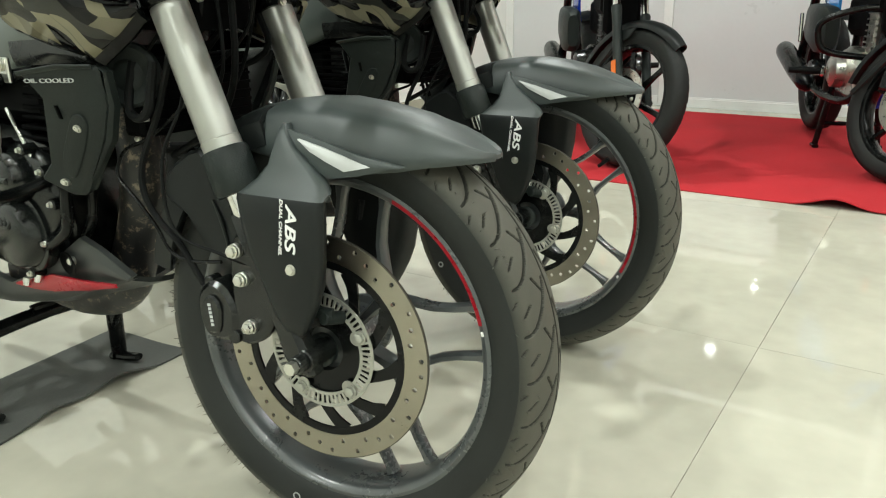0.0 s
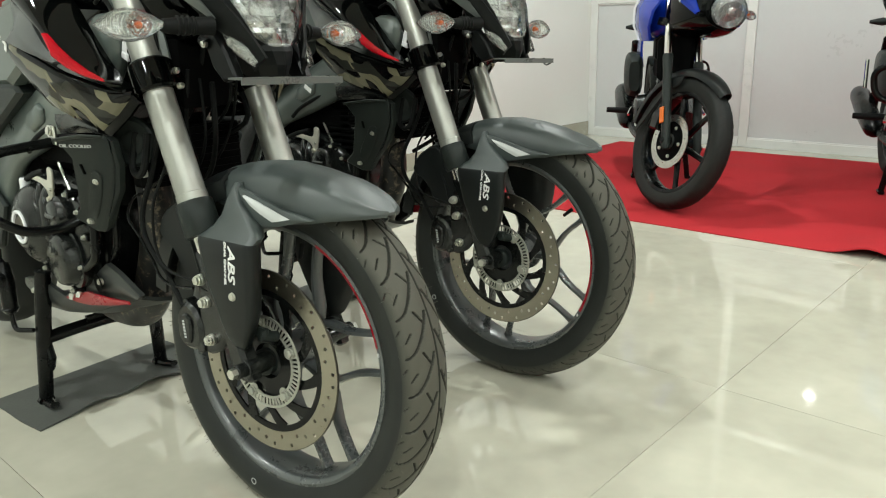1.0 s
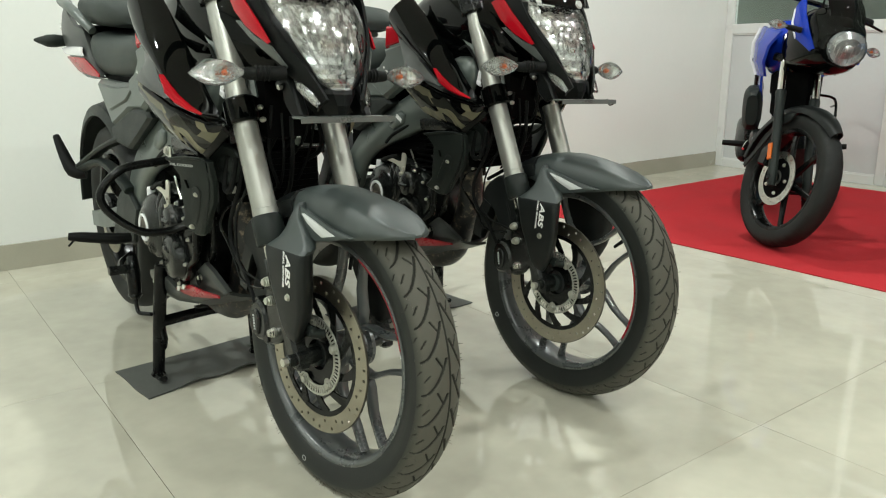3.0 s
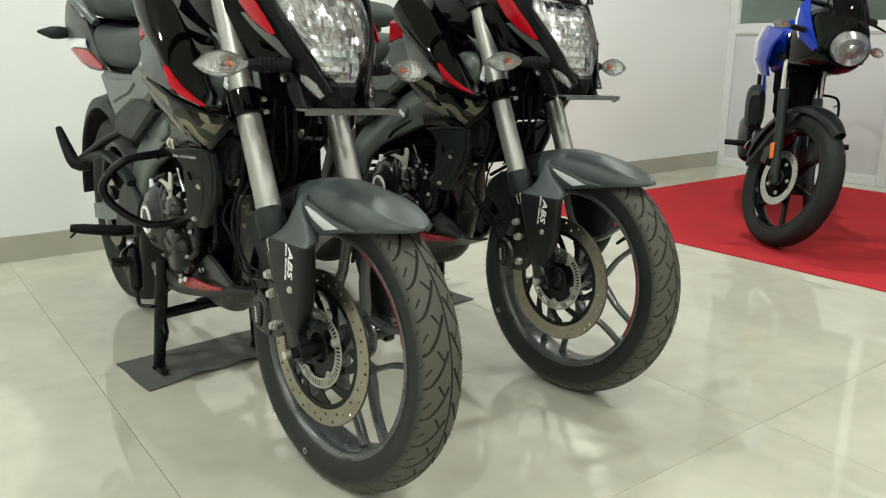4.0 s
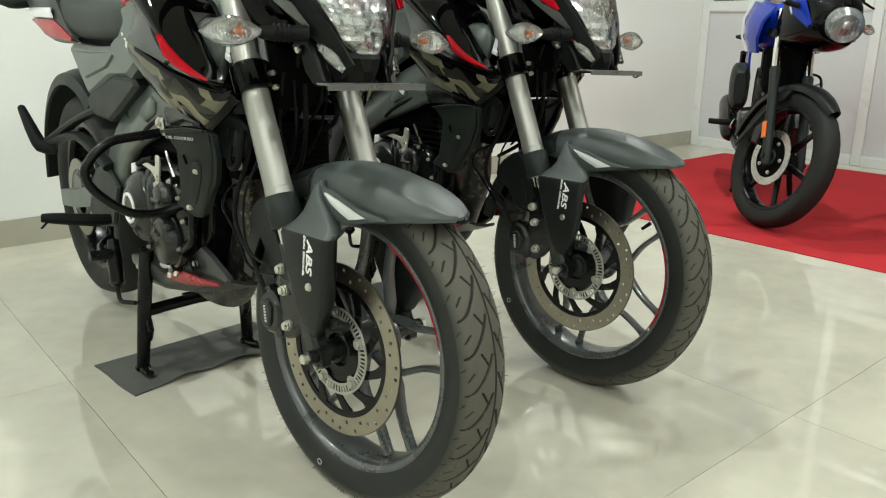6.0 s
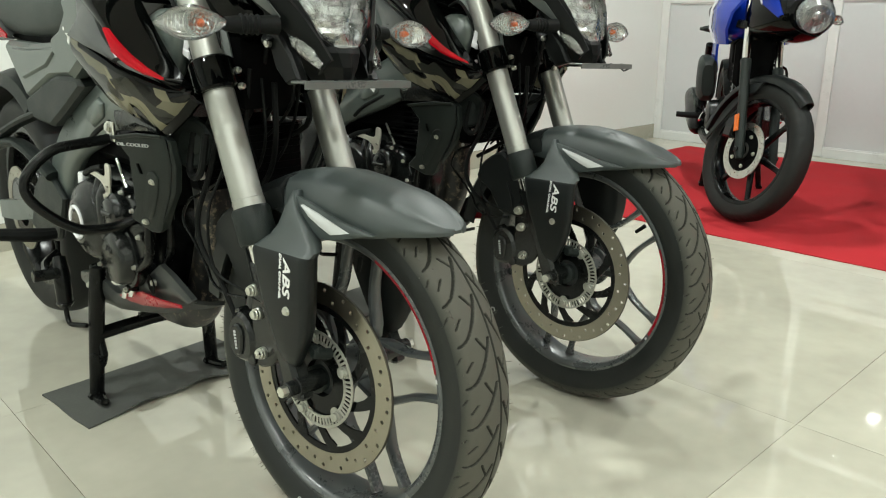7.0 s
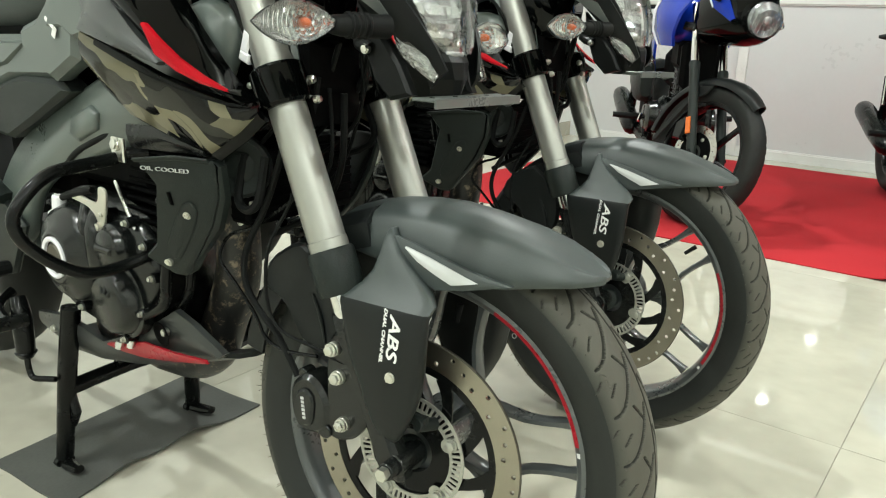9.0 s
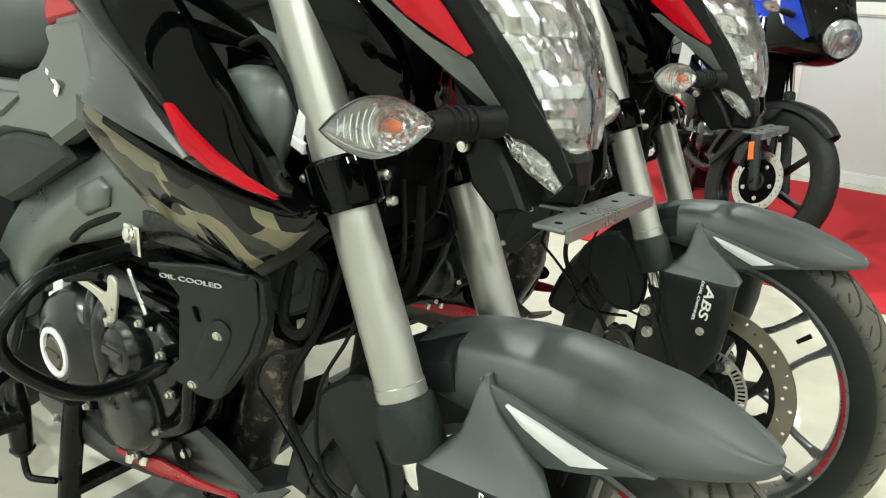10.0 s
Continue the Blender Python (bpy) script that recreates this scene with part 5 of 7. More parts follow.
        patch = Shape().prism([(-0.583, 0.925), (-0.590, 0.864), (-0.504, 0.878), (-0.525, 0.925)], sg * 0.128, sg * 0.165, 0.006)
        part("red_patch", patch, RED, bike, "red corner of the tank cover")
        mark = Shape().box((0.034, 0.001, 0.006), (0, 0, 0.005), 0.0003).box((0.010, 0.001, 0.016), (0.012, 0, 0), 0.0003)
        part("badge_mark", mark.moved(Matrix.Translation((-0.585, sg * 0.1650, 0.800)) @ Matrix.Rotation(radians(32), 4, "Y")), WHITE, bike, "small white badge mark")
        sp = Shape().prism(soft([(-0.22, 0.83), (-0.30, 0.85), (-0.46, 0.765), (-0.61, 0.705), (-0.81, 0.62), (-0.93, 0.50), (-0.90, 0.42), (-0.84, 0.41), (-0.80, 0.50), (-0.72, 0.56), (-0.59, 0.60), (-0.46, 0.645), (-0.34, 0.69), (-0.25, 0.74)]), sg * 0.095, sg * 0.128, 0.010)
        sp.prism([(-0.545, 0.655), (-0.60, 0.632), (-0.625, 0.64), (-0.615, 0.668), (-0.56, 0.69), (-0.54, 0.68)], sg * 0.122, sg * 0.136, 0.005)
        part("frame_spar", sp, FRAMEGREY, bike, "grey perimeter frame spar", smooth=0.8)
        knee = Shape().prism([(-0.575, 0.935), (-0.545, 0.938), (-0.500, 0.878), (-0.470, 0.830), (-0.478, 0.812), (-0.528, 0.786), (-0.533, 0.757), (-0.607, 0.722), (-0.690, 0.765), (-0.690, 0.798), (-0.640, 0.812), (-0.605, 0.838), (-0.575, 0.872)], sg * 0.120, sg * 0.162, 0.010)
        knee.prism([(-0.570, 0.856), (-0.520, 0.866), (-0.500, 0.826), (-0.545, 0.800), (-0.600, 0.800)], sg * 0.155, sg * 0.166, 0.005)
        part("knee_cover", knee, GREYPLASTIC, bike, "matte grey cover between tank and seat")
        # Raised near-black sliver: the slot's shade is its colour.
        part("knee_slot", Shape().prism([(-0.556, 0.846), (-0.550, 0.846), (-0.552, 0.822), (-0.557, 0.826)], sg * 0.164, sg * 0.1668, 0.001), DARK, bike)
        side = Shape().prism([(-0.655, 0.800), (-0.700, 0.787), (-0.860, 0.781), (-1.036, 0.786), (-1.050, 0.770), (-0.990, 0.712), (-0.935, 0.664), (-0.770, 0.716), (-0.613, 0.724), (-0.600, 0.760)], sg * 0.108, sg * 0.146, 0.010)
        side.prism([(-0.700, 0.775), (-0.880, 0.770), (-0.985, 0.772), (-0.930, 0.706), (-0.770, 0.738)], sg * 0.140, sg * 0.151, 0.006)
        part("side_panel", side, GREYPLASTIC, bike, "matte grey side panel below the seat")
        lower = Shape().prism([(-0.935, 0.666), (-0.931, 0.632), (-0.905, 0.622), (-0.790, 0.616), (-0.700, 0.655), (-0.588, 0.708), (-0.613, 0.724), (-0.735, 0.722), (-0.780, 0.712)], sg * 0.104, sg * 0.150, 0.008)
        part("side_shield", lower, TEXTURED, bike, "dark textured lower side shield")
        tail = Shape()
        a = [(-1.06, sg * 0.126, 0.800), (-1.13, sg * 0.130, 0.842), (-1.20, sg * 0.132, 0.922), (-1.30, sg * 0.134, 0.936), (-1.37, sg * 0.132, 0.972), (-1.45, sg * 0.122, 0.998), (-1.53, sg * 0.108, 0.975), (-1.61, sg * 0.090, 0.938)]
        b = [(-1.045, sg * 0.126, 0.788), (-1.11, sg * 0.132, 0.784), (-1.20, sg * 0.134, 0.788), (-1.30, sg * 0.136, 0.806), (-1.38, sg * 0.132, 0.834), (-1.46, sg * 0.124, 0.860), (-1.54, sg * 0.108, 0.874), (-1.62, sg * 0.085, 0.882)]
        tail.sheet(a, b, 5, 0.012, 0.014, (0, sg, 0))
        part("tail_panel", tail, FINGREY, bike, "grey tail panel with red and white graphics", smooth=0.9)
        tred = Shape().sheet([(-1.045, sg * 0.1385, 0.798), (-1.10, sg * 0.1445, 0.822), (-1.160, sg * 0.1480, 0.842), (-1.255, sg * 0.1500, 0.844), (-1.350, sg * 0.1480, 0.846)], [(-1.050, sg * 0.1370, 0.790), (-1.12, sg * 0.1415, 0.793), (-1.200, sg * 0.1450, 0.799), (-1.265, sg * 0.1470, 0.812), (-1.360, sg * 0.1470, 0.841)], 3, 0.002, 0.003, (0, sg, 0))
        part("tail_red", tred, RED, bike, "red tail graphic")
        twhite = Shape().sheet([(-1.168, sg * 0.1480, 0.872), (-1.26, sg * 0.1500, 0.874), (-1.36, sg * 0.1480, 0.874), (-1.46, sg * 0.1400, 0.871)], [(-1.158, sg * 0.1490, 0.847), (-1.24, sg * 0.1510, 0.849), (-1.32, sg * 0.1500, 0.850), (-1.385, sg * 0.1470, 0.853)], 2, 0.002, 0.003, (0, sg, 0))
        part("tail_white", twhite, PEARL, bike, "white tail graphic")
        part("tail_mark", Shape().box((0.036, 0.001, 0.008), (-1.53, sg * 0.1215, 0.945), 0.0003).box((0.036, 0.001, 0.006), (-1.53, sg * 0.1215, 0.932), 0.0003), WHITE, bike, "two small white marks")
        rail = Shape().tube([(-1.12, sg * 0.125, 0.915), (-1.20, sg * 0.155, 0.975), (-1.34, sg * 0.150, 1.005), (-1.44, sg * 0.110, 1.005)], [0.012, 0.014, 0.014, 0.012], 12, 4)
        part("grab_rail", rail, GREYPLASTIC, bike, "grey split grab rail")
        lamp = Shape().tube([(-1.48, sg * 0.10, 0.893), (-1.49, sg * 0.150, 0.893), (-1.495, sg * 0.172, 0.893), (-1.52, sg * 0.205, 0.896)], [0.012, 0.02, 0.019, 0.004], 12, 3)
        part("rear_indicator", lamp, TEXTURED, bike)
        # oil cooler shield and belly pan
        tilt = Matrix(((1, 0, 0, 0), (-sg * 0.27, 1, sg * 0.27, -sg * 0.0804), (0, 0, 1, 0), (0, 0, 0, 1)))
        shield = Shape()
        shield.prism([(-0.359, 0.643), (-0.292, 0.653), (-0.240, 0.653), (-0.235, 0.646), (-0.245, 0.602), (-0.271, 0.556), (-0.330, 0.480), (-0.340, 0.474), (-0.358, 0.474), (-0.397, 0.494), (-0.395, 0.500), (-0.372, 0.520), (-0.339, 0.610), (-0.350, 0.629)], -sg * 0.014, 0.0, 0.004)
        shield.prism([(-0.240, 0.652), (-0.236, 0.645), (-0.246, 0.602), (-0.272, 0.556), (-0.332, 0.480), (-0.322, 0.492), (-0.262, 0.556), (-0.238, 0.602), (-0.231, 0.645)], -sg * 0.018, -sg * 0.003, 0.003)
        shield.prism([(-0.358, 0.645), (-0.292, 0.655), (-0.240, 0.655), (-0.241, 0.649), (-0.292, 0.648), (-0.357, 0.639)], 0.0, sg * 0.004, 0.0015)
        shield.prism(soft([(-0.318, 0.566), (-0.300, 0.590), (-0.284, 0.592), (-0.279, 0.575), (-0.333, 0.500), (-0.347, 0.502), (-0.350, 0.520)]), 0.0, sg * 0.003, 0.0015)
        part("cooler_shield", shield.moved(tilt), TEXTURED, bike, "black plastic oil cooler shield")
        # Not cut through: a near-black bar gives the slot its shade.
        part("shield_slot", Shape().box((0.004, 0.004, 0.018), (-0.318, sg * 0.0015, 0.593), 0.001).moved(tilt), DARK, bike)
        for x, z in ((-0.355, 0.494), (-0.297, 0.572)):
            part("shield_screw", Shape().hexbolt((x, sg * 0.003, z), (0, sg, 0), 0.0042, 0.004).moved(tilt), ZINC, bike)
        rib = Shape()
        for x in (-0.395, -0.382):
            rib.tube([(x, sg * 0.128, 0.62), (x + 0.018, sg * 0.128, 0.55), (x + 0.03, sg * 0.128, 0.50)], 0.004, 8, 2)
        rib.box((0.03, 0.01, 0.008), (-0.375, sg * 0.14, 0.575), 0.002).box((0.03, 0.01, 0.008), (-0.365, sg * 0.14, 0.535), 0.002)
        part("cooler_stay", rib, ENAMEL, bike)
        pan = Shape()
        a = [(-0.865, sg * 0.106, 0.276), (-0.75, sg * 0.114, 0.299), (-0.622, sg * 0.116, 0.286), (-0.53, sg * 0.116, 0.324), (-0.47, sg * 0.114, 0.358), (-0.415, sg * 0.110, 0.394), (-0.378, sg * 0.106, 0.380), (-0.318, sg * 0.098, 0.346)]
        b = [(-0.845, sg * 0.094, 0.240), (-0.77, sg * 0.098, 0.226), (-0.66, sg * 0.100, 0.238), (-0.55, sg * 0.100, 0.262), (-0.50, sg * 0.099, 0.276), (-0.44, sg * 0.097, 0.298), (-0.39, sg * 0.095, 0.314), (-0.325, sg * 0.094, 0.338)]
        if sg > 0:
            a, b = a[:-2], b[:-2]
        pan.sheet(a, b, 4, 0.008, 0.010, (0, sg, -0.1))
        under = Shape().sheet(b, [(x, 0.0, z - 0.02) for x, y, z in b], 3, 0.006, 0.008, (0, 0, -1))
        part("belly_pan", pan.join(under), FINGREY, bike, "dark belly pan with a red flash")
        flash = Shape().sheet([(-0.600, sg * 0.1200, 0.2915), (-0.545, sg * 0.1225, 0.309), (-0.485, sg * 0.1240, 0.327), (-0.41, sg * 0.1215, 0.3305), (-0.345, sg * 0.1100, 0.3325)], [(-0.598, sg * 0.1195, 0.288), (-0.55, sg * 0.1195, 0.2895), (-0.49, sg * 0.1195, 0.297), (-0.41, sg * 0.1150, 0.313), (-0.342, sg * 0.1090, 0.328)], 3, 0.002, 0.004, (0, sg, -0.1))
        part("belly_flash", flash, DULLRED, bike, "red flash on the belly pan")
        # Near-black dish on the pan, the hollow's shade in its colour.
        cupped = Shape().lathe([(0.0, 0.0), (0.012, 0.0), (0.020, 0.003), (0.023, 0.004), (0.020, 0.005), (0.012, 0.003), (0.0, 0.003)], 24).moved(Matrix.Translation((-0.440, sg * 0.1155, 0.352)) @ Matrix.Rotation(radians(sg * 10), 4, "Z") @ Matrix.Diagonal((1.25, sg, 0.8, 1)))
        part("pan_recess", cupped, DARK, bike)
        for x, y, z in ((-0.432, 0.1185, 0.357), (-0.795, 0.1150, 0.262)):
            part("pan_screw", Shape().hexbolt((x, sg * y, z), (0, sg, 0), 0.0055, 0.005), ZINC, bike)
        # crash guard
        guard = Shape().tube([(-0.435, sg * 0.118, 0.634), (-0.452, sg * 0.140, 0.632), (-0.458, sg * 0.165, 0.626), (-0.460, sg * 0.215, 0.622), (-0.460, sg * 0.250, 0.617), (-0.460, sg * 0.280, 0.598), (-0.462, sg * 0.302, 0.568), (-0.460, sg * 0.298, 0.538), (-0.457, sg * 0.268, 0.503), (-0.452, sg * 0.232, 0.478), (-0.450, sg * 0.200, 0.471), (-0.448, sg * 0.165, 0.472), (-0.440, sg * 0.130, 0.481)], 0.0090, 14, 5)
        part("crash_guard", guard, ENAMEL, bike, "black tubular crash guard")
        part("guard_mount", Shape().box((0.030, 0.006, 0.034), (-0.450, sg * 0.156, 0.640), 0.002).hexbolt((-0.449, sg * 0.160, 0.648), (0, sg, 0.2), 0.0075, 0.006), ZINC, bike)
        # pegs and hangers
        hang = Shape()
        hang.tube([(-0.86, sg * 0.135, 0.50), (-1.02, sg * 0.155, 0.560), (-1.20, sg * 0.178, 0.525)], [0.020, 0.018, 0.021], 10, 4, 0.6)
        hang.tube([(-0.88, sg * 0.130, 0.64), (-1.02, sg * 0.155, 0.600), (-1.20, sg * 0.178, 0.530)], [0.018, 0.017, 0.021], 10, 4, 0.6)
        hang.prism([(-0.80, 0.46), (-0.90, 0.52), (-1.00, 0.44), (-1.06, 0.36), (-0.98, 0.33), (-0.86, 0.36)], sg * 0.128, sg * 0.142, 0.005)
        part("peg_hanger", hang, TEXTURED, bike, "dark cast footrest hanger")
        pil = Shape().tube([(-1.185, sg * 0.172, 0.515), (-1.205, sg * 0.202, 0.518), (-1.255, sg * 0.212, 0.563), (-1.312, sg * 0.216, 0.612)], [0.019, 0.019, 0.0155, 0.010], 12, 3)
        part("pillion_peg", pil, RUBBER_OFF, bike, "folded black pillion footrest")
        peg = Shape().tube([(-0.86, sg * 0.150, 0.375), (-0.86, sg * 0.19, 0.378), (-0.875, sg * 0.265, 0.390), (-0.885, sg * 0.296, 0.394)], [0.013, 0.0155, 0.0135, 0.010], 10, 2)
        peg.tube([(-0.880, sg * 0.282, 0.386), (-0.888, sg * 0.298, 0.368)], 0.003, 6, 1)
        part("footpeg", peg, RUBBER_OFF, bike, "black rubber rider footrest")
        inner = Shape().sheet([(-0.30, sg * 0.118, 0.90), (-0.255, sg * 0.116, 0.86), (-0.225, sg * 0.112, 0.80), (-0.205, sg * 0.106, 0.755)], [(-0.25, sg * 0.070, 0.92), (-0.215, sg * 0.066, 0.88), (-0.19, sg * 0.064, 0.82), (-0.18, sg * 0.062, 0.77)], 3, 0.004, 0.006, (0.6, sg * 0.8, 0))
        part("head_cover", inner, FRAMEGREY, bike, "grey cover beside the steering head")
    word = letters("OIL COOLED", 0.0150, shear=0.15, bold=0.0)
    slant = Matrix(((1, 0, 0, 0), (0.27, 1, -0.27, 0.0804), (0, 0, 1, 0), (0, 0, 0, 1)))
    part("lettering", word.moved(slant @ Matrix.Translation((-0.312, -0.0022, 0.6335)) @ Matrix.Rotation(radians(-1.5), 4, "Y") @ Matrix.Diagonal((0.86, 1.0, 0.52, 1.0))), SILVERFILM, bike, "white letters OIL COOLED")
    rider = []
    for x, zl, zt, w in ((-0.625, 0.835, 0.872, 0.080), (-0.645, 0.824, 0.890, 0.106), (-0.690, 0.800, 0.896, 0.124), (-0.77, 0.784, 0.896, 0.132), (-0.88, 0.782, 0.898, 0.136), (-1.00, 0.784, 0.904, 0.136), (-1.09, 0.788, 0.912, 0.134), (-1.15, 0.812, 0.920, 0.128), (-1.20, 0.856, 0.922, 0.110)):
        rider.append([Vector((x, w * math.copysign(abs(math.cos(a)) ** 0.6, math.cos(a)), (zl + zt) / 2 + (zt - zl) / 2 * math.copysign(abs(math.sin(a)) ** 0.6, math.sin(a)))) for a in [2 * math.pi * (k + 0.5) / 20 for k in range(20)]])
    part("rider_seat", Shape().loft(rider), SEAT, bike, "grey vinyl rider seat", smooth=1.0)
    pillion = []
    for x, zl, zt, w in ((-0.96, 0.926, 0.965, 0.085), (-0.99, 0.918, 1.000, 0.116), (-1.10, 0.922, 1.015, 0.128), (-1.22, 0.930, 1.022, 0.127), (-1.31, 0.945, 1.022, 0.114), (-1.36, 0.960, 1.005, 0.080)):
        pillion.append([Vector((x, w * math.copysign(abs(math.cos(a)) ** 0.6, math.cos(a)), (zl + zt) / 2 + (zt - zl) / 2 * math.copysign(abs(math.sin(a)) ** 0.6, math.sin(a)))) for a in [2 * math.pi * (k + 0.5) / 20 for k in range(20)]])
    part("pillion_seat", Shape().loft(pillion), SEAT, bike, "grey vinyl pillion seat", smooth=1.0)
    # Near-black core, widened to fill the gap between seat and tail with shade.
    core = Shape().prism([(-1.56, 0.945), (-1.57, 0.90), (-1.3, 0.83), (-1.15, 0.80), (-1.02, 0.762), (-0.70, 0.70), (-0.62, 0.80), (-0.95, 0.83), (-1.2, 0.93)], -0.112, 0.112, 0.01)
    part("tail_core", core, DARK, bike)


def black_engine(bike):
    case = Shape().prism(soft([(-0.47, 0.33), (-0.455, 0.42), (-0.47, 0.50), (-0.54, 0.54), (-0.68, 0.55), (-0.80, 0.50), (-0.83, 0.40), (-0.76, 0.31), (-0.62, 0.29), (-0.52, 0.30)]), -0.105, 0.105, 0.02)
    part("crankcase", case, ENGINE, bike, "black engine crankcase")
    barrel = part("cylinder", Shape().box((0.11, 0.15, 0.19), (-0.465, 0, 0.595), 0.01), ENGINE, bike, "black finned cylinder")
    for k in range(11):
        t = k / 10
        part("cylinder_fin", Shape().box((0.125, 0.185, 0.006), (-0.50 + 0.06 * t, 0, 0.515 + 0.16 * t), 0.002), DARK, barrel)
    part("cylinder_head", Shape().box((0.15, 0.19, 0.09), (-0.375, 0, 0.715), 0.02), ENGINE, bike)
    cover = Shape().lathe([(0.0, -0.168), (0.028, -0.168), (0.036, -0.172), (0.044, -0.171), (0.050, -0.164), (0.066, -0.160), (0.076, -0.151), (0.081, -0.139), (0.084, -0.128), (0.088, -0.126), (0.088, -0.105), (0.0, -0.105)], 48, (-0.640, 0, 0.445))
    cover.prism(soft([(-0.69, 0.510), (-0.64, 0.530), (-0.57, 0.528), (-0.49, 0.530), (-0.44, 0.505), (-0.42, 0.45), (-0.44, 0.40), (-0.50, 0.345), (-0.58, 0.330), (-0.66, 0.352), (-0.71, 0.39)]), -0.128, -0.10, 0.010)
    part("clutch_cover", cover, ENGINE, bike, "round black clutch cover", smooth=0.8)
    ring = Shape().lathe([(0.027, -0.1695), (0.0345, -0.1710), (0.0345, -0.1745), (0.0315, -0.1760), (0.027, -0.1745)], 40, (-0.640, 0, 0.445), closed_profile=True)
    part("clutch_ring", ring, PEARL, bike, "pale ring on the clutch cover")
    plugcap = Shape().lathe([(0.0, -0.174), (0.020, -0.174), (0.024, -0.170), (0.026, -0.166), (0.0, -0.166)], 28, (-0.640, 0, 0.445)).box((0.034, 0.004, 0.006), (-0.640, -0.175, 0.445), 0.001)
    part("oil_filler", plugcap, ROTOR_EDGE, bike)
    fold = Shape().tube([(-0.575, -0.126, 0.53), (-0.566, -0.140, 0.500), (-0.560, -0.142, 0.455), (-0.565, -0.138, 0.40)], [0.010, 0.016, 0.017, 0.012], 12, 4)
    fold.tube([(-0.600, -0.130, 0.535), (-0.588, -0.143, 0.505), (-0.582, -0.142, 0.455)], [0.008, 0.011, 0.010], 12, 4)
    part("cover_rib", fold, ENGINE, bike)
    filt = Shape().lathe([(0.0, -0.158), (0.024, -0.158), (0.030, -0.154), (0.033, -0.146), (0.037, -0.143), (0.039, -0.136), (0.040, -0.11), (0.0, -0.11)], 32, (-0.515, 0, 0.480))
    filt.box((0.044, 0.008, 0.010), (-0.515, -0.158, 0.480), 0.003)
    part("oil_filter_cap", filt, ENGINE, bike, "ribbed black oil filter cap")
    low = Shape().lathe([(0.0, -0.160), (0.040, -0.160), (0.048, -0.156), (0.053, -0.147), (0.055, -0.136), (0.062, -0.134), (0.063, -0.10), (0.0, -0.10)], 40, (-0.520, 0, 0.392))
    part("engine_cover", low, ENGINE, bike, "black ribbed engine side cover", smooth=0.8)
    for k in range(3):
        a = radians(60 + 25 * k)
        part("cover_rib", Shape().tube([(-0.520 + 0.018 * math.cos(a), -0.161, 0.392 + 0.018 * math.sin(a)), (-0.520 + 0.052 * math.cos(a), -0.150, 0.392 + 0.052 * math.sin(a))], 0.0035, 8, 1), ENGINE, bike)
    for x, z in ((-0.573, 0.372), (-0.425, 0.450), (-0.440, 0.496), (-0.637, 0.352), (-0.482, 0.524), (-0.541, 0.527), (-0.46, 0.385), (-0.70, 0.50), (-0.515, 0.328)):
        part("case_boss", Shape().rod((x, -0.115, z), (x, -0.138, z), 0.0085, 14), ENGINE, bike)
        part("case_screw", Shape().hexbolt((x, -0.138, z), (0, -1, 0), 0.0038, 0.006), ZINC, bike)
    for x, z in ((-0.510, 0.350), (-0.545, 0.338)):
        part("drain_bolt", Shape().hexbolt((x, -0.13, z - 0.03), (0, -0.4, -1), 0.0055, 0.008), ZINC, bike)
    lever = Shape().prism(soft([(-0.644, 0.540), (-0.589, 0.535), (-0.568, 0.528), (-0.563, 0.502), (-0.552, 0.496), (-0.541, 0.503), (-0.533, 0.525), (-0.524, 0.567), (-0.547, 0.572), (-0.549, 0.548), (-0.562, 0.541), (-0.630, 0.553)]), -0.140, -0.135, 0.0012)
    lever.hexbolt((-0.552, -0.140, 0.506), (0, -1, 0), 0.006, 0.006)
    part("clutch_lever", lever, SATINZINC, bike, "pale zinc cable bracket")
    plug = Shape().prism([(-0.700, 0.478), (-0.704, 0.505), (-0.688, 0.512), (-0.684, 0.536), (-0.662, 0.536), (-0.664, 0.505), (-0.674, 0.476)], -0.145, -0.128, 0.003)
    part("lever_plug", plug, PEARL, bike, "white clutch lever end")
    part("cable_end", Shape().tube([(-0.66, -0.137, 0.535), (-0.62, -0.138, 0.548), (-0.57, -0.136, 0.560)], [0.006, 0.0065, 0.005], 10, 3), RUBBER_OFF, bike)
    oilpipe = Shape().tube([(-0.392, -0.128, 0.50), (-0.400, -0.130, 0.449), (-0.404, -0.130, 0.424), (-0.420, -0.130, 0.404), (-0.470, -0.130, 0.378), (-0.520, -0.126, 0.362)], 0.0085, 12, 5)
    part("oil_pipe", oilpipe, ENAMEL, bike, "black oil cooler pipe")
    part("oil_pipe", Shape().tube([(-0.392, -0.090, 0.50), (-0.400, -0.090, 0.436), (-0.418, -0.090, 0.402), (-0.450, -0.088, 0.375)], 0.0075, 12, 5), ENAMEL, bike)
    part("bright_rod", Shape().rod((-0.522, -0.125, 0.581), (-0.460, -0.125, 0.485), 0.0028, 8), STEEL, bike)
    part("clutch_cable", Shape().tube([(-0.65, -0.128, 0.59), (-0.60, -0.13, 0.62), (-0.50, -0.12, 0.66), (-0.35, -0.09, 0.72), (-0.25, -0.07, 0.80)], 0.005, 8, 5), RUBBER_OFF, bike)
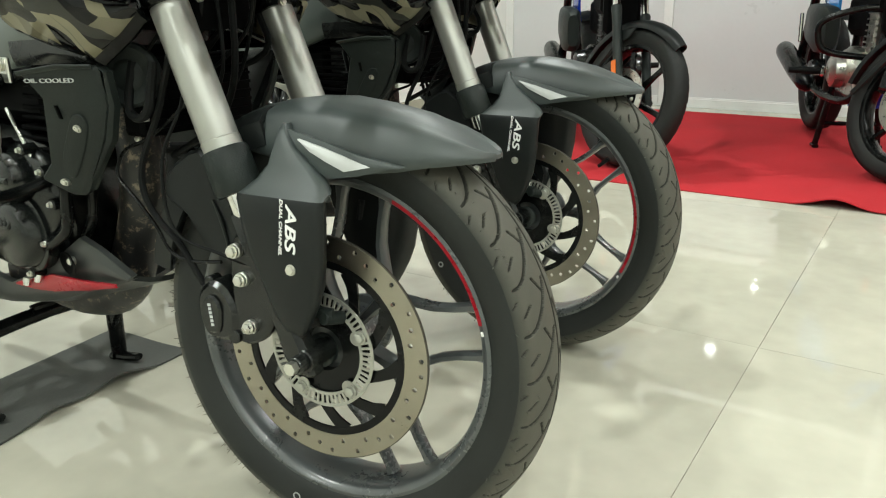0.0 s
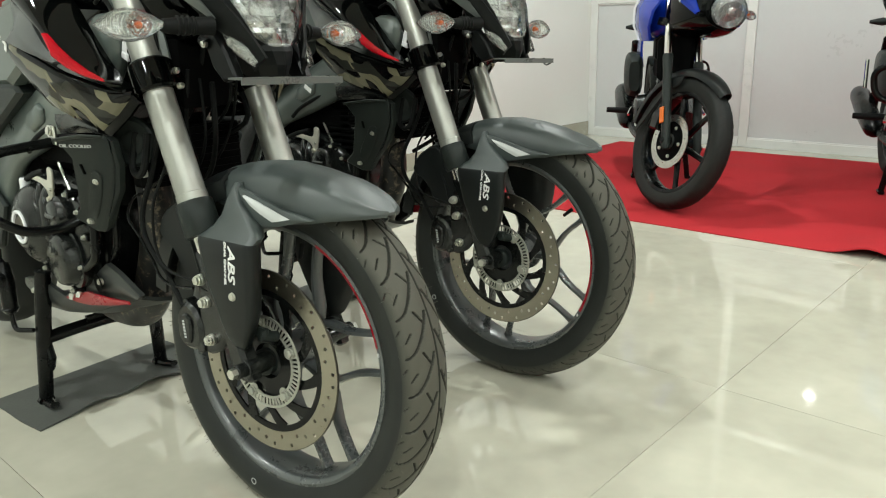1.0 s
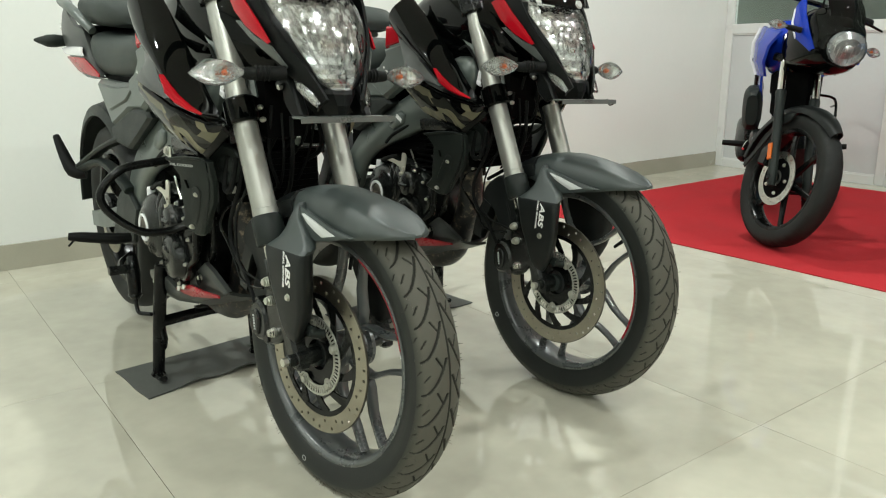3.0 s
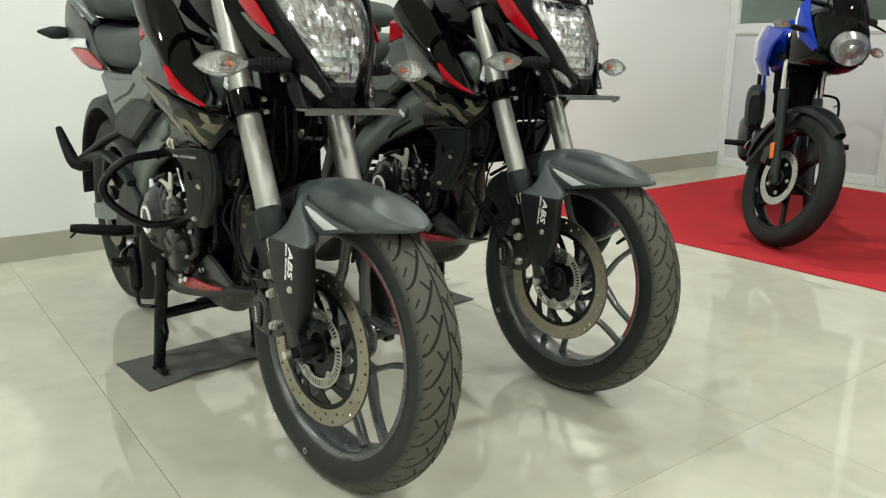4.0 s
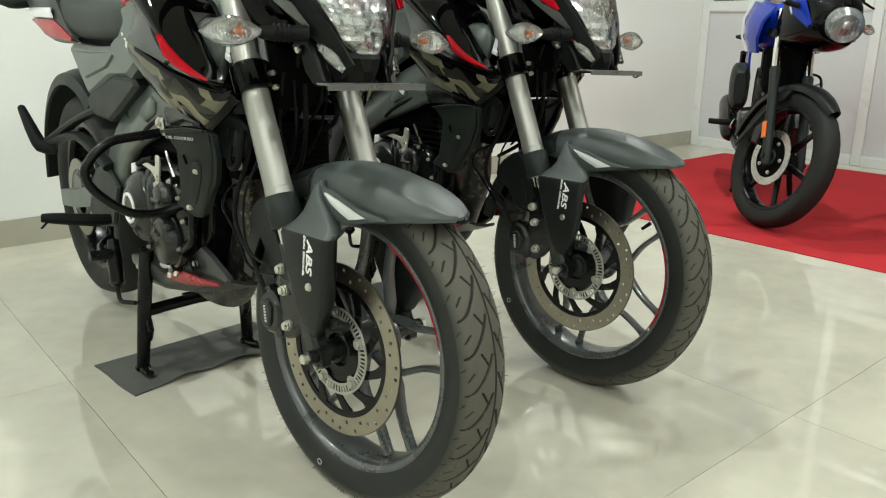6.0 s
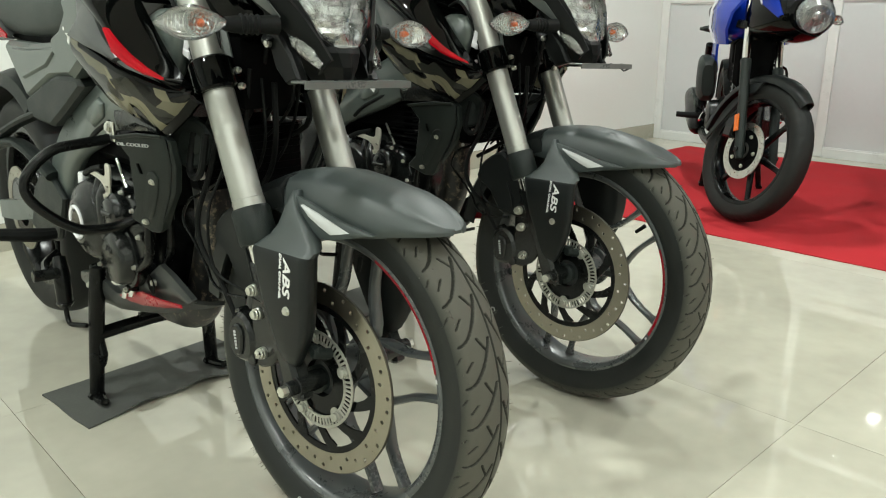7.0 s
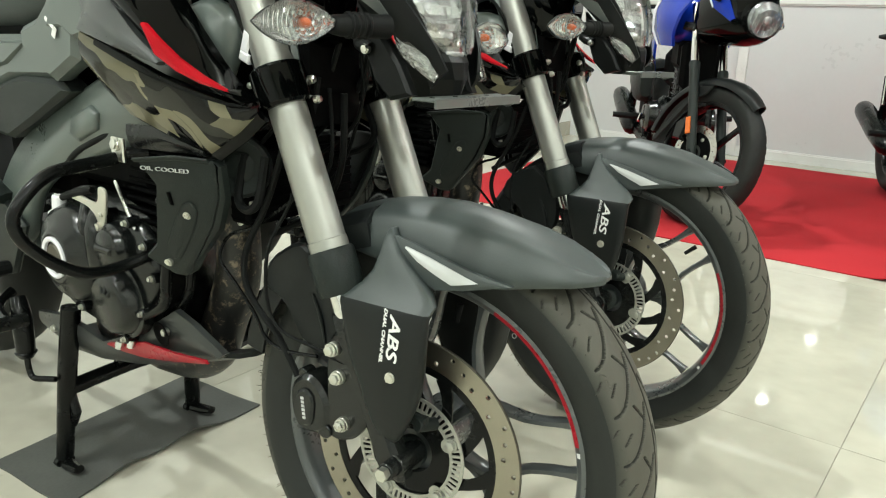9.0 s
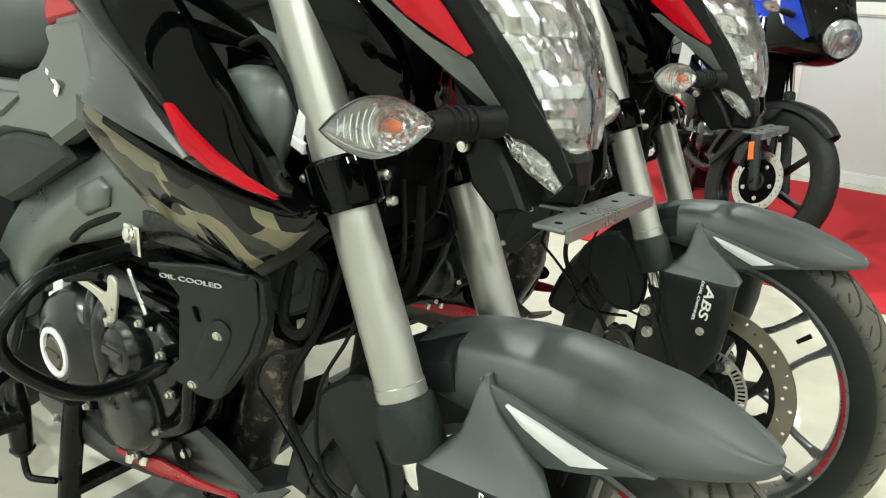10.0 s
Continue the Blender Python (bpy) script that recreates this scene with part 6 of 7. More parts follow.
    pipe = Shape().tube([(-0.375, -0.01, 0.66), (-0.375, -0.02, 0.58), (-0.376, -0.015, 0.50), (-0.388, -0.012, 0.425), (-0.424, -0.010, 0.352), (-0.475, -0.008, 0.272), (-0.62, 0.02, 0.240), (-0.80, 0.03, 0.25)], [0.026, 0.030, 0.033, 0.036, 0.036, 0.038, 0.055, 0.06], 20, 5)
    part("exhaust", pipe, MUDDY, bike, "black exhaust pipe splashed with dried mud")
    horn = Shape().lathe([(0.0, -0.012), (0.018, -0.014), (0.026, -0.010), (0.046, -0.014), (0.052, -0.010), (0.054, 0.0), (0.040, 0.02), (0.0, 0.03)], 36)
    part("horn", horn.moved(Matrix.Translation((-0.250, -0.104, 0.637)) @ Matrix.Rotation(radians(34), 4, "Z") @ Matrix.Diagonal((0.78, 0.78, 0.78, 1))), TEXTURED, bike, "round black horn")
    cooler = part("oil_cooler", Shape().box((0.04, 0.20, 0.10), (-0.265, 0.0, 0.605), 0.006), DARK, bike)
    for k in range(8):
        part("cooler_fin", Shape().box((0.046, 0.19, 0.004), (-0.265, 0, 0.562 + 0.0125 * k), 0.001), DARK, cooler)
    # Near-black blocks added to give the gaps inside the frame their shade.
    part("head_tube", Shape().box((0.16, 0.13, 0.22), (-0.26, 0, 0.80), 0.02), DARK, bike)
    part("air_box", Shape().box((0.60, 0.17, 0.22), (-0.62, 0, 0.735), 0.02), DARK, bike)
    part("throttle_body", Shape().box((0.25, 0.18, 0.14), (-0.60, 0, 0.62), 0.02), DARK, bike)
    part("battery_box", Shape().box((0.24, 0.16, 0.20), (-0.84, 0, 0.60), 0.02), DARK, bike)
    rnd = random.Random(12)
    for k in range(9):
        y = rnd.uniform(-0.09, 0.09)
        z0 = rnd.uniform(0.62, 0.75)
        wire = Shape().tube([(-0.17 + rnd.uniform(-0.02, 0.02), y, z0 + 0.10), (-0.18 + rnd.uniform(-0.04, 0.03), y * 1.1, z0), (-0.22 + rnd.uniform(-0.05, 0.04), y + rnd.uniform(-0.04, 0.04), z0 - 0.07), (-0.32, y * 0.8, z0 - rnd.uniform(0.08, 0.16))], rnd.choice((0.0028, 0.004, 0.005)), 7, 5)
        part("cable", wire, RUBBER_OFF, bike, "black cable")
    # Small bright bolts and clips added as glints among the dark parts.
    for x, y, z in ((-0.225, -0.104, 0.742), (-0.250, -0.108, 0.715), (-0.246, 0.060, 0.690), (-0.205, -0.060, 0.700), (-0.30, -0.07, 0.545)):
        part("frame_bolt", Shape().hexbolt((x, y, z), (0.5, -0.85, 0), 0.0033, 0.004), ZINC, bike)
    for x, y, z in ((-0.235, -0.100, 0.585), (-0.250, 0.02, 0.56)):
        part("cable_clip", Shape().box((0.004, 0.010, 0.014), (x, y, z), 0.001), SATINZINC, bike)
    loop = Shape().tube([(-0.20, -0.105, 0.655), (-0.205, -0.115, 0.60), (-0.225, -0.118, 0.585), (-0.245, -0.115, 0.60), (-0.24, -0.105, 0.655)], 0.006, 8, 4)
    part("cable_loop", loop, RUBBER_OFF, bike)
    # rear wheel, swing arm, chain side
    rear = part("rear_wheel", alloy_rim(0.216, 0.052), ENAMEL, bike, "dark grey rear alloy wheel")
    rear.matrix_basis = Matrix.Translation((-1.363, 0, 0.335))
    part("tyre", plain_tyre(0.307, 0.066, 0.216), DULLRUBBER, rear, "wide black rear tyre")
    for k in range(5):
        for sign in (-1, 1):
            part("spoke", twin_spoke(0.040, 0.196, 5, 8.6, 0.006, 0.012, sign).moved(Matrix.Rotation(radians(20 + 72 * k), 4, "Y")), ENAMEL, rear)
    part("hub", Shape().lathe([(0, -0.06), (0.05, -0.06), (0.055, -0.04), (0.055, 0.04), (0.05, 0.06), (0, 0.06)], 32), RIM, rear)
    part("brake_disc", merged(drilled_ring(0.085, 0.115, -0.078, -0.074, 30, (0.108, 0.095), 0.0034)), ROTOR, rear)
    part("disc_carrier", Shape().lathe([(0.05, -0.077), (0.087, -0.077), (0.087, -0.0745), (0.05, -0.0745)], 40, closed_profile=True), ENAMEL, rear)
    arm = Shape()
    for sg in (-1, 1):
        arm.loft([[Vector((x, sg * y + dy, z + dz)) for dy, dz in ((-0.014, -h), (0.014, -h), (0.014, h), (-0.014, h))] for x, y, z, h in ((-0.86, 0.10, 0.42, 0.032), (-1.05, 0.105, 0.40, 0.030), (-1.25, 0.108, 0.355, 0.026), (-1.40, 0.108, 0.335, 0.024))])
    arm.box((0.06, 0.22, 0.06), (-0.88, 0, 0.42), 0.01)
    part("swing_arm", arm, FRAMEGREY, bike, "grey swing arm")
    hugger = Shape().lathe([(0.330, -0.088), (0.362, -0.080), (0.374, -0.045), (0.378, 0.0), (0.374, 0.045), (0.362, 0.080), (0.330, 0.088), (0.328, 0.080), (0.366, 0.0), (0.328, -0.080)], 28, (-1.363, 0, 0.335), 55, 178, True)
    part("rear_fender", hugger, TEXTURED, bike, "black rear mudguard")
    spring = Shape().tube([(-0.93 + 0.03 * math.cos(k * 0.9), 0.03 * math.sin(k * 0.9), 0.42 + 0.0035 * k) for k in range(60)], 0.006, 6, 2)
    part("shock_spring", spring, ENAMEL, bike)
    cal = Shape().prism(soft([(-1.30, 0.40), (-1.26, 0.44), (-1.19, 0.42), (-1.20, 0.36), (-1.26, 0.34)]), -0.115, -0.08, 0.008)
    part("rear_caliper", cal, ENGINE, bike)
    guard = Shape().prism(soft([(-1.05, 0.33), (-1.06, 0.44), (-0.96, 0.50), (-0.88, 0.46), (-0.88, 0.34)]), -0.130, -0.118, 0.004)
    part("heel_guard", guard, TEXTURED, bike)
    pedal = Shape().tube([(-0.86, -0.150, 0.330), (-0.84, -0.185, 0.315), (-0.76, -0.205, 0.312), (-0.70, -0.22, 0.330)], [0.010, 0.009, 0.008, 0.008], 8, 3)
    pedal.rod((-0.70, -0.20, 0.332), (-0.70, -0.25, 0.334), 0.012, 12)
    part("brake_pedal", pedal, ENAMEL, bike)
    boot = Shape().tube([(-0.805, -0.165, 0.335), (-0.79, -0.170, 0.30), (-0.785, -0.172, 0.235)], [0.013, 0.018, 0.016], 12, 3)
    boot.tube([(-0.785, -0.172, 0.245), (-0.785, -0.172, 0.238), (-0.785, -0.172, 0.228)], [0.012, 0.019, 0.012], 12, 1)
    boot.tube([(-0.785, -0.172, 0.23), (-0.783, -0.172, 0.205), (-0.775, -0.170, 0.190), (-0.755, -0.160, 0.190), (-0.735, -0.15, 0.192)], 0.0055, 8, 4)
    part("stand_lever", boot, ENAMEL, bike)
    # centre stand
    for sg in (-1, 1):
        lg = Shape().tube([(-0.715, sg * 0.118, 0.325), (-0.735, sg * 0.128, 0.20), (-0.758, sg * 0.140, 0.022)], [0.017, 0.017, 0.0155], 14, 2)
        lg.prism([(-0.745, 0.150), (-0.730, 0.160), (-0.715, 0.120), (-0.738, 0.085)], sg * 0.118, sg * 0.134, 0.004)
        lg.tube([(-0.758, sg * 0.140, 0.012), (-0.735, sg * 0.143, 0.013), (-0.700, sg * 0.145, 0.020)], [0.013, 0.0125, 0.010], 10, 2, 0.75)
        lg.tube([(-0.770, sg * 0.140, 0.0118), (-0.758, sg * 0.140, 0.0118)], [0.018, 0.018], 14, 1, 0.6)
        part("stand_leg", lg, ENAMEL, bike, "black centre stand leg")
    bar = Shape().tube([(-0.737, -0.13, 0.165), (-0.737, 0.0, 0.172), (-0.737, 0.13, 0.165)], 0.0145, 12, 2)
    bar.box((0.02, 0.07, 0.006), (-0.735, 0.0, 0.186), 0.002)
    part("stand_bar", bar, ENAMEL, bike, "black centre stand cross bar")
    side = Shape().tube([(-0.69, 0.13, 0.31), (-0.78, 0.16, 0.27), (-0.95, 0.18, 0.24)], 0.011, 10, 2)
    part("side_stand", side, ENAMEL, bike)


def black_motorcycle(m, stand):
    bike = thing("motorcycle", "black motorcycle with red flashes and camouflage cowl on its stand", "motorcycle", "black motorcycles", m)
    turn = steering(6.3, 23.0, 0.035)
    black_front_wheel(bike, stand)
    black_fork(bike, turn)
    fender(bike, turn)
    caliper(bike, turn)
    headlamp(bike, turn)
    black_body(bike)
    black_engine(bike)
    return bike


first_bike = black_motorcycle(BLACK_ONE, WHEEL_ONE)
second_bike = copy_thing(first_bike, BLACK_TWO)
SPUN = WHEEL_TWO @ Matrix.Rotation(radians(42), 4, "Y")
for o in second_bike.children:
    if o.name.startswith("front_wheel"):
        o.matrix_basis = BLACK_TWO.inverted() @ SPUN
        for c in o.children:
            if c.name.startswith("tyre") and not c.name.startswith("tyre_mark"):
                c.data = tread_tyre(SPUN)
for o in list(second_bike.children):
    if o.name.startswith(("crash_guard", "guard_mount")) or "OIL" in str(o.get("label", "")):
        bpy.data.objects.remove(o)
sticker = part("sticker", Shape().box((0.030, 0.001, 0.012), (0, 0, 0), 0.0003).moved(Matrix.Translation((-0.564, -0.1368, 0.668)) @ Matrix.Rotation(radians(28), 4, "Y")), WHITE, second_bike, "small white sticker on the frame spar")




# ---- the two smaller motorcycles on the carpet ----
def commuter_front(bike, m, paint, flash):
    wheel = part("front_wheel", alloy_rim(0.222, 0.034), ENAMEL, bike, "black six-spoke alloy wheel")
    wheel.matrix_basis = m @ Matrix.Translation((0, 0, 0.296))
    part("tyre", commuter_tyre(0.296, 0.043, 0.222), DULLRUBBER, wheel, "black front tyre")
    for k in range(6):
        arm = twin_spoke(0.03, 0.20, 0, 0, 0.012, 0.011, 1)
        part("spoke", arm.moved(Matrix.Rotation(radians(60 * k + 12), 4, "Y")), ENAMEL, wheel)
    part("hub", Shape().lathe([(0, -0.05), (0.034, -0.05), (0.042, -0.042), (0.042, 0.042), (0.034, 0.05), (0, 0.05)], 32), ENAMEL, wheel)
    part("brake_disc", merged(drilled_ring(0.088, 0.120, -0.060, -0.056, 30, (0.112, 0.098, 0.105), 0.0036)), STEEL, wheel, "drilled steel brake disc")
    part("disc_carrier", Shape().lathe([(0.0, -0.062), (0.040, -0.062), (0.046, -0.058), (0.089, -0.0585), (0.089, -0.0565), (0.0, -0.052)], 40), DARK, wheel)
    for k in range(5):
        a = 2 * math.pi * k / 5
        part("disc_bolt", Shape().hexbolt((0.066 * math.cos(a), -0.0585, 0.066 * math.sin(a)), (0, -1, 0), 0.007, 0.007), ZINC, wheel)
    part("hub_ring", Shape().lathe([(0.026, -0.066), (0.036, -0.066), (0.036, -0.060), (0.026, -0.060)], 32, closed_profile=True), STEEL, wheel)

    def at(z, y, ahead=0.0):
        return Vector((0.012 - 0.46 * (z - 0.296) + ahead, y, z))
    for y in (-0.088, 0.088):
        part("fork_slider", Shape().tube([at(0.262, y), at(0.285, y), at(0.33, y), at(0.60, y), at(0.652, y), at(0.66, y)], [0.014, 0.021, 0.0205, 0.0205, 0.0235, 0.021], 20, 1).moved(m), TEXTURED, bike, "black fork slider")
        part("stanchion", Shape().rod(at(0.655, y), at(0.90, y), 0.0165, 20).moved(m), CHROME, bike, "chrome fork stanchion")
        part("axle_nut", Shape().rod((0.012, y, 0.296), (0.012, y * 1.28, 0.296), 0.012, 14).moved(m), ENAMEL, bike)
    part("side_reflector", Shape().prism([(-0.012, -0.036), (0.012, -0.036), (0.012, 0.036), (-0.012, 0.036)], -0.004, 0.004, 0.002).moved(m @ Matrix.Translation(at(0.40, -0.114)) @ Matrix.Rotation(radians(-24), 4, "Y")), ORANGE, bike, "orange side reflector")
    cal = Shape().prism([(-0.13, 0.33), (-0.135, 0.40), (-0.10, 0.43), (-0.07, 0.41), (-0.075, 0.33)], -0.094, -0.052, 0.008)
    part("caliper", cal.moved(m), ENGINE, bike)
    rows = []
    for k in range(17):
        a = radians(50 + 7.7 * k)
        w = 0.020 + 0.036 * min(1.0, (k + 0.2) / 4)
        r = 0.325
        c, s = math.cos(a), math.sin(a)
        rows.append([Vector((r * c * f, y, 0.296 + r * s * f)) for y, f in ((-w, 0.90), (-w, 0.96), (-w * 0.75, 1.0), (-w * 0.3, 1.025), (w * 0.3, 1.025), (w * 0.75, 1.0), (w, 0.96), (w, 0.90), (w - 0.004, 0.90), (w * 0.7, 0.985), (0, 1.01), (-w * 0.7, 0.985), (-w + 0.004, 0.90))])
    part("front_fender", Shape().loft(rows).moved(m), GUARDBLACK, bike, "black front mudguard", smooth=0.9)
    stay = Shape()
    for sg in (-1, 1):
        stay.prism([(-0.02, 0.585), (-0.10, 0.570), (-0.24, 0.36), (-0.275, 0.30), (-0.255, 0.29), (-0.21, 0.36), (-0.12, 0.50), (-0.05, 0.54)], sg * 0.058, sg * 0.068, 0.003)
    part("fender_stay", stay.moved(m), GUARDBLACK, bike)
    # clamps, lamp and small fairing
    part("lower_clamp", Shape().box((0.07, 0.23, 0.035), at(0.80, 0, -0.02), 0.008).moved(m), ENAMEL, bike)
    low = m @ Matrix.Translation((-0.02, -0.012, -0.045))
    lampshell = []
    for x, w, z0, z1 in ((-0.20, 0.108, 0.80, 1.06), (-0.11, 0.130, 0.805, 1.08), (-0.03, 0.130, 0.812, 1.09), (0.03, 0.115, 0.83, 1.04), (0.055, 0.098, 0.845, 1.005)):
        lampshell.append([Vector((x + 0.03 * (1 - abs(math.cos(a))), w * math.copysign(abs(math.cos(a)) ** 0.75, math.cos(a)), (z0 + z1) / 2 + (z1 - z0) / 2 * math.copysign(abs(math.sin(a)) ** 0.75, math.sin(a)))) for a in [2 * math.pi * (k + 0.5) / 24 for k in range(24)]])
    part("fairing", Shape().loft(lampshell).moved(low), GLOSSY, bike, "gloss black headlamp fairing", smooth=1.0)
    bowl = Shape().tube([(0.050, 0, 0.925), (0.0675, 0, 0.924), (0.070, 0, 0.923), (0.071, 0, 0.922)], [0.082, 0.080, 0.055, 0.01], 28, 1, 0.86)
    ahead = low @ Matrix.Translation((0.020, 0, 0))
    part("headlamp_reflector", bowl.moved(ahead), LAMPWHITE, bike, "clear round-edged headlamp", smooth=0.2)
    spots = Shape()
    spots.tube([(0.070, 0, 0.922), (0.080, 0, 0.922), (0.085, 0, 0.922), (0.087, 0, 0.922)], [0.022, 0.020, 0.013, 0.003], 20, 1)
    for k in range(7):
        y = -0.060 + 0.020 * k
        h = 0.85 * math.sqrt(0.074 ** 2 - y * y)
        spots.tube([(0.066, y, 0.922 - h), (0.073 - 0.6 * y * y, y, 0.922), (0.066, y, 0.922 + h)], 0.0016, 6, 4)
    part("headlamp_facet", spots.moved(ahead), LAMPWHITE, bike, smooth=0.1)
    lens = part("headlamp_lens", Shape().tube([(0.055, 0, 0.925), (0.098, 0, 0.923), (0.112, 0, 0.922), (0.116, 0, 0.921)], [0.086, 0.083, 0.055, 0.01], 28, 1, 0.86).moved(low), LENS, bike)
    lens.visible_shadow = False
    screen = Shape().sheet([(0.030, -0.085, 1.020), (0.050, -0.04, 1.030), (0.056, 0, 1.032), (0.050, 0.04, 1.030), (0.030, 0.085, 1.020)], [(-0.09, -0.095, 1.16), (-0.06, -0.05, 1.185), (-0.05, 0, 1.19), (-0.06, 0.05, 1.185), (-0.09, 0.095, 1.16)], 5, 0.015, 0.005, (1, 0, 0.3))
    part("screen", screen.moved(low), GLOSSY, bike, "dark fly screen")
    for sg in (-1, 1):
        blade = Shape().sheet([(-0.13, sg * 0.124, 1.10), (-0.070, sg * 0.138, 1.03), (-0.010, sg * 0.137, 0.965), (0.036, sg * 0.114, 0.895)], [(-0.175, sg * 0.126, 1.06), (-0.140, sg * 0.136, 0.99), (-0.080, sg * 0.139, 0.925), (0.024, sg * 0.120, 0.880)], 4, 0.006, 0.005, (0, sg, 0))
        part("fairing_flash", blade.moved(low), paint, bike, "blue fairing flash")
        line = Shape().sheet([(-0.165, sg * 0.132, 1.050), (-0.132, sg * 0.143, 0.990), (-0.074, sg * 0.144, 0.927)], [(-0.176, sg * 0.128, 1.048), (-0.148, sg * 0.138, 0.984), (-0.078, sg * 0.141, 0.921)], 2, 0.003, 0.004, (0, sg, 0))
        part("fairing_line", line.moved(low), flash, bike, "white fairing line")
        indicator(bike, low, (-0.05, sg * 0.240 - 0.016, 0.955), sg, 10, 0.85)
    bar = Shape().tube([Vector((-0.27 - 0.30 * abs(y), y, 1.06 + 0.02 * abs(y))) for y in (-0.36, -0.2, 0, 0.2, 0.36)], 0.012, 10, 3)
    part("handlebar", bar.moved(m), ENAMEL, bike)
    for sg in (-1, 1):
        part("grip", Shape().rod((-0.335, sg * 0.25, 1.066), (-0.378, sg * 0.375, 1.068), 0.017, 14).moved(m), RUBBER_OFF, bike)
        lever = Shape().tube([(-0.30, sg * 0.22, 1.05), (-0.27, sg * 0.27, 1.045), (-0.30, sg * 0.39, 1.035)], [0.010, 0.007, 0.005], 8, 3)
        part("lever", lever.moved(m), ENAMEL, bike, "black hand lever")
    part("cable", Shape().tube([(-0.28, -0.18, 1.05), (-0.12, -0.20, 1.10), (-0.06, -0.12, 1.08), (-0.12, -0.06, 0.95)], 0.0045, 8, 5).moved(m), RUBBER_OFF, bike, "black cable")




def commuter_tyre(radius, half, bead):
    """Ribbed tyre with short slanting shoulder grooves."""
    n, verts = 240, []
    ys = [k / 10 for k in range(-10, 11)]
    side = [(radius - 0.034, half), (bead + 0.02, half * 0.97), (bead + 0.006, half * 0.8), (bead - 0.004, half * 0.7)]
    for i in range(n):
        a = 2 * math.pi * i / n
        for r, y in reversed(side):
            verts.append((r * math.cos(a), -y, r * math.sin(a)))
        for q in ys:
            d = 0.003 if 0.35 < abs(q) < 0.95 and (i + int(abs(q) * 4)) % 6 == 0 else 0.0
            r = radius - 0.026 * abs(q) ** 2.1 - d
            verts.append((r * math.cos(a), half * math.sin(q * 1.5) / math.sin(1.5), r * math.sin(a)))
        for r, y in side:
            verts.append((r * math.cos(a), y, r * math.sin(a)))
    k = len(ys) + 8
    return Shape().add(verts, [(i * k + j, ((i + 1) % n) * k + j, ((i + 1) % n) * k + j + 1, i * k + j + 1) for i in range(n) for j in range(k - 1)])


def oval_rows(rows, n=22, power=0.75):
    out = []
    for x, w, z0, z1 in rows:
        out.append([Vector((x, w * math.copysign(abs(math.cos(a)) ** power, math.cos(a)), (z0 + z1) / 2 + (z1 - z0) / 2 * math.copysign(abs(math.sin(a)) ** power, math.sin(a)))) for a in [2 * math.pi * (k + 0.5) / n for k in range(n)]])
    return Shape().loft(out)


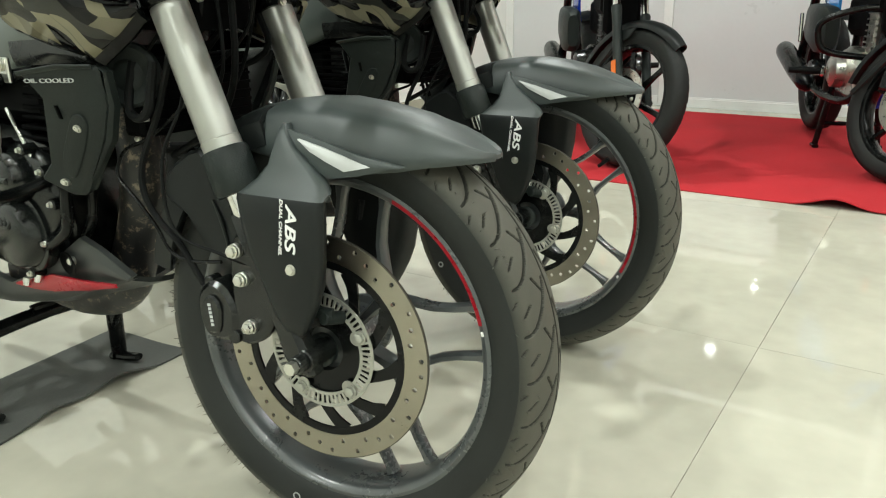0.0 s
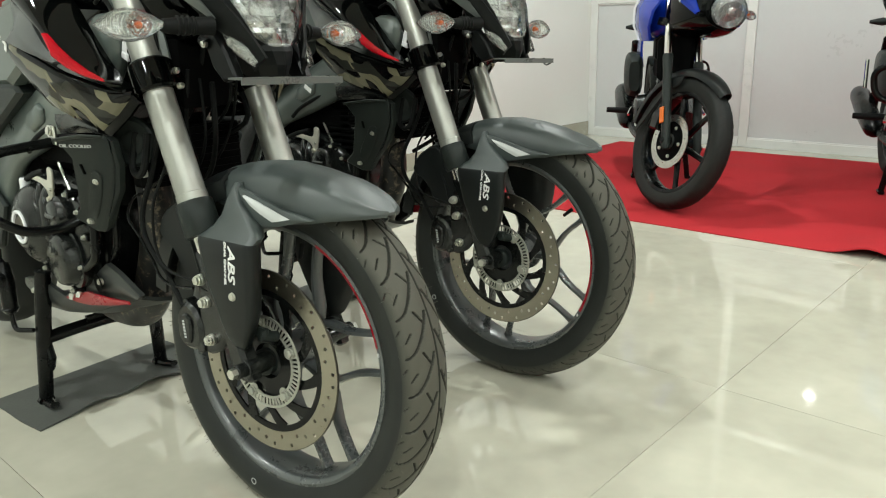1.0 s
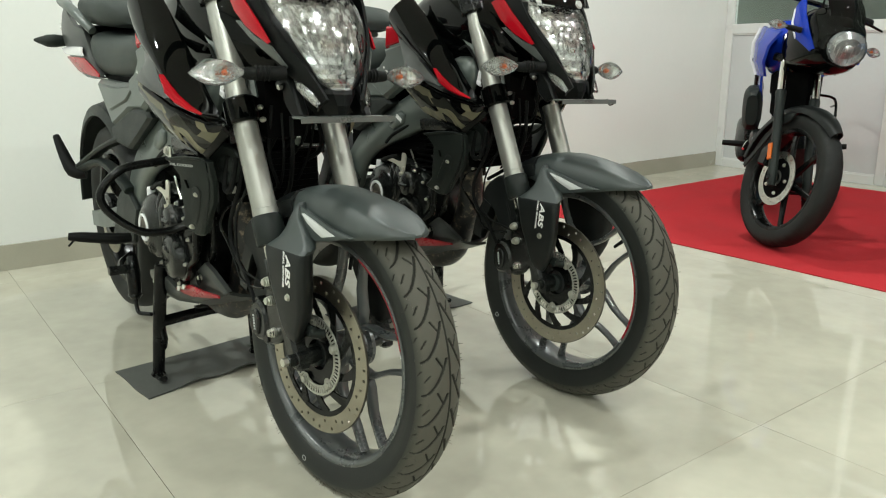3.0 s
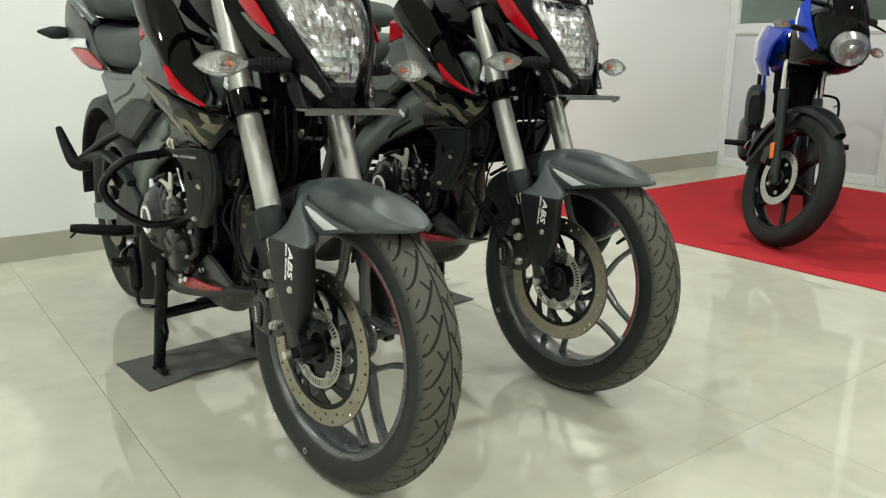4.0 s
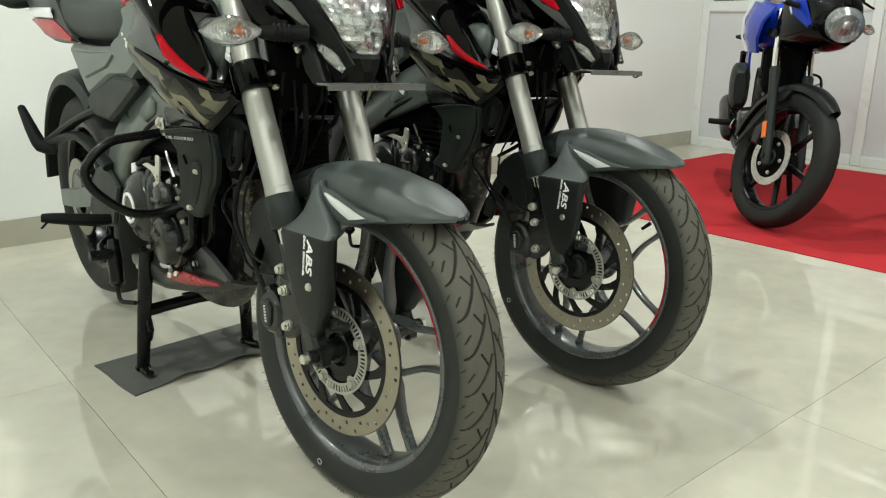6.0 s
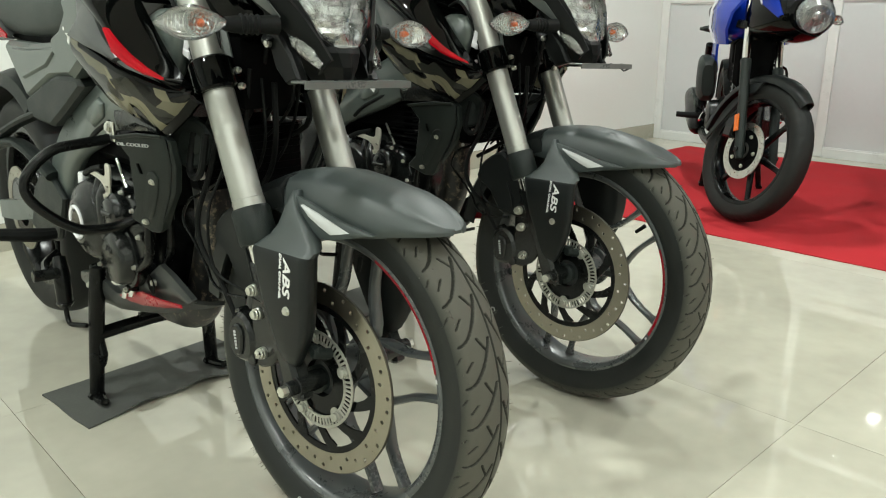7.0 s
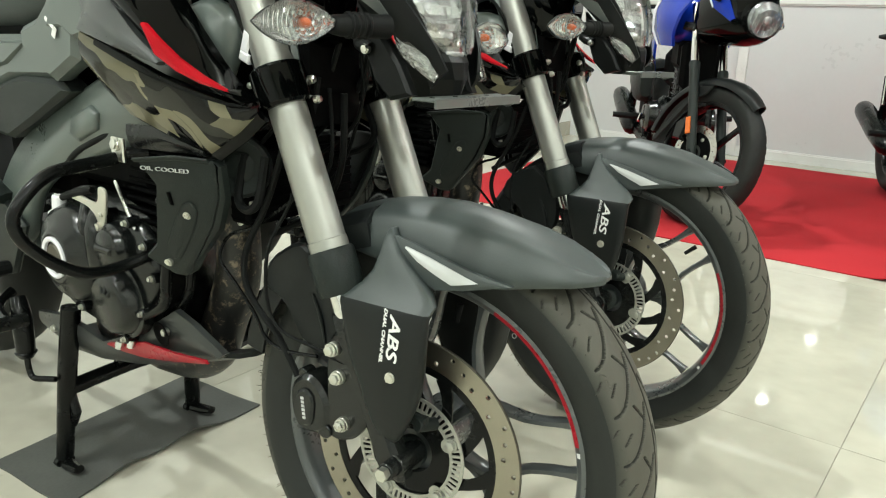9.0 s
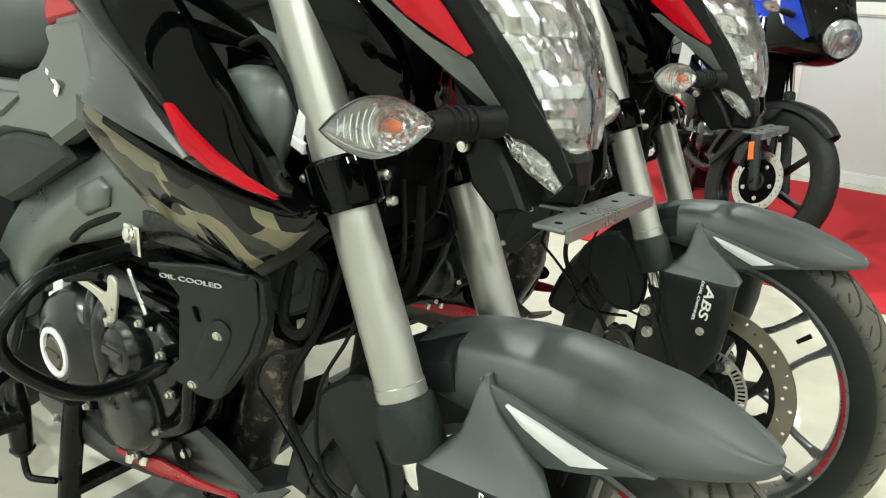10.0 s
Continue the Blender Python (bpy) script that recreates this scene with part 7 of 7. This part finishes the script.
def commuter_body(bike, paint, flash, guard, case):
    part("fuel_tank", oval_rows([(-0.22, 0.05, 0.82, 0.89), (-0.27, 0.105, 0.76, 0.935), (-0.36, 0.140, 0.735, 0.985), (-0.46, 0.145, 0.735, 0.995), (-0.58, 0.125, 0.755, 0.96), (-0.68, 0.095, 0.775, 0.88), (-0.72, 0.06, 0.79, 0.84)]), paint, bike, "gloss blue fuel tank", smooth=1.0)
    for sg in (-1, 1):
        sh = Shape().sheet([(-0.20, sg * 0.070, 0.935), (-0.19, sg * 0.120, 0.870), (-0.215, sg * 0.135, 0.800), (-0.27, sg * 0.122, 0.735)], [(-0.46, sg * 0.146, 0.965), (-0.46, sg * 0.176, 0.890), (-0.46, sg * 0.178, 0.805), (-0.44, sg * 0.150, 0.735)], 5, 0.012, 0.012, (0, sg, 0.05))
        part("tank_shroud", sh, paint, bike, "gloss blue tank shroud")
        edge = Shape().sheet([(-0.446, sg * 0.158, 0.957), (-0.446, sg * 0.187, 0.887), (-0.444, sg * 0.188, 0.806), (-0.428, sg * 0.162, 0.738)], [(-0.455, sg * 0.159, 0.958), (-0.455, sg * 0.188, 0.887), (-0.452, sg * 0.189, 0.806), (-0.434, sg * 0.162, 0.738)], 2, 0.004, 0.006, (0, sg, 0))
        part("shroud_edge", edge, flash, bike, "white rim of the tank shroud")
        sp = Shape().sheet([(-0.66, sg * 0.13, 0.80), (-0.80, sg * 0.14, 0.79), (-0.95, sg * 0.13, 0.80)], [(-0.68, sg * 0.13, 0.60), (-0.80, sg * 0.14, 0.57), (-0.92, sg * 0.13, 0.66)], 4, 0.01, 0.012, (0, sg, 0))
        part("side_panel", sp, paint, bike, "blue side panel")
        peg = Shape().tube([(-0.76, sg * 0.13, 0.365), (-0.76, sg * 0.20, 0.367), (-0.76, sg * 0.30, 0.372)], [0.013, 0.017, 0.014], 10, 2)
        part("footpeg", peg, RUBBER_OFF, bike, "black rubber footrest")
        lv = Shape().tube([(-0.74, sg * 0.14, 0.37), (-0.66, sg * 0.17, 0.39), (-0.60, sg * 0.19, 0.36)], [0.010, 0.008, 0.007], 8, 3)
        part("foot_lever", lv, CHROME, bike, "chrome foot lever")
        shock = Shape().tube([(-1.22, sg * 0.15, 0.37), (-1.02, sg * 0.15, 0.72)], 0.022, 12, 1)
        part("shock_absorber", shock, ENAMEL, bike)
        rearlamp = Shape().tube([(-1.30, sg * 0.09, 0.80), (-1.32, sg * 0.14, 0.80), (-1.325, sg * 0.20, 0.80)], [0.010, 0.022, 0.008], 10, 2)
        part("rear_indicator", rearlamp, TEXTURED, bike)
    part("seat", oval_rows([(-0.66, 0.07, 0.80, 0.86), (-0.74, 0.12, 0.78, 0.84), (-0.90, 0.135, 0.785, 0.85), (-1.05, 0.125, 0.80, 0.885), (-1.22, 0.11, 0.82, 0.89), (-1.30, 0.07, 0.83, 0.875)], 20, 0.6), SEAT, bike, "black vinyl seat", smooth=1.0)
    part("tail", oval_rows([(-0.95, 0.11, 0.72, 0.80), (-1.15, 0.12, 0.74, 0.83), (-1.35, 0.09, 0.78, 0.86), (-1.42, 0.05, 0.80, 0.85)]), paint, bike, "blue tail section", smooth=1.0)
    rail = Shape().tube([(-1.05, -0.14, 0.82), (-1.25, -0.15, 0.90), (-1.38, -0.10, 0.92), (-1.40, 0.0, 0.925), (-1.38, 0.10, 0.92), (-1.25, 0.15, 0.90), (-1.05, 0.14, 0.82)], 0.012, 10, 4)
    part("grab_rail", rail, ENAMEL, bike)
    fr = Shape().tube([(-0.16, 0, 0.88), (-0.26, 0, 0.70), (-0.33, 0, 0.45), (-0.38, 0, 0.33)], 0.022, 12, 4)
    fr.tube([(-0.18, 0, 0.86), (-0.50, 0, 0.80), (-0.70, 0, 0.72), (-0.80, 0, 0.50), (-0.80, 0, 0.36)], 0.024, 12, 4)
    part("frame", fr, ENAMEL, bike, "black tubular frame")
    part("crankcase", Shape().prism([(-0.36, 0.30), (-0.34, 0.40), (-0.42, 0.47), (-0.60, 0.49), (-0.74, 0.45), (-0.76, 0.34), (-0.66, 0.27), (-0.46, 0.26)], -0.11, 0.11, 0.025), case, bike, "engine crankcase")
    cover = Shape().lathe([(0, -0.165), (0.05, -0.163), (0.075, -0.150), (0.082, -0.105), (0, -0.105)], 32, (-0.60, 0, 0.385))
    part("engine_cover", cover, case, bike, "round engine side cover")
    part("engine_cover", Shape().lathe([(0, 0.165), (0.05, 0.163), (0.070, 0.150), (0.078, 0.105), (0, 0.105)], 32, (-0.52, 0, 0.375)), case, bike)
    barrel = part("cylinder", Shape().box((0.10, 0.13, 0.22), (-0.42, 0, 0.57), 0.01), case, bike, "finned cylinder")
    for k in range(8):
        part("cylinder_fin", Shape().box((0.125, 0.135, 0.007), (-0.44 + 0.004 * k, 0, 0.49 + 0.024 * k), 0.002), case, barrel)
    # Near-black blocks added for the shade between tank, frame and fork.
    part("air_box", Shape().box((0.34, 0.13, 0.18), (-0.62, 0, 0.62), 0.03), DARK, bike)
    part("head_tube", Shape().box((0.20, 0.18, 0.12), (-0.36, 0, 0.70), 0.02), DARK, bike)
    part("inner_cover", Shape().box((0.06, 0.165, 0.20), (-0.240, 0, 0.655), 0.02), DARK, bike)
    pipe = Shape().tube([(-0.36, -0.03, 0.60), (-0.29, -0.05, 0.52), (-0.31, -0.08, 0.36), (-0.42, -0.12, 0.27), (-0.65, -0.15, 0.26), (-0.85, -0.17, 0.29)], 0.018, 12, 5)
    part("exhaust_pipe", pipe, ENAMEL, bike)
    can = Shape().tube([(-0.83, -0.175, 0.285), (-0.88, -0.185, 0.30), (-1.05, -0.195, 0.35), (-1.32, -0.20, 0.42), (-1.36, -0.20, 0.43)], [0.020, 0.046, 0.052, 0.050, 0.036], 18, 3)
    part("silencer", can, ENAMEL, bike, "black silencer")
    box = Shape()
    box.loft([[Vector((x, -0.166 + w * math.copysign(abs(math.cos(a)) ** 0.6, math.cos(a)), z + h * math.copysign(abs(math.sin(a)) ** 0.6, math.sin(a)))) for a in [2 * math.pi * k / 16 for k in range(16)]] for x, w, z, h in ((-0.62, 0.028, 0.555, 0.075), (-0.66, 0.044, 0.555, 0.105), (-0.78, 0.050, 0.56, 0.112), (-0.95, 0.042, 0.58, 0.09), (-0.99, 0.02, 0.58, 0.06))])
    part("tool_box", box, TEXTURED, bike, "black rounded side box")
    slits = Shape()
    for z in (0.535, 0.575, 0.615):
        slits.box((0.004, 0.05, 0.012), (-0.640, -0.166, z), 0.001)
    part("box_slit", slits, SILVERFILM, bike)
    wheel = part("rear_wheel", alloy_rim(0.222, 0.040), ENAMEL, bike, "black rear alloy wheel")
    wheel.matrix_basis = Matrix.Translation((-1.32, 0, 0.305))
    part("tyre", commuter_tyre(0.300, 0.055, 0.222), DULLRUBBER, wheel, "black rear tyre")
    for k in range(6):
        part("spoke", twin_spoke(0.03, 0.20, 0, 0, 0.012, 0.011, 1).moved(Matrix.Rotation(radians(60 * k), 4, "Y")), ENAMEL, wheel)
    part("hub", Shape().lathe([(0, -0.07), (0.065, -0.07), (0.075, -0.05), (0.075, 0.05), (0.065, 0.07), (0, 0.07)], 32), ENAMEL, wheel)
    arm = Shape().tube([(-0.80, -0.09, 0.36), (-1.36, -0.10, 0.305)], 0.018, 10, 1).tube([(-0.80, 0.09, 0.36), (-1.36, 0.10, 0.305)], 0.018, 10, 1)
    part("swing_arm", arm, ENAMEL, bike)
    fend = Shape().lathe([(0.325, -0.06), (0.335, 0.0), (0.325, 0.06), (0.318, 0.06), (0.328, 0.0), (0.318, -0.06)], 20, (-1.32, 0, 0.305), 60, 165, True)
    part("rear_fender", fend, TEXTURED, bike)
    saree = Shape()
    saree.tube([(-0.95, 0.16, 0.62), (-1.00, 0.235, 0.60), (-1.00, 0.25, 0.53), (-0.98, 0.235, 0.47), (-0.95, 0.15, 0.46)], 0.007, 8, 4)
    saree.tube([(-1.00, 0.245, 0.565), (-1.12, 0.235, 0.55)], 0.006, 8, 1)
    part("leg_guard", saree, ENAMEL, bike, "black wire leg guard")
    if guard:
        for sg in (-1, 1):
            g = Shape().tube([(-0.28, sg * 0.03, 0.66), (-0.31, sg * 0.15, 0.655), (-0.35, sg * 0.27, 0.61), (-0.37, sg * 0.285, 0.55), (-0.37, sg * 0.25, 0.485), (-0.36, sg * 0.12, 0.46), (-0.35, sg * 0.03, 0.455)], 0.014, 12, 5)
            part("crash_guard", g, ENAMEL, bike, "black tubular crash guard")
        pan = Shape().sheet([(-0.34, -0.09, 0.42), (-0.30, 0.0, 0.43), (-0.34, 0.09, 0.42)], [(-0.46, -0.10, 0.24), (-0.42, 0.0, 0.235), (-0.46, 0.10, 0.24)], 4, 0.02, 0.01, (1, 0, -0.3))
        part("belly_pan", pan, BLUE, bike, "blue belly pan")
        stay = Shape().rod((-0.80, -0.26, 0.63), (-0.78, -0.26, 0.50), 0.009, 10)
        part("foot_guard", stay, CHROME, bike, "pale foot guard bar")
    for sg in (-1, 1):
        lg = Shape().tube([(-0.72, sg * 0.10, 0.30), (-0.75, sg * 0.14, 0.02)], [0.016, 0.014], 12, 1)
        lg.box((0.06, 0.03, 0.016), (-0.75, sg * 0.142, 0.012), 0.004)
        part("stand_leg", lg, ENAMEL, bike, "black centre stand leg")
    part("stand_bar", Shape().rod((-0.74, -0.12, 0.12), (-0.74, 0.12, 0.12), 0.010, 10), ENAMEL, bike)


def commuter(m, lock, paint, flash, label, guard, case):
    bike = thing("motorcycle", label, "motorcycle", "small motorcycles on the carpet", m)
    turn = steering(lock, 25.5, 0.035)
    commuter_front(bike, turn, paint, flash)
    commuter_body(bike, paint, flash, guard, case)
    return bike


commuter(pose(0.724, 3.600, 0.004, 0, 0, -88), 35, BLUE, PEARL, "blue and black motorcycle, handlebar turned, parked on red carpet", False, ENGINE)
commuter(pose(1.759, 3.277, 0.004, 0, 0, -97), 34, SKYBLUE, SATINGREY, "light blue motorcycle with black crash guard on red carpet", True, STEEL)


# ---- floor tiles ----
def floor_tiles():
    size, gap = 1.2, 0.0011
    h = (size - gap) / 2
    tile = mesh_of("floor_tile", Shape().box((2 * h, 2 * h, 0.009), (0, 0, -0.0045), 0.0003).bm(), TILE)
    far = Shape()
    for i in range(-3, 5):
        for j in range(-5, 11):
            u0, v0 = -0.184 + size * i, 0.68 + size * j
            cu, cv = u0 + size / 2, v0 + size / 2
            if cu < LEFT - 0.61 or cu > RIGHT + 0.6 or cv < FRONT - 0.6 or cv > BACK + 0.6:
                continue
            if -3.4 < cv < 6.5 and cu < 4.4:
                ob = new("tile", tile)
                ob.parent = floor
                ob.matrix_basis = Matrix.Translation((cu, cv, 0)) @ Matrix.Rotation(math.pi / 2 * ((i * 7 + j * 3) % 4), 4, "Z")
            else:
                far.box((2 * h, 2 * h, 0.009), (cu, cv, -0.0045), 0.0003)
    rest = part("far_tiles", far, TILE, floor)
    tagged(rest, kind="stuff")


floor_tiles()
